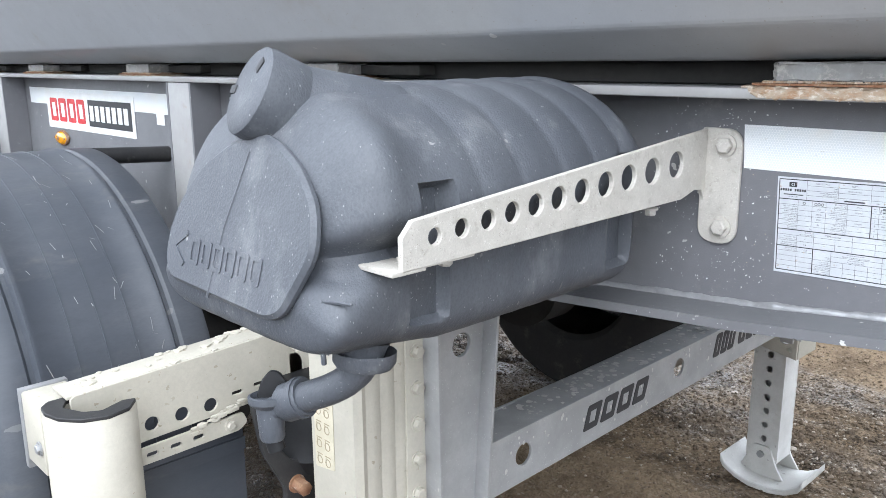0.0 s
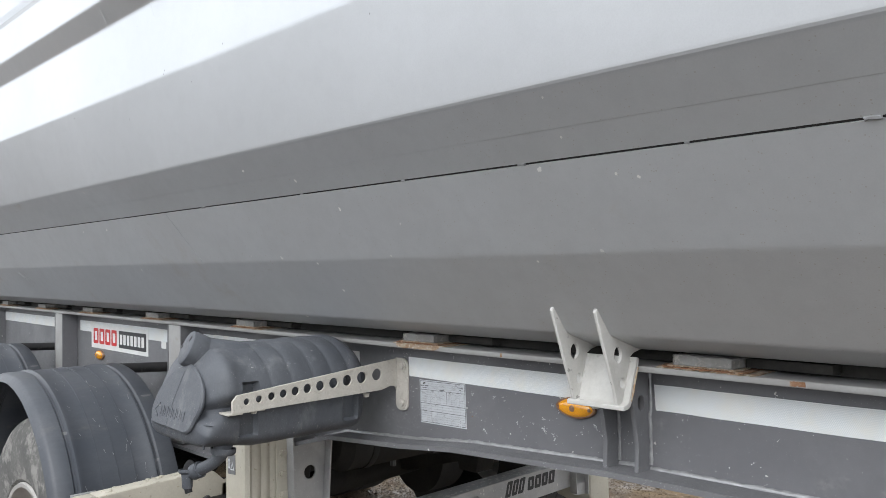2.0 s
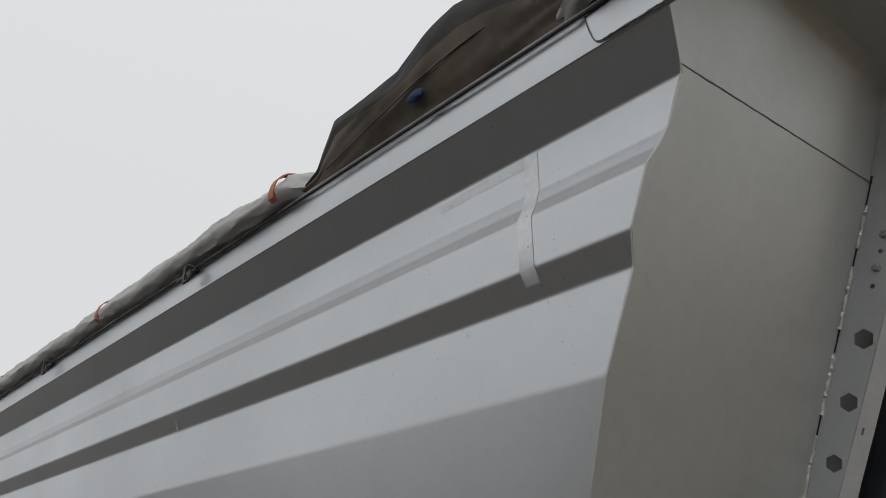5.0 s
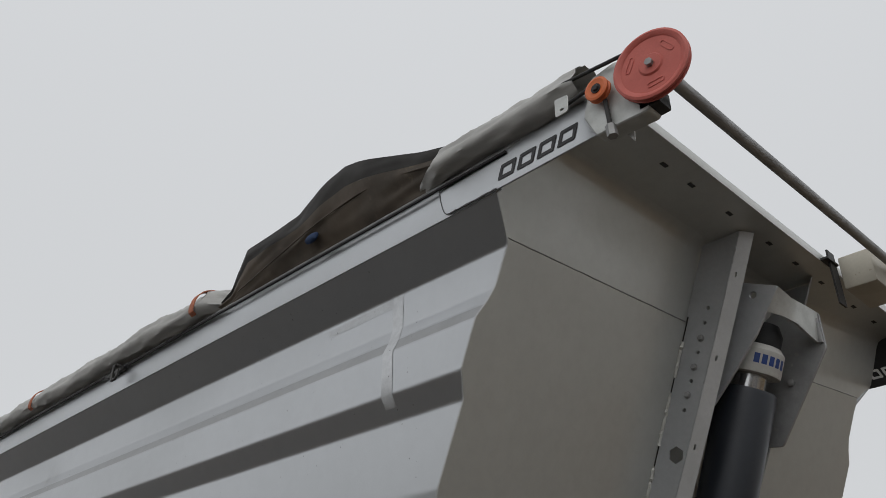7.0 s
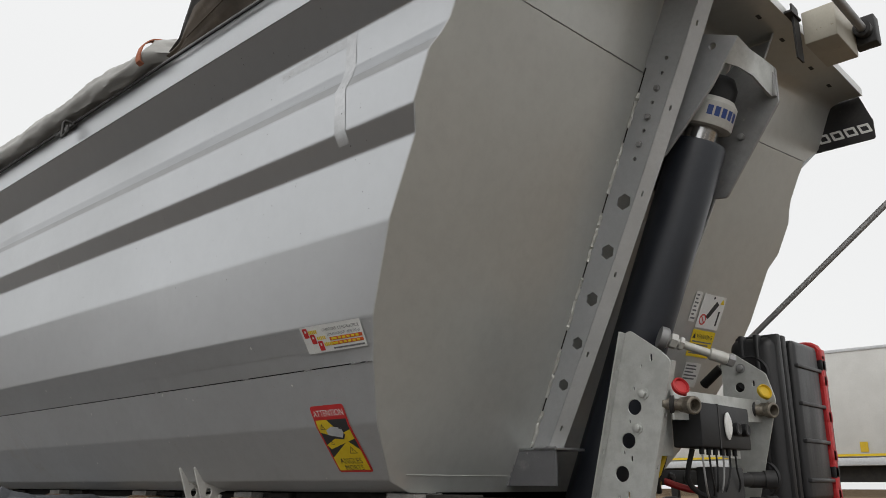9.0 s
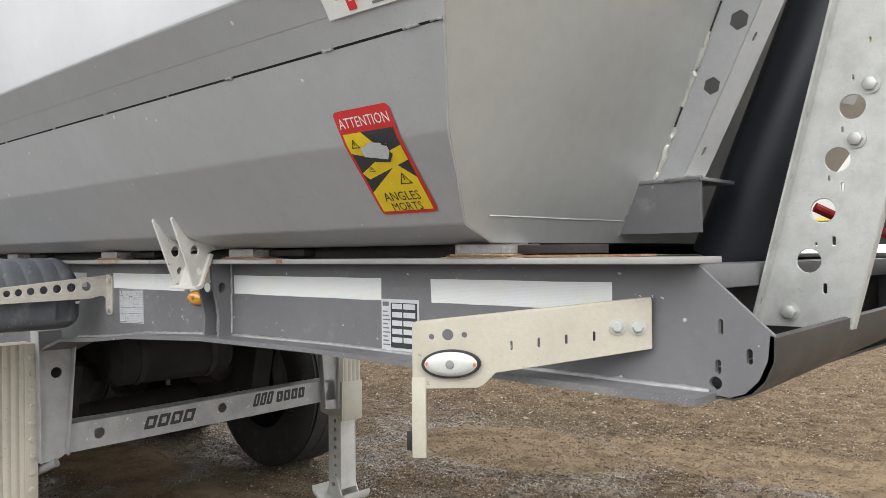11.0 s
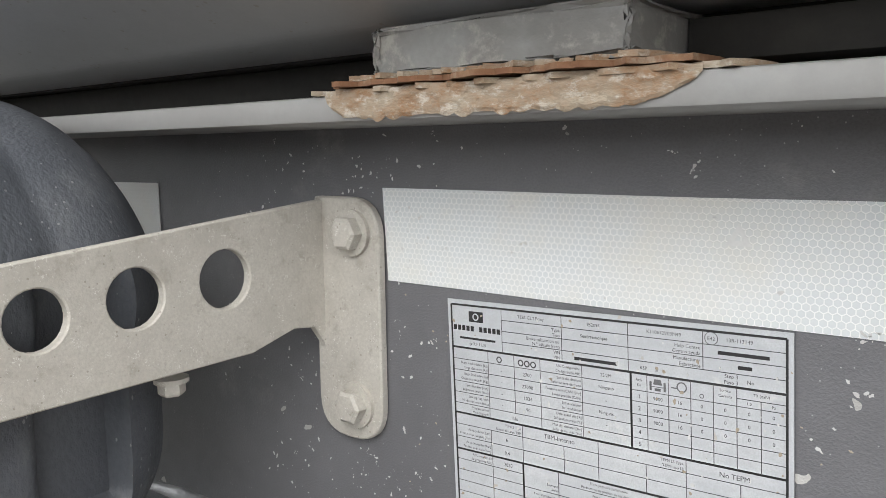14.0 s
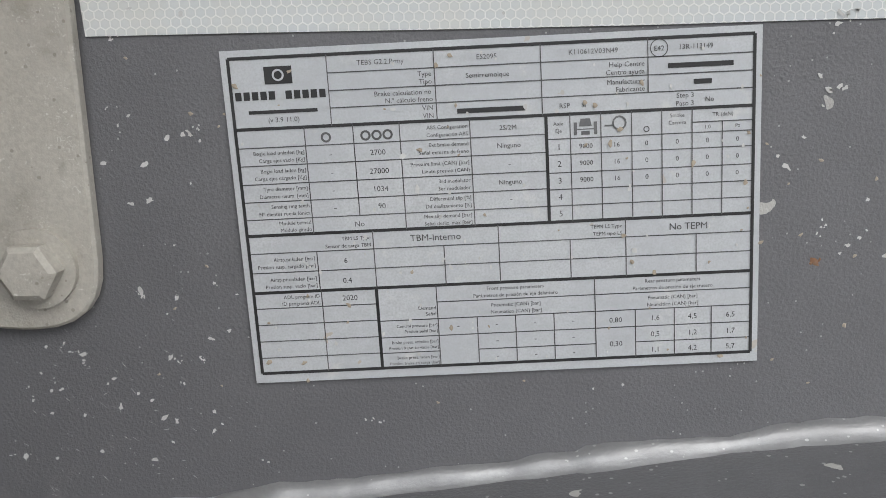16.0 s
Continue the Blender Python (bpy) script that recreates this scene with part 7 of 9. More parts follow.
    write(bm, [("Bogie load unladen [kg]", 0.138, 0.292), ("Carga ejes vacio [Kg]", 0.138, 0.314), ("Bogie load laden [kg]", 0.138, 0.345), ("Carga ejes cargado [Kg]", 0.138, 0.367),
               ("Tyre diameter [mm]", 0.138, 0.399), ("Di\u00e1metro neum. [mm]", 0.138, 0.421), ("Sensing ring teeth", 0.138, 0.452), ("N\u00ba dientes rueda f\u00f3nica", 0.138, 0.474),
               ("Module turned", 0.138, 0.503), ("M\u00f3dulo girado", 0.138, 0.524), ("ABS Configuration", 0.450, 0.240), ("Configuraci\u00f3n ABS", 0.450, 0.262),
               ("Ext brake demand", 0.450, 0.291), ("Se\u00f1al externa de freno", 0.450, 0.313), ("Pressure limit (CAN) [bar]", 0.450, 0.346), ("Limite presi\u00f3n (CAN)", 0.450, 0.368),
               ("3rd modulator", 0.450, 0.399), ("3er modulador", 0.450, 0.421), ("Differential slip [%]", 0.450, 0.451), ("Dif deslizamiento [%]", 0.450, 0.473),
               ("Max slip demand [bar]", 0.450, 0.503), ("Se\u00f1al desliz. m\u00e1x [bar]", 0.450, 0.525)], S, "RIGHT")
    write(bm, [("TBM LS Type", 0.250, 0.558), ("Sensor de carga TBM", 0.250, 0.580), ("Airsp.pr.laden [bar]", 0.139, 0.614), ("Presion susp. cargado [bar]", 0.139, 0.636),
               ("Airsp.pr.unladen [bar]", 0.139, 0.676), ("Presion susp. vacio [bar]", 0.139, 0.698), ("ADL program ID", 0.141, 0.732), ("ID programa ADL", 0.141, 0.753),
               ("TEPM LS Type", 0.738, 0.558), ("TEPM tipo LS", 0.738, 0.580), ("Demand", 0.368, 0.786), ("Se\u00f1al", 0.368, 0.805)], S, "RIGHT")
    write(bm, [("Control pressure [bar]", 0.369, 0.841), ("Presion se\u00f1al [bar]", 0.369, 0.859), ("Brake press. unladen [bar]", 0.369, 0.893), ("Presi\u00f3n freno en vacio [bar]", 0.369, 0.911),
               ("Brake press. laden [bar]", 0.369, 0.943), ("Presi\u00f3n freno en carga [bar]", 0.369, 0.961)], S * 0.85, "RIGHT")
    write(bm, [("Front pressure parameters", 0.526, 0.733), ("Par\u00e1metros de presi\u00f3n de eje delantero", 0.526, 0.755), ("Pneumatic (CAN) [bar]", 0.526, 0.786), ("Neum\u00e1tico (CAN) [bar]", 0.526, 0.808),
               ("Rear pressure parameters", 0.835, 0.733), ("Par\u00e1metros de presi\u00f3n de eje trasero", 0.835, 0.755), ("Pneumatic (CAN) [bar]", 0.835, 0.786), ("Neum\u00e1tico (CAN) [bar]", 0.835, 0.808),
               ("Axle", 0.621, 0.247), ("Eje", 0.621, 0.268), ("Stroke", 0.845, 0.239), ("Carrera", 0.845, 0.260), ("TR (daN)", 0.931, 0.241), ("1.0", 0.902, 0.276), ("Pz", 0.959, 0.276)], S, "CENTER")
    tagged(part("lettering", bm, "plateink", p, "small black table lettering"), kind="stuff")
    bm = bmesh.new()
    write(bm, [("2700", 0.277, 0.304), ("27000", 0.277, 0.359), ("1034", 0.277, 0.412), ("90", 0.277, 0.464), ("No", 0.231, 0.515), ("6", 0.198, 0.625), ("0.4", 0.198, 0.687), ("2020", 0.200, 0.742)], L * 0.92, "CENTER")
    write(bm, [("TBM-Interno", 0.376, 0.566), ("No TEPM", 0.866, 0.568)], L * 1.15, "CENTER")
    write(bm, [("1,6", 0.800, 0.850), ("4,5", 0.874, 0.850), ("6,5", 0.949, 0.850), ("0,5", 0.800, 0.902), ("1,2", 0.874, 0.902), ("1,7", 0.949, 0.902), ("1,1", 0.800, 0.952), ("4,2", 0.874, 0.952),
               ("5,7", 0.949, 0.952), ("0,80", 0.722, 0.852), ("0,30", 0.722, 0.928)], L * 0.92, "CENTER")
    for i in range(5):
        b = 0.315 + 0.0495 * i
        words(str(i + 1), 0.621 * W, -b * H - L / 2, L, up, bm, "CENTER")
        for a in (0.672, 0.730, 0.787, 0.845, 0.902, 0.959):
            if i < 3:
                words("9000" if a < 0.7 else ("16" if a < 0.74 else "0"), a * W, -b * H - Mi / 2, Mi, up, bm, "CENTER")
    for a, b in ((0.187, 0.306), (0.187, 0.360), (0.187, 0.413), (0.187, 0.466), (0.526, 0.360), (0.526, 0.464), (0.410, 0.850), (0.486, 0.850), (0.562, 0.850), (0.638, 0.850), (0.486, 0.902), (0.562, 0.902), (0.638, 0.902), (0.486, 0.952), (0.562, 0.952), (0.638, 0.952)):
        bar(a * W - 0.0004, a * W + 0.0004, -b * H - 0.0001, -b * H + 0.0001, up, bm)
    # axle pictures
    for a in (0.181, 0.256, 0.277, 0.298):
        plate(circle(a * W, -0.254 * H, 0.0017, 20), [circle(a * W, -0.254 * H, 0.0010, 20)], 0.0, up, 0, bm)
    plate(circle(0.787 * W, -0.275 * H, 0.0010, 16), [circle(0.787 * W, -0.275 * H, 0.0007, 16)], 0.0, up, 0, bm)
    tagged(part("figure", bm, "plateink", p, "black table figures"), kind="stuff")
    bm = bmesh.new()
    bar(0.650 * W, 0.656 * W, -0.283 * H, -0.246 * H, up, bm)
    bar(0.688 * W, 0.694 * W, -0.283 * H, -0.246 * H, up, bm)
    plate([(0.660 * W, -0.258 * H), (0.684 * W, -0.258 * H), (0.681 * W, -0.236 * H), (0.663 * W, -0.236 * H)], (), 0.0, up, 0, bm)
    bar(0.656 * W, 0.688 * W, -0.268 * H, -0.265 * H, up, bm)
    bar(0.664 * W, 0.680 * W, -0.283 * H, -0.272 * H, up, bm)
    plate(circle(0.736 * W, -0.253 * H, 0.0024, 12), [circle(0.736 * W, -0.253 * H, 0.0018, 12)], 0.0, up, 0, bm)
    bar(0.708 * W, 0.726 * W, -0.262 * H, -0.257 * H, up, bm)
    tagged(part("pictogram", bm, "greyink", p), kind="stuff")
    # maker's marks, serial and telephone numbers as plain bars
    bm = bmesh.new()
    bar(0.076 * W, 0.128 * W, -0.094 * H, -0.044 * H, up, bm)
    for i in range(11):
        u = (0.018 + i * 0.0158) * W
        if i != 5:
            bar(u, u + 0.0118 * W, -0.138 * H, -0.114 * H, up, bm)
    bar(0.040 * W, 0.170 * W, -0.178 * H, -0.168 * H, up, bm)
    bar(0.432 * W, 0.560 * W, -0.204 * H, -0.190 * H, up, bm)
    bar(0.828 * W, 0.950 * W, -0.104 * H, -0.090 * H, up, bm)
    bar(0.876 * W, 0.910 * W, -0.152 * H, -0.138 * H, up, bm)
    tagged(part("print_bar", bm, "ink", p, "plain printed bars"), kind="stuff")
    part("mark_emblem", plate(circle(0.102 * W, -0.069 * H, 0.0019, 20), [circle(0.102 * W, -0.069 * H, 0.0013, 20)], 0.0002, m @ Matrix.Translation((0, 0, 0.0008))), "label", p)
    # dried flecks of mud on the film
    bm = bmesh.new()
    rnd = random.Random(12)
    for i in range(60):
        a, b = rnd.uniform(0.02, 0.99), rnd.uniform(0.03, 1.0)
        r = rnd.uniform(0.0002, 0.0007) * (2 if rnd.random() < 0.12 else 1)
        pts = [(a * W + r * rnd.uniform(0.5, 1.3) * math.cos(q), -b * H + r * rnd.uniform(0.6, 1.8) * math.sin(q)) for q in [2 * math.pi * k / 8 for k in range(8)]]
        plate(pts, (), 0.0002, m @ Matrix.Translation((0, 0, 0.0007)), 0, bm)
    tagged(part("mud_fleck", bm, "fleck", p, "pale dried mud flecks"), kind="stuff")


brake_plate()


# ---------- mud splashes on the beam ----------
def splashes():
    rnd = random.Random(77)
    bm = bmesh.new()
    spots = []
    for i in range(260):
        spots.append((rnd.gauss(-0.03, 0.05), rnd.uniform(1.02, 1.245), rnd.uniform(0.0003, 0.0011)))
    for i in range(420):
        x = rnd.uniform(-0.1, 1.0) if i < 260 else rnd.uniform(0.0, 2.1)
        spots.append((x, rnd.uniform(1.035, 1.25), rnd.uniform(0.0003, 0.0011) * (2.4 if rnd.random() < 0.14 else 1)))
    for i in range(60):
        spots.append((rnd.uniform(-2.6, -0.3), rnd.uniform(1.0, 1.25), rnd.uniform(0.001, 0.004)))
    # broader smears of dried spray, each a ragged streak
    for i in range(26):
        x, z = rnd.uniform(0.24, 0.72), rnd.uniform(1.05, 1.245)
        lean, run = rnd.uniform(-1.3, -0.5), rnd.uniform(0.002, 0.009)
        for k in range(rnd.randint(2, 5)):
            q = rnd.uniform(-1, 1) * run
            spots.append((x + q * math.cos(lean) + rnd.gauss(0, 0.0008), z + q * math.sin(lean) + rnd.gauss(0, 0.0008), rnd.uniform(0.0011, 0.0026)))
    flecks = []
    for x, z, r in spots:
        if r < 0.0010:
            flecks.append((x, z, r))
            continue
        # a larger splash breaks up into a cluster of crumbs
        lean = rnd.uniform(0, 3.1)
        for k in range(rnd.randint(4, 9)):
            q = rnd.gauss(0, 1.1) * r
            w = rnd.gauss(0, 0.45) * r
            flecks.append((x + q * math.cos(lean) - w * math.sin(lean), z + q * math.sin(lean) + w * math.cos(lean), r * rnd.uniform(0.12, 0.38)))
    for x, z, r in flecks:
        on_plate = 0.044 < x < 0.226 and 1.045 < z < 1.17
        if on_plate and r > 0.0006 or -0.052 < x < 0.004 and 1.07 < z < 1.216:
            continue
        e = rnd.uniform(0.7, 2.2)
        t = rnd.uniform(0, 3)
        pts = []
        for k in range(11):
            q = 2 * math.pi * k / 11
            u, v = r * rnd.uniform(0.35, 1.3) * math.cos(q), r * e * rnd.uniform(0.5, 1.2) * math.sin(q)
            pts.append((x + u * math.cos(t) - v * math.sin(t), z + u * math.sin(t) + v * math.cos(t)))
        on_tape = 1.167 < z < 1.222
        lift = -0.0026 if on_plate else -0.0014 if on_tape else -0.0004
        face = [bm.verts.new((px, lift, pz)) for px, pz in pts]
        bm.faces.new(face)
    # fine pale scuffs where something has rubbed along the beam
    for i in range(80):
        x, z = rnd.gauss(0.005, 0.028), rnd.gauss(1.042, 0.014)
        run, w, lean = rnd.uniform(0.0008, 0.0035), rnd.uniform(0.00003, 0.00009), rnd.gauss(-0.5, 0.45)
        c, s = math.cos(lean), math.sin(lean)
        if z < low_z(x) + 0.012 or x > 0.042:
            continue
        bm.faces.new([bm.verts.new((x + u * c - v * s, -0.0005, z + u * s + v * c)) for u, v in ((-run / 2, 0), (0, -w), (run / 2, 0), (0, w))])
    solid("mud_splashes", bm, "fleck", "pale dried mud splashes on the grey beam", "mud", (0, 0, 1.1), kind="stuff")


splashes()


def mud_crumbs():
    """Tan crumbs of mud stuck to the data plate and the beam round it, and one rust spot."""
    rnd = random.Random(31)

    def crumb(bm, x, z, r, y):
        k = 8
        lean = rnd.uniform(0, 3)
        ring = []
        for i in range(k):
            q = 2 * math.pi * i / k
            u, v = r * rnd.uniform(0.5, 1.2) * math.cos(q), 1.5 * r * rnd.uniform(0.5, 1.2) * math.sin(q)
            ring.append(bm.verts.new((x + u * math.cos(lean) - v * math.sin(lean), y, z + u * math.sin(lean) + v * math.cos(lean))))
        tip = bm.verts.new((x, y - 0.35 * r, z))
        for i in range(k):
            bm.faces.new((ring[i], ring[(i + 1) % k], tip))

    bm = bmesh.new()
    for i in range(70):
        x, z = rnd.uniform(0.012, 0.30), rnd.uniform(1.04, 1.166)
        on_plate = 0.044 < x < 0.222 and 1.048 < z < 1.170
        crumb(bm, x, z, rnd.uniform(0.0003, 0.0009), -0.0022 if on_plate else -0.0003)
    solid("mud_crumbs", bm, "mudtan", "tan crumbs of dried mud on the plate and the beam", "mud", (0.1, 0, 1.1), kind="stuff")
    bm = bmesh.new()
    for dx, dz, r in ((0, 0, 0.0013), (0.0016, 0.0006, 0.0007), (-0.0012, -0.0005, 0.0006)):
        crumb(bm, 0.241 + dx, 1.089 + dz, r, -0.0003)
    solid("rust_spot", bm, "rust", "small rust spot on the grey beam", "rust", (0.241, 0, 1.089), kind="stuff")


mud_crumbs()


# ---------- stickers on the body ----------
def fold_pose(line):
    """Maps a flat sticker, u along x and v up from the top of the line, on to the folded side."""
    segs = [(Vector(a), Vector(b)) for a, b in zip(line, line[1:])]

    def put(bm, x0, s0, lift):
        for v in bm.verts:
            s = s0 - v.co.y
            for a, b in segs:
                L = (b - a).length
                if s <= L or (a, b) == segs[-1]:
                    break
                s -= L
            d = (b - a).normalized()
            n = Vector((d.y, -d.x))
            n = n if n.x < 0 else -n
            q = a + d * s + n * (lift + v.co.z)
            v.co = (x0 + v.co.x, q.x - splay(x0 + v.co.x, q.y), q.y)
        bmesh.ops.remove_doubles(bm, verts=bm.verts, dist=1e-6)
        return bm
    return put


def cut_at(bm, level):
    bmesh.ops.bisect_plane(bm, geom=bm.verts[:] + bm.edges[:] + bm.faces[:], plane_co=(0, level, 0), plane_no=(0, 1, 0))
    return bm


I4 = Matrix.Identity(4)


def blind_spot_sticker():
    W, H = 0.154, 0.229
    put = fold_pose([(-0.348, 1.637), (-0.267, 1.483), (-0.148, 1.328)])
    top = math.hypot(0.081, 0.154) - 0.0667
    s = thing("blind_spot_sticker", "red, yellow and black warning sticker on the side panel", "warning sticker", (1.65, -0.24, 1.45))

    def lay(name, bm, mat, lift, label=""):
        cut_at(bm, -0.0667)
        return part(name, put(bm, 1.578, top, lift), mat, s, label)

    lay("red_border", plate(rounded([(0, 0), (W, 0), (W, -H), (0, -H)], 0.012), (), 0.0), "redink", 0.0012, "red sticker film")
    lay("black_field", plate([(0.008, -0.045), (W - 0.008, -0.045), (W - 0.008, -H + 0.008), (0.008, -H + 0.008)], (), 0.0), "ink", 0.0018)
    bm = plate([(0.008, -0.045), (0.058, -0.045), (0.100, -0.085), (0.060, -0.100), (0.008, -0.085)], (), 0.0)
    plate([(0.055, -0.110), (0.100, -0.092), (W - 0.008, -0.080), (W - 0.008, -0.112), (0.02, -0.145), (0.008, -0.130)], (), 0.0, None, 0, bm)
    lay("yellow_field", bm, "yellowink", 0.0023)
    lay("yellow_panel", plate([(0.008, -H + 0.008), (W - 0.008, -H + 0.008), (W - 0.008, -0.150), (0.110, -0.118), (0.008, -0.175)], (), 0.0), "yellowink", 0.0024)
    bm = plate([(0.040, -0.095), (0.098, -0.106), (0.112, -0.090), (0.112, -0.072), (0.070, -0.066), (0.040, -0.078)], (), 0.0)
    lay("lorry_picture", bm, "label", 0.0030, "small grey lorry picture")
    bm = plate([(0.062, -0.108), (0.100, -0.112), (0.116, -0.096), (0.112, -0.090), (0.098, -0.106), (0.062, -0.1)], (), 0.0)
    plate([(0.100, -0.075), (0.112, -0.078), (0.112, -0.072), (0.102, -0.068)], (), 0.0, None, 0, bm)
    lay("lorry_wheels", bm, "ink", 0.0034)
    for u, v, r in ((0.030, -0.066, 0.012), (0.040, -0.122, 0.009), (0.112, -0.150, 0.017)):
        o = [(u - r, v - r * 0.7), (u + r, v - r * 0.7), (u, v + r * 0.8)]
        q = [(u - r * 0.75, v - r * 0.57), (u + r * 0.75, v - r * 0.57), (u, v + r * 0.56)]
        bm = plate(o, [q], 0.0)
        plate([(u - r * 0.08, v - r * 0.2), (u + r * 0.08, v - r * 0.2), (u + r * 0.08, v + r * 0.3), (u - r * 0.08, v + r * 0.3)], (), 0.0, None, 0, bm)
        lay("warning_triangle", bm, "ink", 0.0032)
    lay("heading", words("ATTENTION", W / 2, -0.034, 0.021, I4, None, "CENTER", 0.86), "white", 0.0020, "white heading")
    bm = words("ANGLES", W / 2 + 0.004, -0.197, 0.021, I4, None, "CENTER", 0.95)
    words("MORTS", W / 2 + 0.004, -0.220, 0.019, I4, bm, "CENTER", 0.98)
    lay("caption", bm, "ink", 0.0032, "black caption")


blind_spot_sticker()


def company_sticker():
    W, H = 0.252, 0.0765
    put = fold_pose([(-0.400, 1.750), (-0.355, 1.644)])
    s = thing("company_sticker", "white company sticker with red bars on the side panel", "sticker", (1.79, -0.39, 1.72))

    def lay(name, bm, mat, lift, label=""):
        for v in bm.verts:
            v.co.x *= 0.972
        for k in range(1, 16):
            bmesh.ops.bisect_plane(bm, geom=bm.verts[:] + bm.edges[:] + bm.faces[:], plane_co=(0.016 * k, 0, 0), plane_no=(1, 0, 0))
        for k in range(1, 4):
            cut_at(bm, -0.02 * k)
        return part(name, put(bm, 1.676, -0.001, lift), mat, s, label)

    lay("film", plate([(0, 0), (W, 0), (W, -H), (0, -H)], (), 0.0), "white", 0.0030)
    bm = bmesh.new()
    for i, (u, v) in enumerate(((0.010, -0.031), (0.034, -0.050), (0.058, -0.071))):
        plate(rounded([(u, v), (u + 0.021, v), (u + 0.021, v + 0.027), (u, v + 0.027)], 0.003), [[(u + 0.007, v + 0.014), (u + 0.014, v + 0.014), (u + 0.014, v + 0.021), (u + 0.007, v + 0.021)]], 0.0, None, 0, bm)
    lay("red_mark", bm, "redink", 0.0040, "plain red blocks")
    bm = bmesh.new()
    for u, v in ((0.033, -0.022), (0.061, -0.041), (0.083, -0.060)):
        for k in range(5):
            bar(u + k * 0.0075, u + k * 0.0075 + 0.0055, v, v + 0.010, I4, bm)
    tagged(lay("yellow_mark", bm, "yellowink", 0.0040, "plain yellow blocks"), kind="stuff")
    bm = words("CARROSSIER  CONSTRUCTEUR", 0.168, -0.019, 0.0085, I4, None, "CENTER", 0.92)
    words("SEMI REMORQUE - REMORQUE", 0.176, -0.033, 0.0078, I4, bm, "CENTER", 0.92)
    lay("lettering", bm, "greyink", 0.0040, "dark capitals")
    bm = bmesh.new()
    bar(0.112, 0.246, -0.047, -0.0375, I4, bm)
    bar(0.112, 0.246, -0.060, -0.0505, I4, bm)
    tagged(lay("red_bar", bm, "orangeink", 0.0040), kind="stuff")
    bm = bmesh.new()
    for v in (-0.0455, -0.0585):
        for a, b in ((0.120, 0.142), (0.148, 0.160), (0.166, 0.178), (0.184, 0.196), (0.202, 0.214), (0.220, 0.232)):
            bar(a, b, v, v + 0.0065, I4, bm)
    tagged(lay("pale_bar", bm, "yellowink", 0.0046), kind="stuff")
    bm = bmesh.new()
    bar(0.116, 0.245, -0.071, -0.0665, I4, bm)
    lay("grey_bar", bm, "greyink", 0.0040)


company_sticker()


def repair_tape():
    line = [(y - 0.003, z) for y, z in reversed(PROFILE_UP[5:11])]
    put = fold_pose(line)
    t = thing("repair_tape", "strip of clear repair tape across the folded side", "adhesive tape", (1.93, -0.47, 2.4))
    seg = [(Vector(b) - Vector(a)).length for a, b in zip(line, line[1:])]
    bm = plate([(0.0, 0.0), (0.046, 0.0), (0.046, -sum(seg[:4]) - 0.040), (0.0, -sum(seg[:4]) - 0.040)], (), 0.0)
    acc = 0
    for L in seg[:4]:
        acc += L
        cut_at(bm, -acc)
    part("strip", put(bm, 1.888, 0.0, -0.0010), "tape_clear", t)
    bm = plate([(0.05, -0.016), (0.36, 0.0), (0.36, -0.034), (0.05, -0.040)], (), 0.0)
    part("side_strip", put(bm, 1.525, 0.0, -0.0012), "body_film", t)


repair_tape()


def specks():
    """Tiny dark flecks on the light side faces."""
    put = fold_pose([(y - 0.003, z) for y, z in reversed(PROFILE_UP[3:12])])
    rnd = random.Random(15)
    bm = bmesh.new()
    for i in range(130):
        u = rnd.gauss(1.45, 0.45) if i < 90 else rnd.uniform(-3, 2)
        u = min(u, 2.0)
        v = -rnd.uniform(0.03, 0.85)
        r = rnd.uniform(0.0008, 0.0022)
        plate([(u - r, v), (u, v - r * rnd.uniform(1, 2.4)), (u + r, v), (u, v + r)], (), 0.0, None, 0, bm)
    put(bm, 0.0, 0.0, 0.0012)
    solid("dark_specks", bm, "greyink", "tiny dark specks on the silver side panels", "dirt", (1.4, -0.45, 2.2), kind="stuff")
    bm = bmesh.new()
    put2 = fold_pose([(y - 0.003, z) for y, z in reversed(PROFILE_UP[3:12])])
    for i in range(9):
        u, v = rnd.uniform(-0.9, 0.1), -rnd.uniform(0.12, 0.60)
        for k in range(3):
            w, h = rnd.uniform(0.002, 0.006), rnd.uniform(0.02, 0.10)
            plate(rounded([(u, v), (u + w, v), (u + w * 0.8, v - h), (u + w * 0.2, v - h)], 0.004), (), 0.0, None, 0, bm)
            u += rnd.uniform(0.01, 0.03)
    put2(bm, 0.0, 0.0, 0.0010)
    solid("pale_streaks", bm, "streak", "faint brownish dribble streaks on the side panels", "dirt", (0, -0.45, 2.2), kind="stuff")


specks()


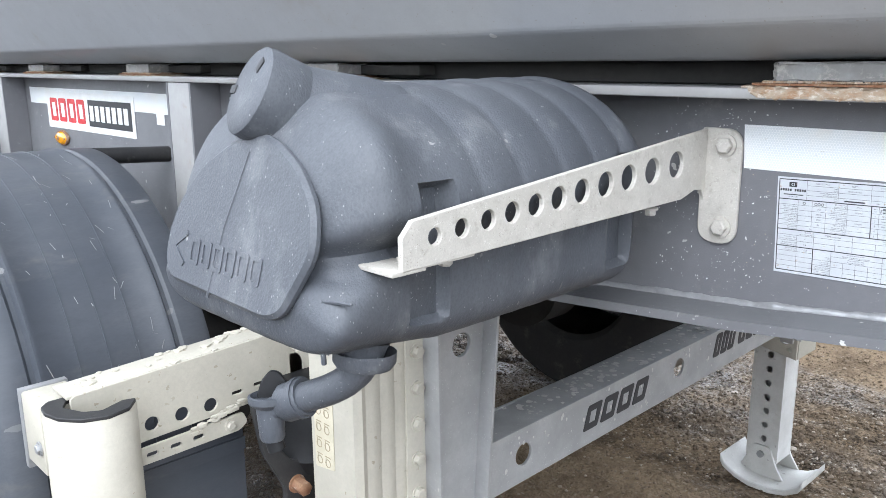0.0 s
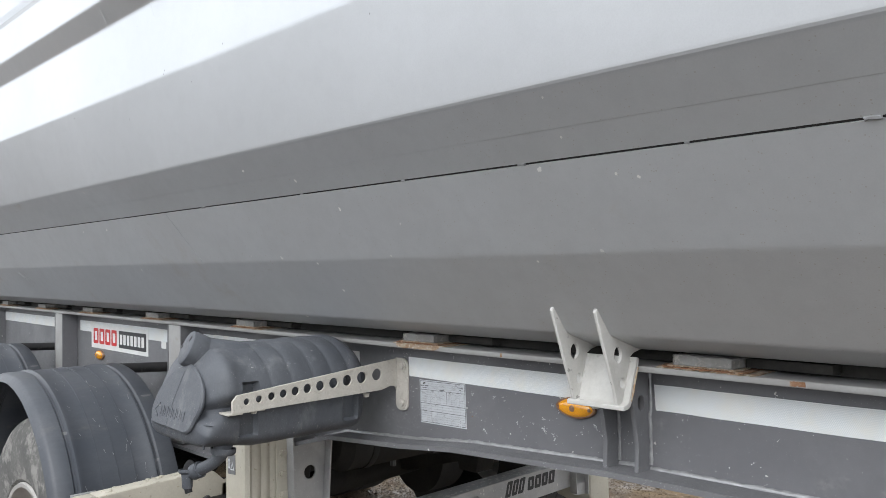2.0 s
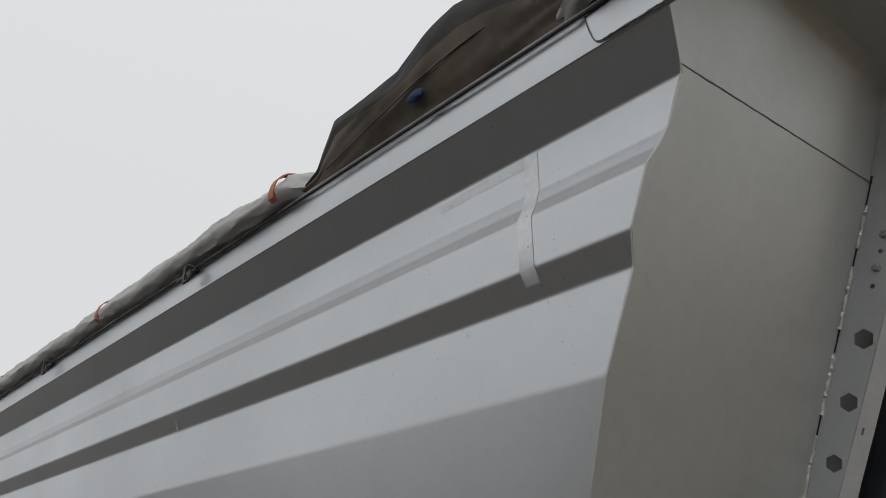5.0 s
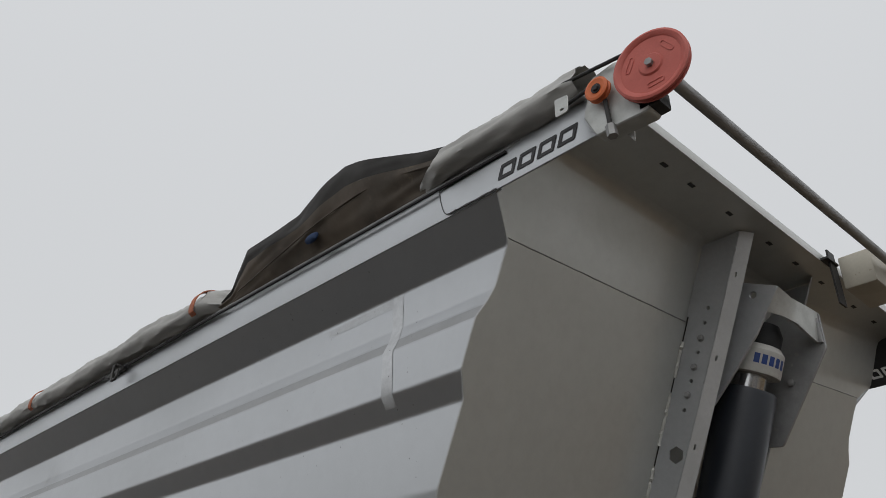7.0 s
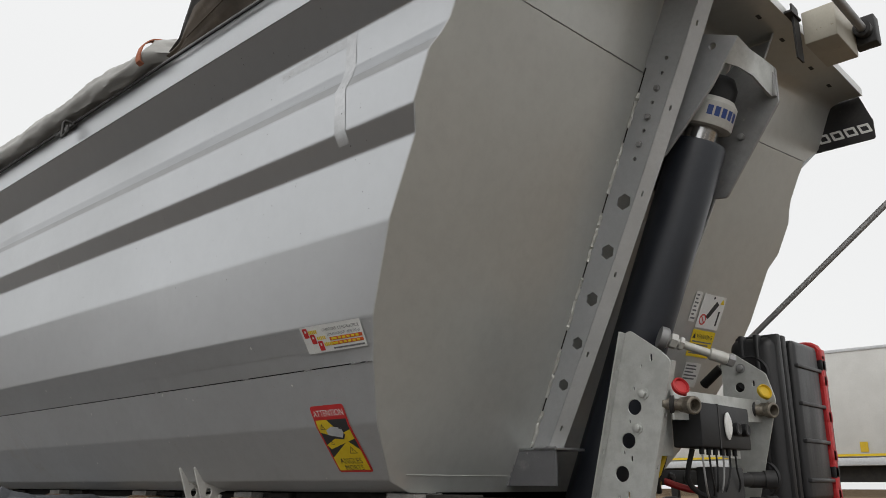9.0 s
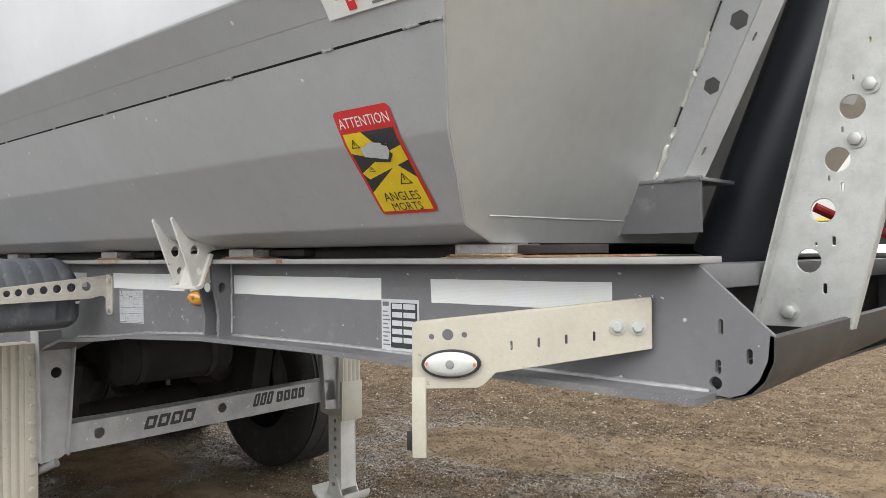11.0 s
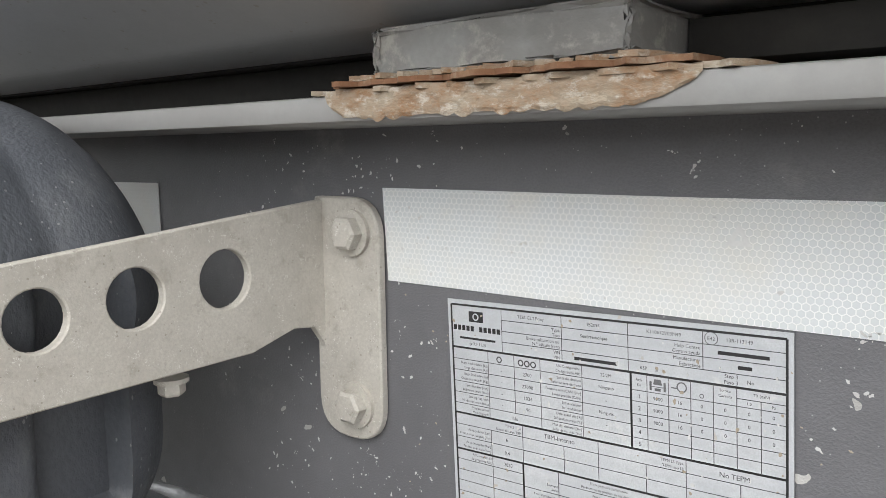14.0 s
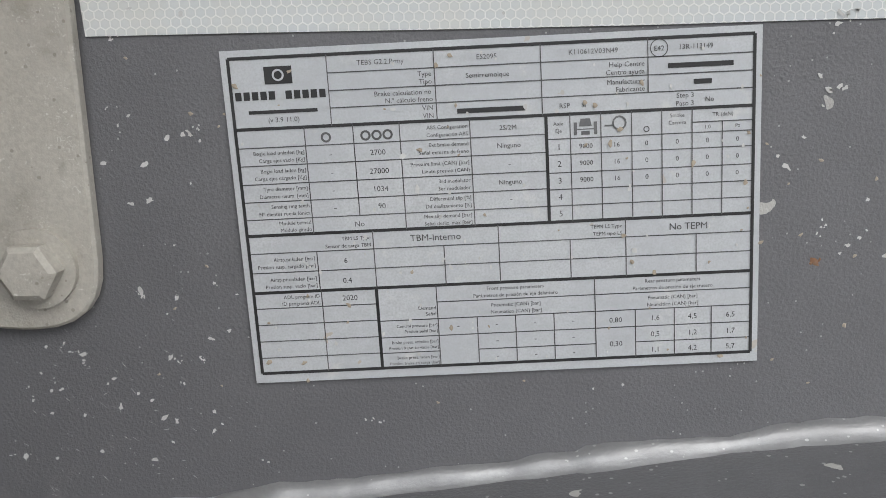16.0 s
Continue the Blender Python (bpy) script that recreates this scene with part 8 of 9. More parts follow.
def hazard_labels():
    """Pictogram labels on the far half of the front wall."""
    d = Vector((0.45, 0, 1)).normalized()
    for y, z, w, h, kind, su, sv in ((1.150, 1.945, 0.055, 0.125, "w", 0.7, 1.0), (1.203, 1.928, 0.180, 0.160, "p", 0.82, 0.88), (1.202, 1.818, 0.190, 0.120, "y", 0.77, 0.93),
                                     (1.222, 1.702, 0.150, 0.120, "s", 0.66, 0.85)):
        m = axes((wall_x(y, z) + 0.010, y, z), (0.16, 1, 0), d) @ Matrix.Diagonal((su, sv, 1, 1))
        if kind == "y":
            t = thing("warning_label", "yellow printed warning label on the front wall", "label", (front_x(z), y, z), "front wall labels")
            part("film", plate(rounded([(0, 0), (w, 0), (w, h), (0, h)], 0.006), (), 0.001, m), "yellowink", t)
            m2 = m @ Matrix.Translation((0, 0, 0.0012))
            part("heading", words("WARNING", w / 2 + 0.012, h - 0.036, 0.020, m2, None, "CENTER"), "ink", t)
            bm = plate([(0.008, h - 0.038), (0.034, h - 0.038), (0.021, h - 0.014)], (), 0.0, m2)
            part("triangle", bm, "ink", t)
            bm = bmesh.new()
            for i in range(5):
                bar(0.014, w - 0.014 - 0.02 * (i % 2), h - 0.055 - i * 0.013, h - 0.049 - i * 0.013, m2, bm)
            tagged(part("print_bar", bm, "greyink", t), kind="stuff")
        else:
            t = thing("pictogram_label", "white label with small black and red pictograms", "label", (front_x(z), y, z), "front wall labels")
            part("film", plate(rounded([(0, 0), (w, 0), (w, h), (0, h)], 0.006), (), 0.001, m), "white", t)
            m2 = m @ Matrix.Translation((0, 0, 0.0012))
            if kind == "p":
                part("tipper_picture", plate([(0.055, 0.055), (0.080, 0.045), (0.135, 0.120), (0.110, 0.135)], (), 0.0, m2), "ink", t)
                part("ban_ring", plate(circle(0.040, 0.040, 0.026, 24), [circle(0.040, 0.040, 0.020, 24)], 0.0, m2), "redink", t)
                part("ban_bar", plate([(0.022, 0.054), (0.026, 0.058), (0.058, 0.026), (0.054, 0.022)], (), 0.0, m2 @ Matrix.Translation((0, 0, 0.0003))), "redink", t)
                part("triangle", plate([(0.140, 0.125), (0.172, 0.125), (0.156, 0.150)], (), 0.0, m2), "yellowink", t)
                part("post_picture", plate([(0.145, 0.02), (0.158, 0.02), (0.158, 0.09), (0.145, 0.09)], (), 0.0, m2), "ink", t)
                part("dot", plate(circle(0.085, 0.148, 0.007, 16), (), 0.0, m2), "ink", t)
            else:
                bm = bmesh.new()
                rnd = random.Random(int(y * 100))
                for i in range(5 if kind == "s" else 7):
                    v = h - 0.018 - i * 0.016
                    bar(0.008, w * rnd.uniform(0.5, 0.9), v, v + 0.007, m2, bm)
                tagged(part("print_bar", bm, "greyink", t), kind="stuff")


hazard_labels()


# ---------- air and electric connections at the front ----------
def coupling_panel():
    t = thing("coupling_panel", "galvanised coupling bracket with air and electric connectors", "coupling panel", (2.35, 0.7, 1.13))
    y0 = 0.36
    o = rounded([(2.114, 1.125), (2.290, 1.125), (2.428, 1.668), (2.395, 1.70), (2.300, 1.770), (2.280, 1.766)], [0.004, 0.004, 0.02, 0.004, 0.006, 0.01])
    hs = [circle(2.298, 1.541, 0.024, 20), circle(2.271, 1.444, 0.024, 20), circle(2.243, 1.349, 0.024, 20), circle(2.216, 1.253, 0.024, 20),
          slot(2.364, 1.683, 0.010, 0.024), slot(2.279, 1.392, 0.008, 0.018), slot(2.245, 1.20, 0.010, 0.022), slot(2.33, 1.66, 0.006, 0.012), slot(2.30, 1.345, 0.008, 0.01),
          slot(2.262, 1.29, 0.009, 0.02), slot(2.282, 1.29, 0.008, 0.012), slot(2.23, 1.285, 0.006, 0.010), slot(2.255, 1.41, 0.006, 0.012), slot(2.280, 1.50, 0.006, 0.012), slot(2.30, 1.595, 0.006, 0.012)]
    hs = hs[:8] + hs[9:10] + hs[11:]
    pl = part("side_bracket", plate(o, hs, 0.006, at_y(y0), 0.001), "galv", t, "tall galvanised plate with round holes")
    for x, z in ((2.330, 1.578), (2.304, 1.480), (2.180, 1.154)):
        part("bolt", hexbolt((x, y0 - 0.004, z), (0, -1, 0), 0.013, 0.012, None, 0.018), "galv", pl)
    # folded edges
    d = Vector((0.166, 0, 0.641)).normalized()
    m = axes((2.114, y0, 1.125), (0.166, 0, 0.641), (0, -1, 0))
    part("edge_fold", plate([(0, 0), (0.662, 0), (0.662, 0.034), (0.0, 0.034)], [slot(q, 0.018, 0.016, 0.008) for q in (0.05, 0.17, 0.30, 0.42, 0.55)], 0.005, m, 0.001), "galv", t, "folded bracket edge")
    m = axes((2.290, y0, 1.125), (0.138, 0, 0.543), (0, 1, 0))
    part("edge_fold", plate([(0, 0), (0.56, 0), (0.56, 0.024), (0, 0.024)], [slot(q, 0.012, 0.016, 0.008) for q in (0.1, 0.25, 0.4)], 0.005, m, 0.001), "galv", t)
    # far bracket
    o = rounded([(2.28, 1.20), (2.36, 1.20), (2.45, 1.52), (2.47, 1.60), (2.445, 1.69), (2.33, 1.775), (2.29, 1.74)], 0.01)
    fb = part("far_bracket", plate(o, [circle(2.35, 1.65, 0.018, 18), slot(2.40, 1.66, 0.010, 0.022)], 0.006, at_y(1.0), 0.001), "galv", t)
    part("bolt", hexbolt((2.36, 0.996, 1.715), (0, -1, 0), 0.013, 0.012, None, 0.017), "galvdark", fb)
    # cross plate and connector bar
    part("cross_plate", plate([(0.37, 1.50), (1.10, 1.53), (1.10, 1.60), (0.37, 1.585)], [slot(0.45, 1.54, 0.012, 0.02), slot(1.06, 1.565, 0.012, 0.02)], 0.006, at_x(2.415), 0.001), "galv", t)
    part("hanging_plate", plate([(0.68, 1.40), (0.80, 1.40), (0.80, 1.55), (0.68, 1.55)], [circle(0.76, 1.44, 0.012)], 0.006, at_x(2.412), 0.001), "galv", t)
    part("small_plate", box(2.35, 2.356, 0.37, 0.47, 1.40, 1.54, 0.002), "galv", t)
    # air line couplings with caps
    for y, z, mat, tag in ((0.395, 1.540, "red", "red cap"), (0.965, 1.563, "yellow", "yellow cap")):
        c = part("air_coupling", join(rod((2.385, y - 0.028, z + 0.006), (2.45, y, z), 0.017, 20, None, 0.003), lathe([(0.016, -0.03), (0.022, -0.03), (0.024, 0.0), (0.026, 0.0), (0.026, 0.022), (0.022, 0.026), (0.018, 0.026), (0.017, -0.01), (0, -0.01)], (2.455, y, z), (0.9, -0.4, -0.12), 24)), "oldmetal", t, "tarnished air line coupling head")
        part("collar", lathe([(0.017, 0), (0.027, 0.002), (0.027, 0.012), (0.017, 0.014)], (2.405, y - 0.020, z + 0.003), (1, 0.35, -0.05), 20), "blacksteel", c)
        cc = Vector((2.455, y - 0.055 if mat == "red" else y - 0.03, z + (0.044 if mat == "red" else 0.055)))
        part("dust_cap", join(lathe([(0, 0), (0.023, 0), (0.026, 0.004), (0.026, 0.014), (0.022, 0.017), (0.019, 0.009), (0, 0.009)], cc, (0.8, -0.45, 0.35), 24),
                              box(-0.006, 0.006, -0.045, 0.0, -0.004, 0.004, 0.002, None, Matrix.Translation(cc + Vector((0.0, 0.035, -0.018))) @ Matrix.Rotation(radians(-35), 4, "X"))), mat, c, tag)
    # connector box, white cap and leads
    b = part("connector_box", box(2.36, 2.455, 0.46, 0.80, 1.425, 1.555, 0.006), "black", t, "black connector box")
    part("box_divider", box(2.3595, 2.4565, 0.575, 0.582, 1.424, 1.556), "blacksteel", b)
    part("white_flap", lathe([(0, 0), (0.020, 0), (0.021, 0.004), (0.014, 0.010), (0, 0.011)], (2.458, 0.628, 1.492), (1, 0, 0), 20), "white", b, "white socket flap")
    me = b.children[-1].data
    me.transform(Matrix.Translation((0, 0, 1.492 - base_of(b).z)) @ Matrix.Diagonal((1, 1, 2.0, 1)) @ Matrix.Translation((0, 0, -(1.492 - base_of(b).z))))
    for y in (0.68, 0.715):
        part("socket", lathe([(0, 0), (0.020, 0), (0.020, 0.02), (0.015, 0.022), (0, 0.018)], (2.452, y + 0.03 * (y > 0.7), 1.485), (1, 0, 0), 20), "black", b)
    rnd = random.Random(6)
    for i in range(6):
        y = 0.50 + i * 0.045
        part("lead", tube(bend([(2.43, y, 1.43), (2.43, y + 0.005, 1.37), (2.42, y + rnd.uniform(-0.02, 0.05), 1.30), (2.36, 0.68, 1.26)], 6), 0.0032, 8), "black" if i % 3 else "galvdark", t)
        part("lead_sleeve", rod((2.43, y, 1.435), (2.43, y, 1.405), 0.0075, 10), "black", t)
    part("air_hose", tube(bend([(2.14, 0.62, 1.37), (2.20, 0.66, 1.335), (2.28, 0.70, 1.305), (2.36, 0.72, 1.300)], 8), 0.011, 10), "hose_red", t, "red hose")
    part("air_hose", tube(bend([(2.345, 0.46, 1.46), (2.33, 0.455, 1.40), (2.305, 0.46, 1.35), (2.28, 0.50, 1.31)], 8), 0.009, 10), "yellow", t, "yellow hose")
    part("air_hose", tube(bend([(2.335, 0.47, 1.46), (2.325, 0.465, 1.40), (2.295, 0.47, 1.33), (2.27, 0.52, 1.30)], 8), 0.010, 10), "black", t, "black hose")
    part("air_hose", tube(bend([(2.40, 0.50, 1.42), (2.37, 0.52, 1.33), (2.39, 0.60, 1.28), (2.42, 0.68, 1.27)], 8), 0.008, 10), "black", t)
    # valve block under it
    vb = part("valve_block", box(2.355, 2.42, 0.60, 0.80, 1.225, 1.372, 0.006), "blacksteel", t, "dark valve block")
    for z in (1.335, 1.255):
        part("port", lathe([(0, 0), (0.026, 0), (0.026, 0.05), (0.030, 0.05), (0.030, 0.085), (0.022, 0.088), (0.017, 0.08), (0, 0.08)], (2.39, 0.90, z), (0.8, 0.6, 0), 20), "blacksteel", vb)
        part("port_pipe", rod((2.36, 0.80, z), (2.40, 0.91, z), 0.022, 16), "blacksteel", vb)
    part("drain_screw", rod((2.39, 0.70, 1.18), (2.39, 0.70, 1.23), 0.014, 8), "galvdark", vb)
    cb = part("carrier_bar", box(2.19, 2.215, 0.60, 1.02, 1.318, 1.366, 0.003), "blacksteel", t, "dirty dark carrier bar")
    for y in (0.70, 0.80):
        part("bolt", hexbolt((2.217, y, 1.342), (1, 0, 0), 0.013, 0.010, None, 0.017), "darkmetal", cb)
    part("mounting_arm", plate([(2.26, 1.13), (2.33, 1.13), (2.40, 1.22), (2.34, 1.24)], (), 0.01, at_y(0.90)), "blacksteel", t)
    # hydraulic feed valve to the cylinder
    pa, pb = Vector((2.285, 0.602, 1.781)), Vector((2.43, 0.74, 1.712))
    d = (pb - pa).normalized()
    run = (pb - pa).length
    f = part("feed_pipe", tube([pa, pa + d * 0.03, pb], 0.0135, 20), "palesteel", t, "pale hydraulic pipe with unions", 60)
    part("port_collar", lathe([(0, -0.02), (0.036, -0.02), (0.036, 0.004), (0.030, 0.010), (0.018, 0.010)], pa, d, 28), "galvdark", f)
    for s0, s1, r in ((0.016, 0.040, 0.026), (0.046, 0.062, 0.023)):
        part("union_nut", rod(pa + d * s0, pa + d * s1, r, 6, None, 0.003), "palesteel", f)
    crimp = [(0.0135, run - 0.064)] + [(0.019 + 0.0022 * (k % 2), run - 0.060 + 0.008 * k) for k in range(8)] + [(0.0135, run)]
    part("crimped_sleeve", lathe(crimp, pa, d, 24), "palesteel", f, "ribbed crimp sleeve")
    part("end_union", rod(pb - d * 0.002, pb + d * 0.022, 0.021, 6, None, 0.003), "galvdark", f)


coupling_panel()


def tool_box():
    t = thing("tool_box", "black ribbed plastic tool box with a red lid seal", "tool box", (2.3, 1.25, 1.22))
    y0, y1, x0, x1, z0, z1 = 1.06, 1.425, 2.29, 2.46, 1.235, 1.835
    sh = part("case", box(x0, x1, y0, y1, z0, z1, 0.040, None, None, 5), "casing", t, "black moulded case", 40)
    for y in (1.098, 1.145):
        part("rib", box(x0 + 0.02, x1 + 0.010, y - 0.014, y + 0.014, z0 + 0.02, z1 + 0.006, 0.008), "casing", sh)
    for x in (2.345, 2.40):
        part("rib", box(x - 0.010, x + 0.010, y0 - 0.010, y0 + 0.05, z0 + 0.02, z1 + 0.006, 0.006), "casing", sh)
    part("front_bulge", box(x1 - 0.03, x1 + 0.026, 1.180, 1.418, z0 + 0.03, z1 - 0.006, 0.020, None, None, 4), "casing", sh)
    for z in (1.335, 1.470, 1.600, 1.735):
        part("band", box(x1 + 0.006, x1 + 0.033, 1.185, 1.422, z - 0.007, z + 0.007, 0.003), "casing", sh)
    for z in (1.34, 1.70):
        part("round_boss", lathe([(0, 0), (0.060, 0), (0.066, 0.004), (0.060, 0.012), (0.052, 0.007), (0, 0.007)], (x0 + 0.08, y0 - 0.008, z), (0.2, -1, 0), 32), "casing", sh)

    def ring(grow, yy, thick, r):
        o = [(x0 - grow, z0 - grow), (x1 + 0.016 + grow, z0 - grow), (x1 + 0.016 + grow, z1 + grow), (x0 - grow, z1 + grow)]
        return plate(rounded(o, r), (), thick, at_y(yy), 0.006)

    part("lid_seal", ring(0.014, y1 + 0.018, 0.034, 0.055), "red", t, "red rounded lid seal", 40)
    part("lid", ring(0.006, y1 + 0.050, 0.030, 0.050), "casing", t, "black lid", 40)
    for z, mat in ((1.285, "red"), (1.365, "black"), (1.425, "red"), (1.565, "red"), (1.700, "red"), (1.760, "black"), (1.800, "red")):
        part("latch", box(x1 + 0.012, x1 + 0.036, y1 + 0.000, y1 + 0.046, z - 0.022, z + 0.022, 0.005), mat, t, mat + " latch")


tool_box()

# slim rod with a dark grip beside the box
r = thing("crank_rod", "slim grey crank rod with a black grip", "rod", (2.15, 1.30, 1.7))
part("rod", tube([(2.083, 1.30, 1.716), (2.464, 1.30, 2.014), (2.95, 1.44, 2.46)], 0.011, 12), "galvdark", r)
part("grip", rod((2.068, 1.30, 1.704), (2.150, 1.30, 1.768), 0.019, 14, None, 0.004), "black", r)


# ---------- tarpaulin, straps, hooks ----------
def tarpaulin():
    t = thing("tarpaulin", "weathered grey tarpaulin rolled along the top rim, partly hanging open", "tarpaulin", (0, -0.55, 2.82))
    x0, x1 = -6.3, 2.72
    n, k = 560, 40
    bm = bmesh.new()
    rows = []

    for i in range(n + 1):
        x = x0 + (x1 - x0) * i / n
        sag = 0.012 * noise.noise((x * 2.3, 0, 0))
        size = 0.068 + 0.010 * noise.noise((x * 1.6, 4, 0)) + 0.008 * noise.noise((x * 4.7, 1, 2))
        for xs in (0.885, -0.72, -2.42, -4.1):
            size *= 1 - 0.05 * math.exp(-((x - xs) / 0.05) ** 2)
        gap = min(1, max(0, (x - 0.92) / 0.15)) * min(1, max(0, (2.22 - x) / 0.25))
        size *= 1 - 0.35 * gap
        ring = []
        for j in range(k):
            a = 2 * math.pi * j / k
            w, h = size * 0.80, size * 0.86
            # pulled tight: a flat front that leans back, tucked in below
            q = (abs(math.cos(a)) ** 3 + abs(math.sin(a)) ** 3) ** (-1 / 3)
            up = q * math.sin(a)
            y = -0.545 + 0.10 * gap + w * q * math.cos(a) + 0.030 * up + (0.016 * (up + 0.45) if up < -0.45 and math.cos(a) < 0 else 0) * -2
            z = RIM1 + 0.012 + h + h * up + sag * 0.5
            cr = 0.008 * noise.noise((x * 6 + a * 1.5, 3 * math.cos(a), 3 * math.sin(a))) + 0.013 * abs(noise.noise((x * 9 + up * 5, 3 * math.cos(a), 2.0))) + 0.007 * abs(noise.noise((x * 26 + up * 12, 4 * math.cos(a), 5.0)))
            y += cr * math.cos(a)
            z += cr * math.sin(a)
            ring.append(bm.verts.new((x + 0.012 * noise.noise((x * 4, math.cos(a) * 2, 9)), y, z)))
        rows.append(ring)
    for p, q in zip(rows, rows[1:]):
        for j in range(k):
            bm.faces.new((p[j], p[(j + 1) % k], q[(j + 1) % k], q[j]))
    bm.faces.new(rows[0][::-1])
    lean_out(part("rolled_sheet", bm, "tarp", t, "creased grey tarpaulin roll", 70))
    # the open flap: a thin sheet that stands out from the roll and shows its brown underside
    crest = [(0.90, 2.835), (1.08, 2.870), (1.14, 2.915), (1.23, 2.972), (1.55, 2.980), (1.73, 3.032), (1.81, 3.045), (1.88, 3.030), (1.97, 3.002), (2.13, 2.950), (2.30, 2.905), (2.45, 2.86)]

    def crest_z(x):
        for (xa, za), (xb, zb) in zip(crest, crest[1:]):
            if x <= xb:
                return za + (zb - za) * (x - xa) / (xb - xa)
        return crest[-1][1]

    nx, ny = 90, 16
    for lo, hi, mat, name, lab in ((0.0, 0.66, "tarpin", "open_flap", "brown tarpaulin underside"), (0.66, 1.0, "tarpdark", "flap_border", "dark border of the open tarpaulin")):
        bm = bmesh.new()
        rows = []
        for i in range(nx + 1):
            x = 0.90 + 1.55 * i / nx
            hh = crest_z(x) - RIM1 - 0.012
            out = min(0.080, 0.42 * hh)
            row = []
            for j in range(ny + 1):
                v = lo + (hi - lo) * j / ny
                y = -0.545 - out * math.sin(v * 1.75) + (0.014 * noise.noise((x * 3.1 + v * 2, v * 2, 1)) + 0.006 * noise.noise((x * 9 - v * 4, v * 5, 1))) * (1 - v * 0.6)
                row.append(bm.verts.new((x, y, RIM1 + 0.012 + hh * v + (0.002 if lo else 0))))
            rows.append(row)
        for p, q in zip(rows, rows[1:]):
            for j in range(ny):
                bm.faces.new((p[j], q[j], q[j + 1], p[j + 1]))
        bmesh.ops.recalc_face_normals(bm, faces=bm.faces)
        bmesh.ops.solidify(bm, geom=bm.faces[:], thickness=0.002)
        lean_out(part(name, bm, mat, t, lab, 70))
    cord = [(1.15, -0.575, RIM1 + 0.028), (1.45, -0.598, RIM1 + 0.060), (1.70, -0.605, RIM1 + 0.095), (1.95, -0.602, RIM1 + 0.105), (2.2, -0.59, RIM1 + 0.06)]
    lean_out(part("hem_cord", tube(bend(cord, 8), 0.0030, 6), "tarpin", t))
    bm = bmesh.new()
    bmesh.ops.create_icosphere(bm, subdivisions=2, radius=0.022, matrix=Matrix.Translation((1.615, -0.592, 2.868)) @ Matrix.Diagonal((1.6, 0.5, 0.8, 1)))
    for v in bm.verts:
        v.co += Vector((0.004, 0.002, 0.004)) * noise.noise(v.co * 60)
    lean_out(part("blue_knot", bm, "bluecloth", t, "small dark blue knot of cloth"))
    lean_out(part("edge_cable", tube([(-6.2, RIMY - 0.012, RIM1 - 0.012), (2.38, RIMY - 0.012, RIM1 - 0.012), (2.45, RIMY - 0.012, RIM1 - 0.012)], 0.0045, 8), "blacksteel", t, "steel cable along the rim"))
    eye = plate(rounded([(2.672, 2.752), (2.708, 2.752), (2.712, 2.800), (2.672, 2.806)], 0.006), [slot(2.692, 2.766, 0.014, 0.008)], 0.004, at_y(-0.628), 0.0008)
    part("end_tab", eye, "galv", t, "bent metal end tab")
    base = thing("tarpaulin_strap", "faded orange rubber strap over the tarpaulin", "strap", (0.885, -0.6, RIM1), "tarpaulin straps")
    pts = [(-0.545 + dy, RIM1 + dz) for dy, dz in ((-0.050, 0.012), (-0.068, 0.020), (-0.0725, 0.032), (-0.0720, 0.052), (-0.068, 0.074), (-0.060, 0.092), (-0.046, 0.108), (-0.030, 0.119), (-0.008, 0.126), (0.014, 0.129), (0.036, 0.128))]
    bm = bmesh.new()
    r0 = [[bm.verts.new((0.885 + dx + 0.03 * (j / 10 - 0.5), y, z)) for j, (y, z) in enumerate(pts)] for dx in (-0.016, 0.016)]
    for j in range(10):
        bm.faces.new((r0[0][j], r0[0][j + 1], r0[1][j + 1], r0[1][j]))
    bmesh.ops.recalc_face_normals(bm, faces=bm.faces)
    bmesh.ops.solidify(bm, geom=bm.faces[:], thickness=0.004)
    part("band", bm, "strap", base)
    for x in (-0.72, -2.42, -4.1):
        copy_thing(base, Matrix.Translation((x, -0.6 - splay(x, 2.75), RIM1)))
    base.location.y -= splay(0.885, 2.75)
    h = thing("rim_hook", "bent steel hook on the top rim", "hook", (0.20, -0.56, RIM1 - 0.05), "rim hooks")
    part("hook", tube([(0.225, -0.566, 2.806), (0.208, -0.590, 2.812), (0.199, -0.596, 2.804), (0.198, -0.596, 2.748), (0.206, -0.596, 2.738), (0.240, -0.596, 2.737), (0.248, -0.596, 2.745), (0.248, -0.594, 2.778)], 0.0065, 10), "beamdark", h)
    part("hook_base", box(0.06, 0.235, -0.572, -0.554, 2.790, 2.806, 0.002), "beamdark", h)
    for x in (-1.50, -3.2, -4.9):
        copy_thing(h, Matrix.Translation((x, -0.56 - splay(x, 2.75), RIM1 - 0.05)))
    h.location.y -= splay(0.20, 2.75)


tarpaulin()


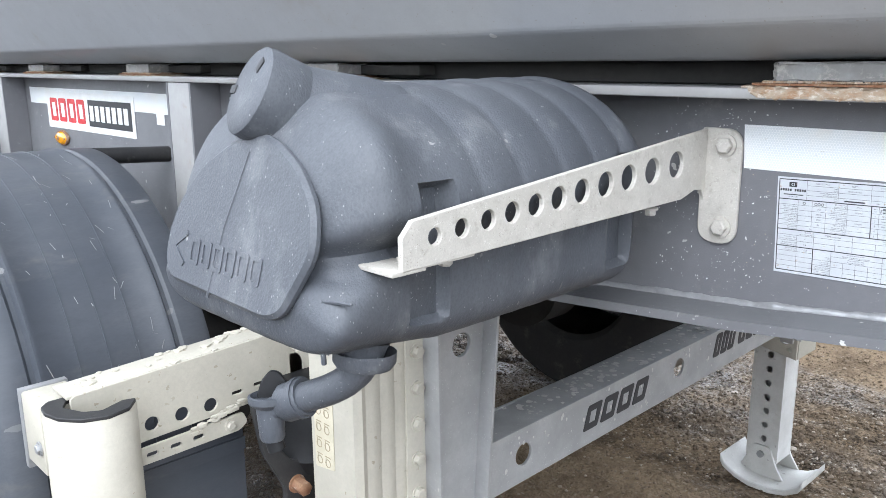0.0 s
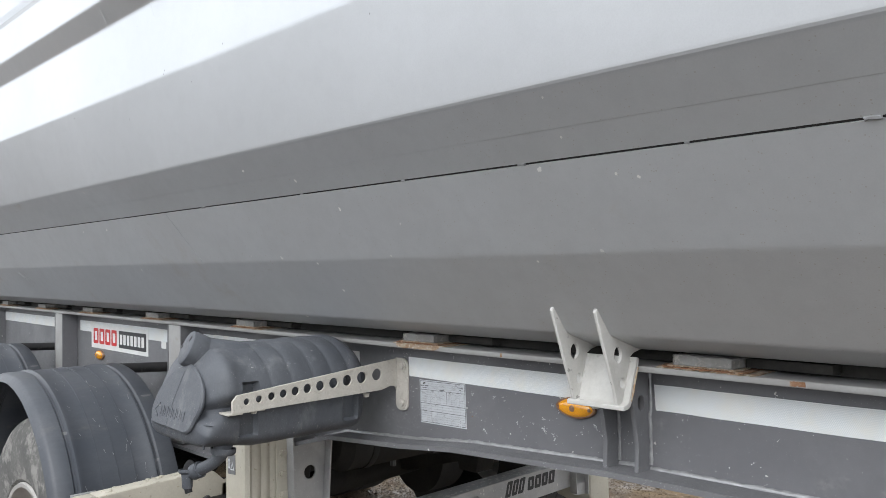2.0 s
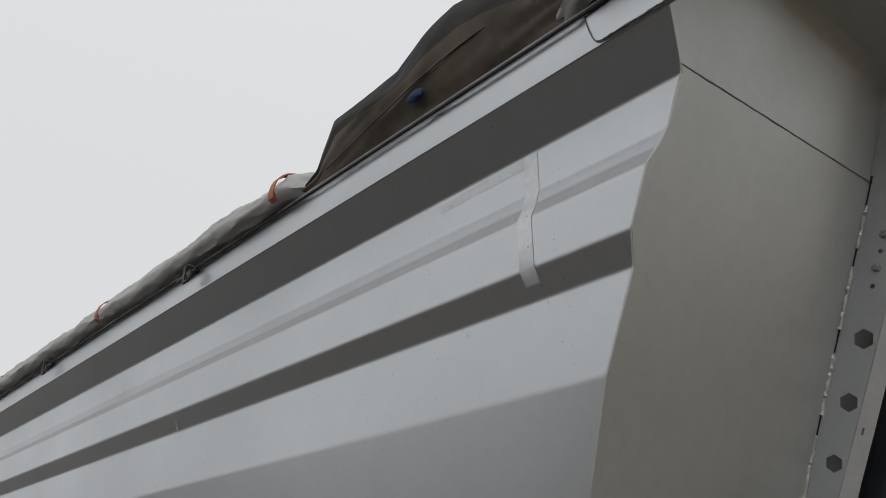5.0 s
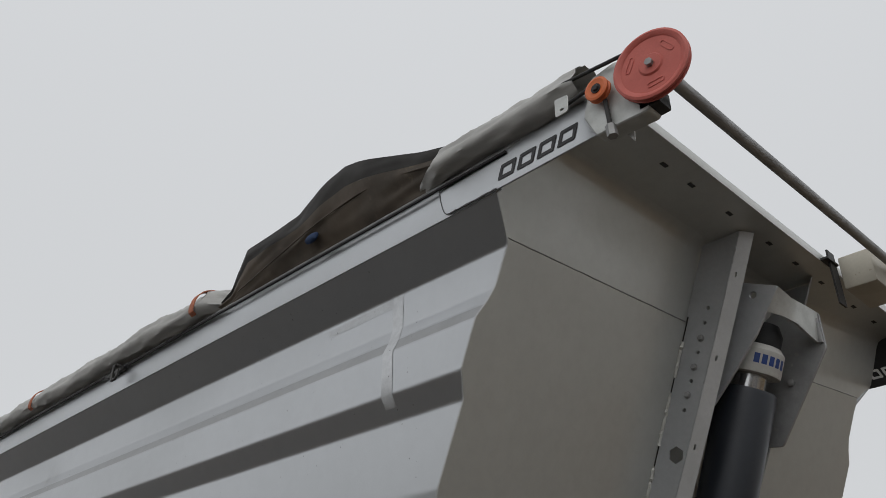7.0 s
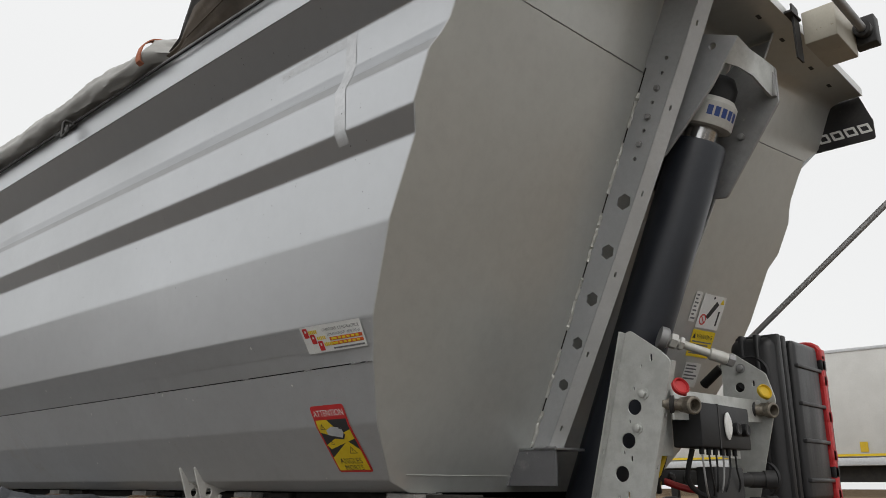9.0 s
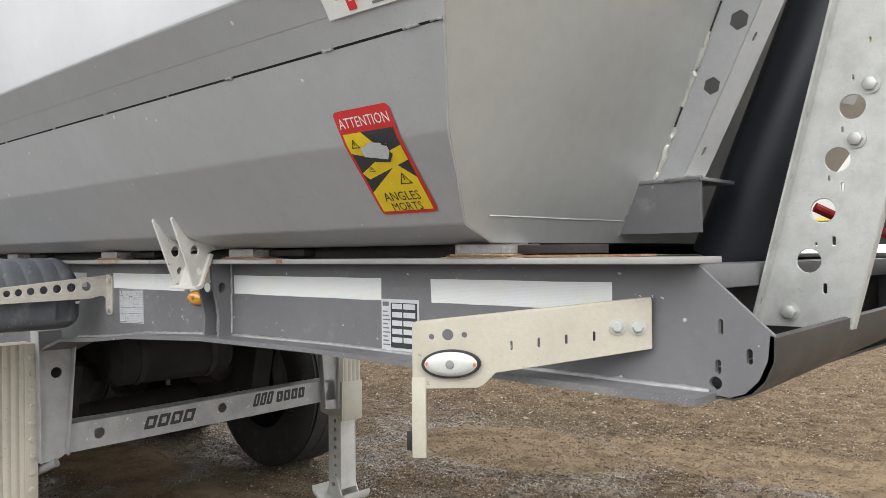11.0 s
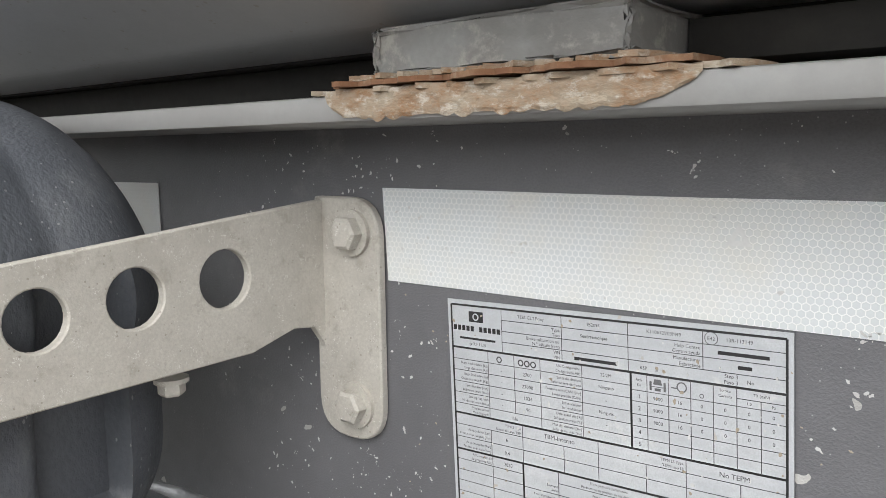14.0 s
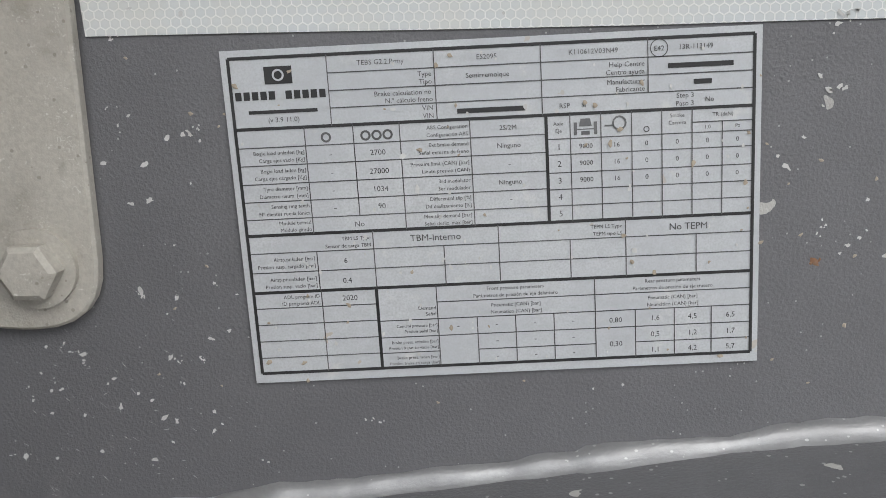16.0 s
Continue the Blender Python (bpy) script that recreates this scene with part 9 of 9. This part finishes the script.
def winch():
    w = thing("tarpaulin_winch", "galvanised tarpaulin winch with a coral red cable wheel", "winch", (2.85, -0.58, 2.7))
    o = rounded([(2.735, 2.735), (2.765, 2.665), (2.815, 2.665), (2.905, 2.66), (2.912, 2.70), (2.835, 2.845), (2.765, 2.835)], 0.008)
    part("housing", plate(o, (), 0.05, at_y(-0.575), 0.003), "galv", w, "galvanised winch housing")
    c = Vector((2.938, -0.617, 2.754))
    n = Vector((0.10, -0.99, -0.02)).normalized()
    wh = part("cable_wheel", lathe([(0, -0.012), (0.080, -0.012), (0.090, -0.010), (0.092, -0.004), (0.085, 0.000), (0.092, 0.004), (0.092, 0.010), (0.086, 0.0125), (0.078, 0.010), (0.074, 0.006), (0.030, 0.006), (0.026, 0.010), (0.014, 0.010), (0, 0.010)], c, n, 56), "coral", w, "coral red cast wheel", 30)
    part("hub_bolt", lathe([(0, 0.010), (0.010, 0.010), (0.010, 0.020), (0, 0.021)], c, n, 6), "galvdark", wh)
    u = n.orthogonal().normalized()
    for k in range(3):
        a = radians(50 + k * 120)
        d = Matrix.Rotation(a, 3, n) @ u
        e = n.cross(d)
        mm = Matrix((e, d, n)).transposed().to_4x4()
        mm.translation = c + d * 0.054 + n * 0.006
        part("cast_mark", plate(slot(0, 0, 0.044, 0.014), [slot(0, 0, 0.039, 0.009)], 0.003, mm), "coral", wh, "plain raised mark")
    p = part("small_pulley", lathe([(0, -0.008), (0.032, -0.008), (0.032, -0.004), (0.027, 0), (0.032, 0.004), (0.032, 0.009), (0.026, 0.011), (0.014, 0.008), (0, 0.008)], (2.795, -0.622, 2.768), (0, -1, 0), 32), "orange", w, "orange pulley", 30)
    part("pulley_bolt", hexbolt((2.795, -0.630, 2.768), (0, -1, 0), 0.009, 0.006, None, 0.013), "blacksteel", p)
    part("tension_rod", rod((2.803, -0.61, 2.74), (2.812, -0.61, 2.632), 0.006, 10), "blacksteel", w)
    part("tension_nut", rod((2.810, -0.61, 2.66), (2.8125, -0.61, 2.628), 0.013, 6), "galvdark", w)
    part("corner_tab", plate([(2.79, 2.705), (2.835, 2.705), (2.830, 2.640)], (), 0.004, at_y(-0.545)), "white", w)
    part("cable", tube([(2.68, -0.61, 2.862), (2.90, -0.618, 2.828)], 0.005, 8), "blacksteel", w, "dark cable")
    part("cable", tube([(2.68, -0.60, 2.80), (2.79, -0.618, 2.795)], 0.005, 8), "blacksteel", w)
    part("bearing", box(2.88, 2.935, -0.60, -0.55, 2.665, 2.71, 0.004), "blacksteel", w)
    s = thing("winch_shaft", "long dull steel shaft across the front of the body", "shaft", (2.97, 0.5, 2.7))
    part("shaft", rod((2.965, -0.60, 2.715), (2.890, 1.16, 2.906), 0.0155, 16), "galvdark", s)
    part("coupling", rod((2.8935, 1.08, 2.897), (2.891, 1.14, 2.904), 0.030, 16), "blacksteel", s)
    l = thing("work_lamp", "cream box lamp bracketed to the hood", "lamp", (2.9, 0.7, 2.65))
    part("body", box(2.84, 2.94, 0.60, 0.80, 2.66, 2.775, 0.006), "cream", l, "cream lamp box")
    part("bracket", plate([(0.55, 2.60), (0.60, 2.60), (0.60, 2.79), (0.55, 2.79)], (), 0.006, at_x(2.83)), "blacksteel", l)
    part("bracket_tab", box(2.80, 2.84, 0.52, 0.60, 2.745, 2.752), "blacksteel", l)
    part("clamp", box(2.93, 3.0, 0.80, 0.85, 2.70, 2.80, 0.005), "blacksteel", l)
    # the lamp hangs at the hood's edge
    l.location = (2.8176, 1.0080, 2.7945)
    l.scale = (1.119, 1.119, 1.119)


winch()


# ---------- far vehicles and the edge of the yard ----------
def far_lorry():
    t = thing("far_lorry_trailer", "white box lorry trailer parked far across the yard", "lorry trailer", (2.0, 22.0, 0))
    y = 20.0
    # seen through the gap beside the tool box
    x0, x1 = -9.0, 4.6
    part("box_body", box(x0, x1, y, y + 2.5, 2.0, 4.62, 0.03), "lorrywhite", t, "plain white box body")
    part("top_rail", box(x0 - 0.01, x1 + 0.01, y - 0.02, y + 2.52, 4.58, 4.66, 0.01), "label", t)
    part("yellow_stripe", box(x0, x1, y - 0.024, y - 0.018, 2.02, 2.075), "yellowink", t, "yellow reflective line")
    part("bottom_rail", box(x0 - 0.01, x1 + 0.01, y - 0.02, y + 2.52, 1.80, 1.985, 0.01), "label", t)
    part("warning_square", box(-2.98, -2.80, y - 0.03, y - 0.02, 2.12, 2.36), "yellow", t)
    part("underframe", box(x0 + 0.5, x1 - 0.5, y + 0.3, y + 2.2, 1.42, 1.79), "dark", t)
    for x in (-8.3, -7.1, -5.9):
        part("wheel", lathe([(0, -0.15), (0.30, -0.15), (0.33, -0.18), (0.50, -0.17), (0.52, -0.12), (0.52, 0.12), (0.50, 0.17), (0, 0.17)], (x, y + 0.25, 0.52), (0, 1, 0), 32), "darkrubber", t)
        part("axle", box(x - 0.06, x + 0.06, y + 0.3, y + 2.2, 0.46, 0.58), "dark", t)
        part("axle_hanger", box(x - 0.10, x + 0.10, y + 0.5, y + 0.65, 0.5, 1.43), "dark", t)
    for x in (1.0, 1.2):
        part("support_leg", box(x, x + 0.12, y + 0.4, y + 0.52, 0.0, 1.43), "dark", t)


far_lorry()
# unseen plain wall behind the camera, added to bound the panels' reflections
solid("wall_south", box(-30, 30, -14.2, -14.0, 0, 2.4), "wallgrey", "unseen plain grey wall, added to bound the reflections", "wall", (0, -14, 0), kind="structure")
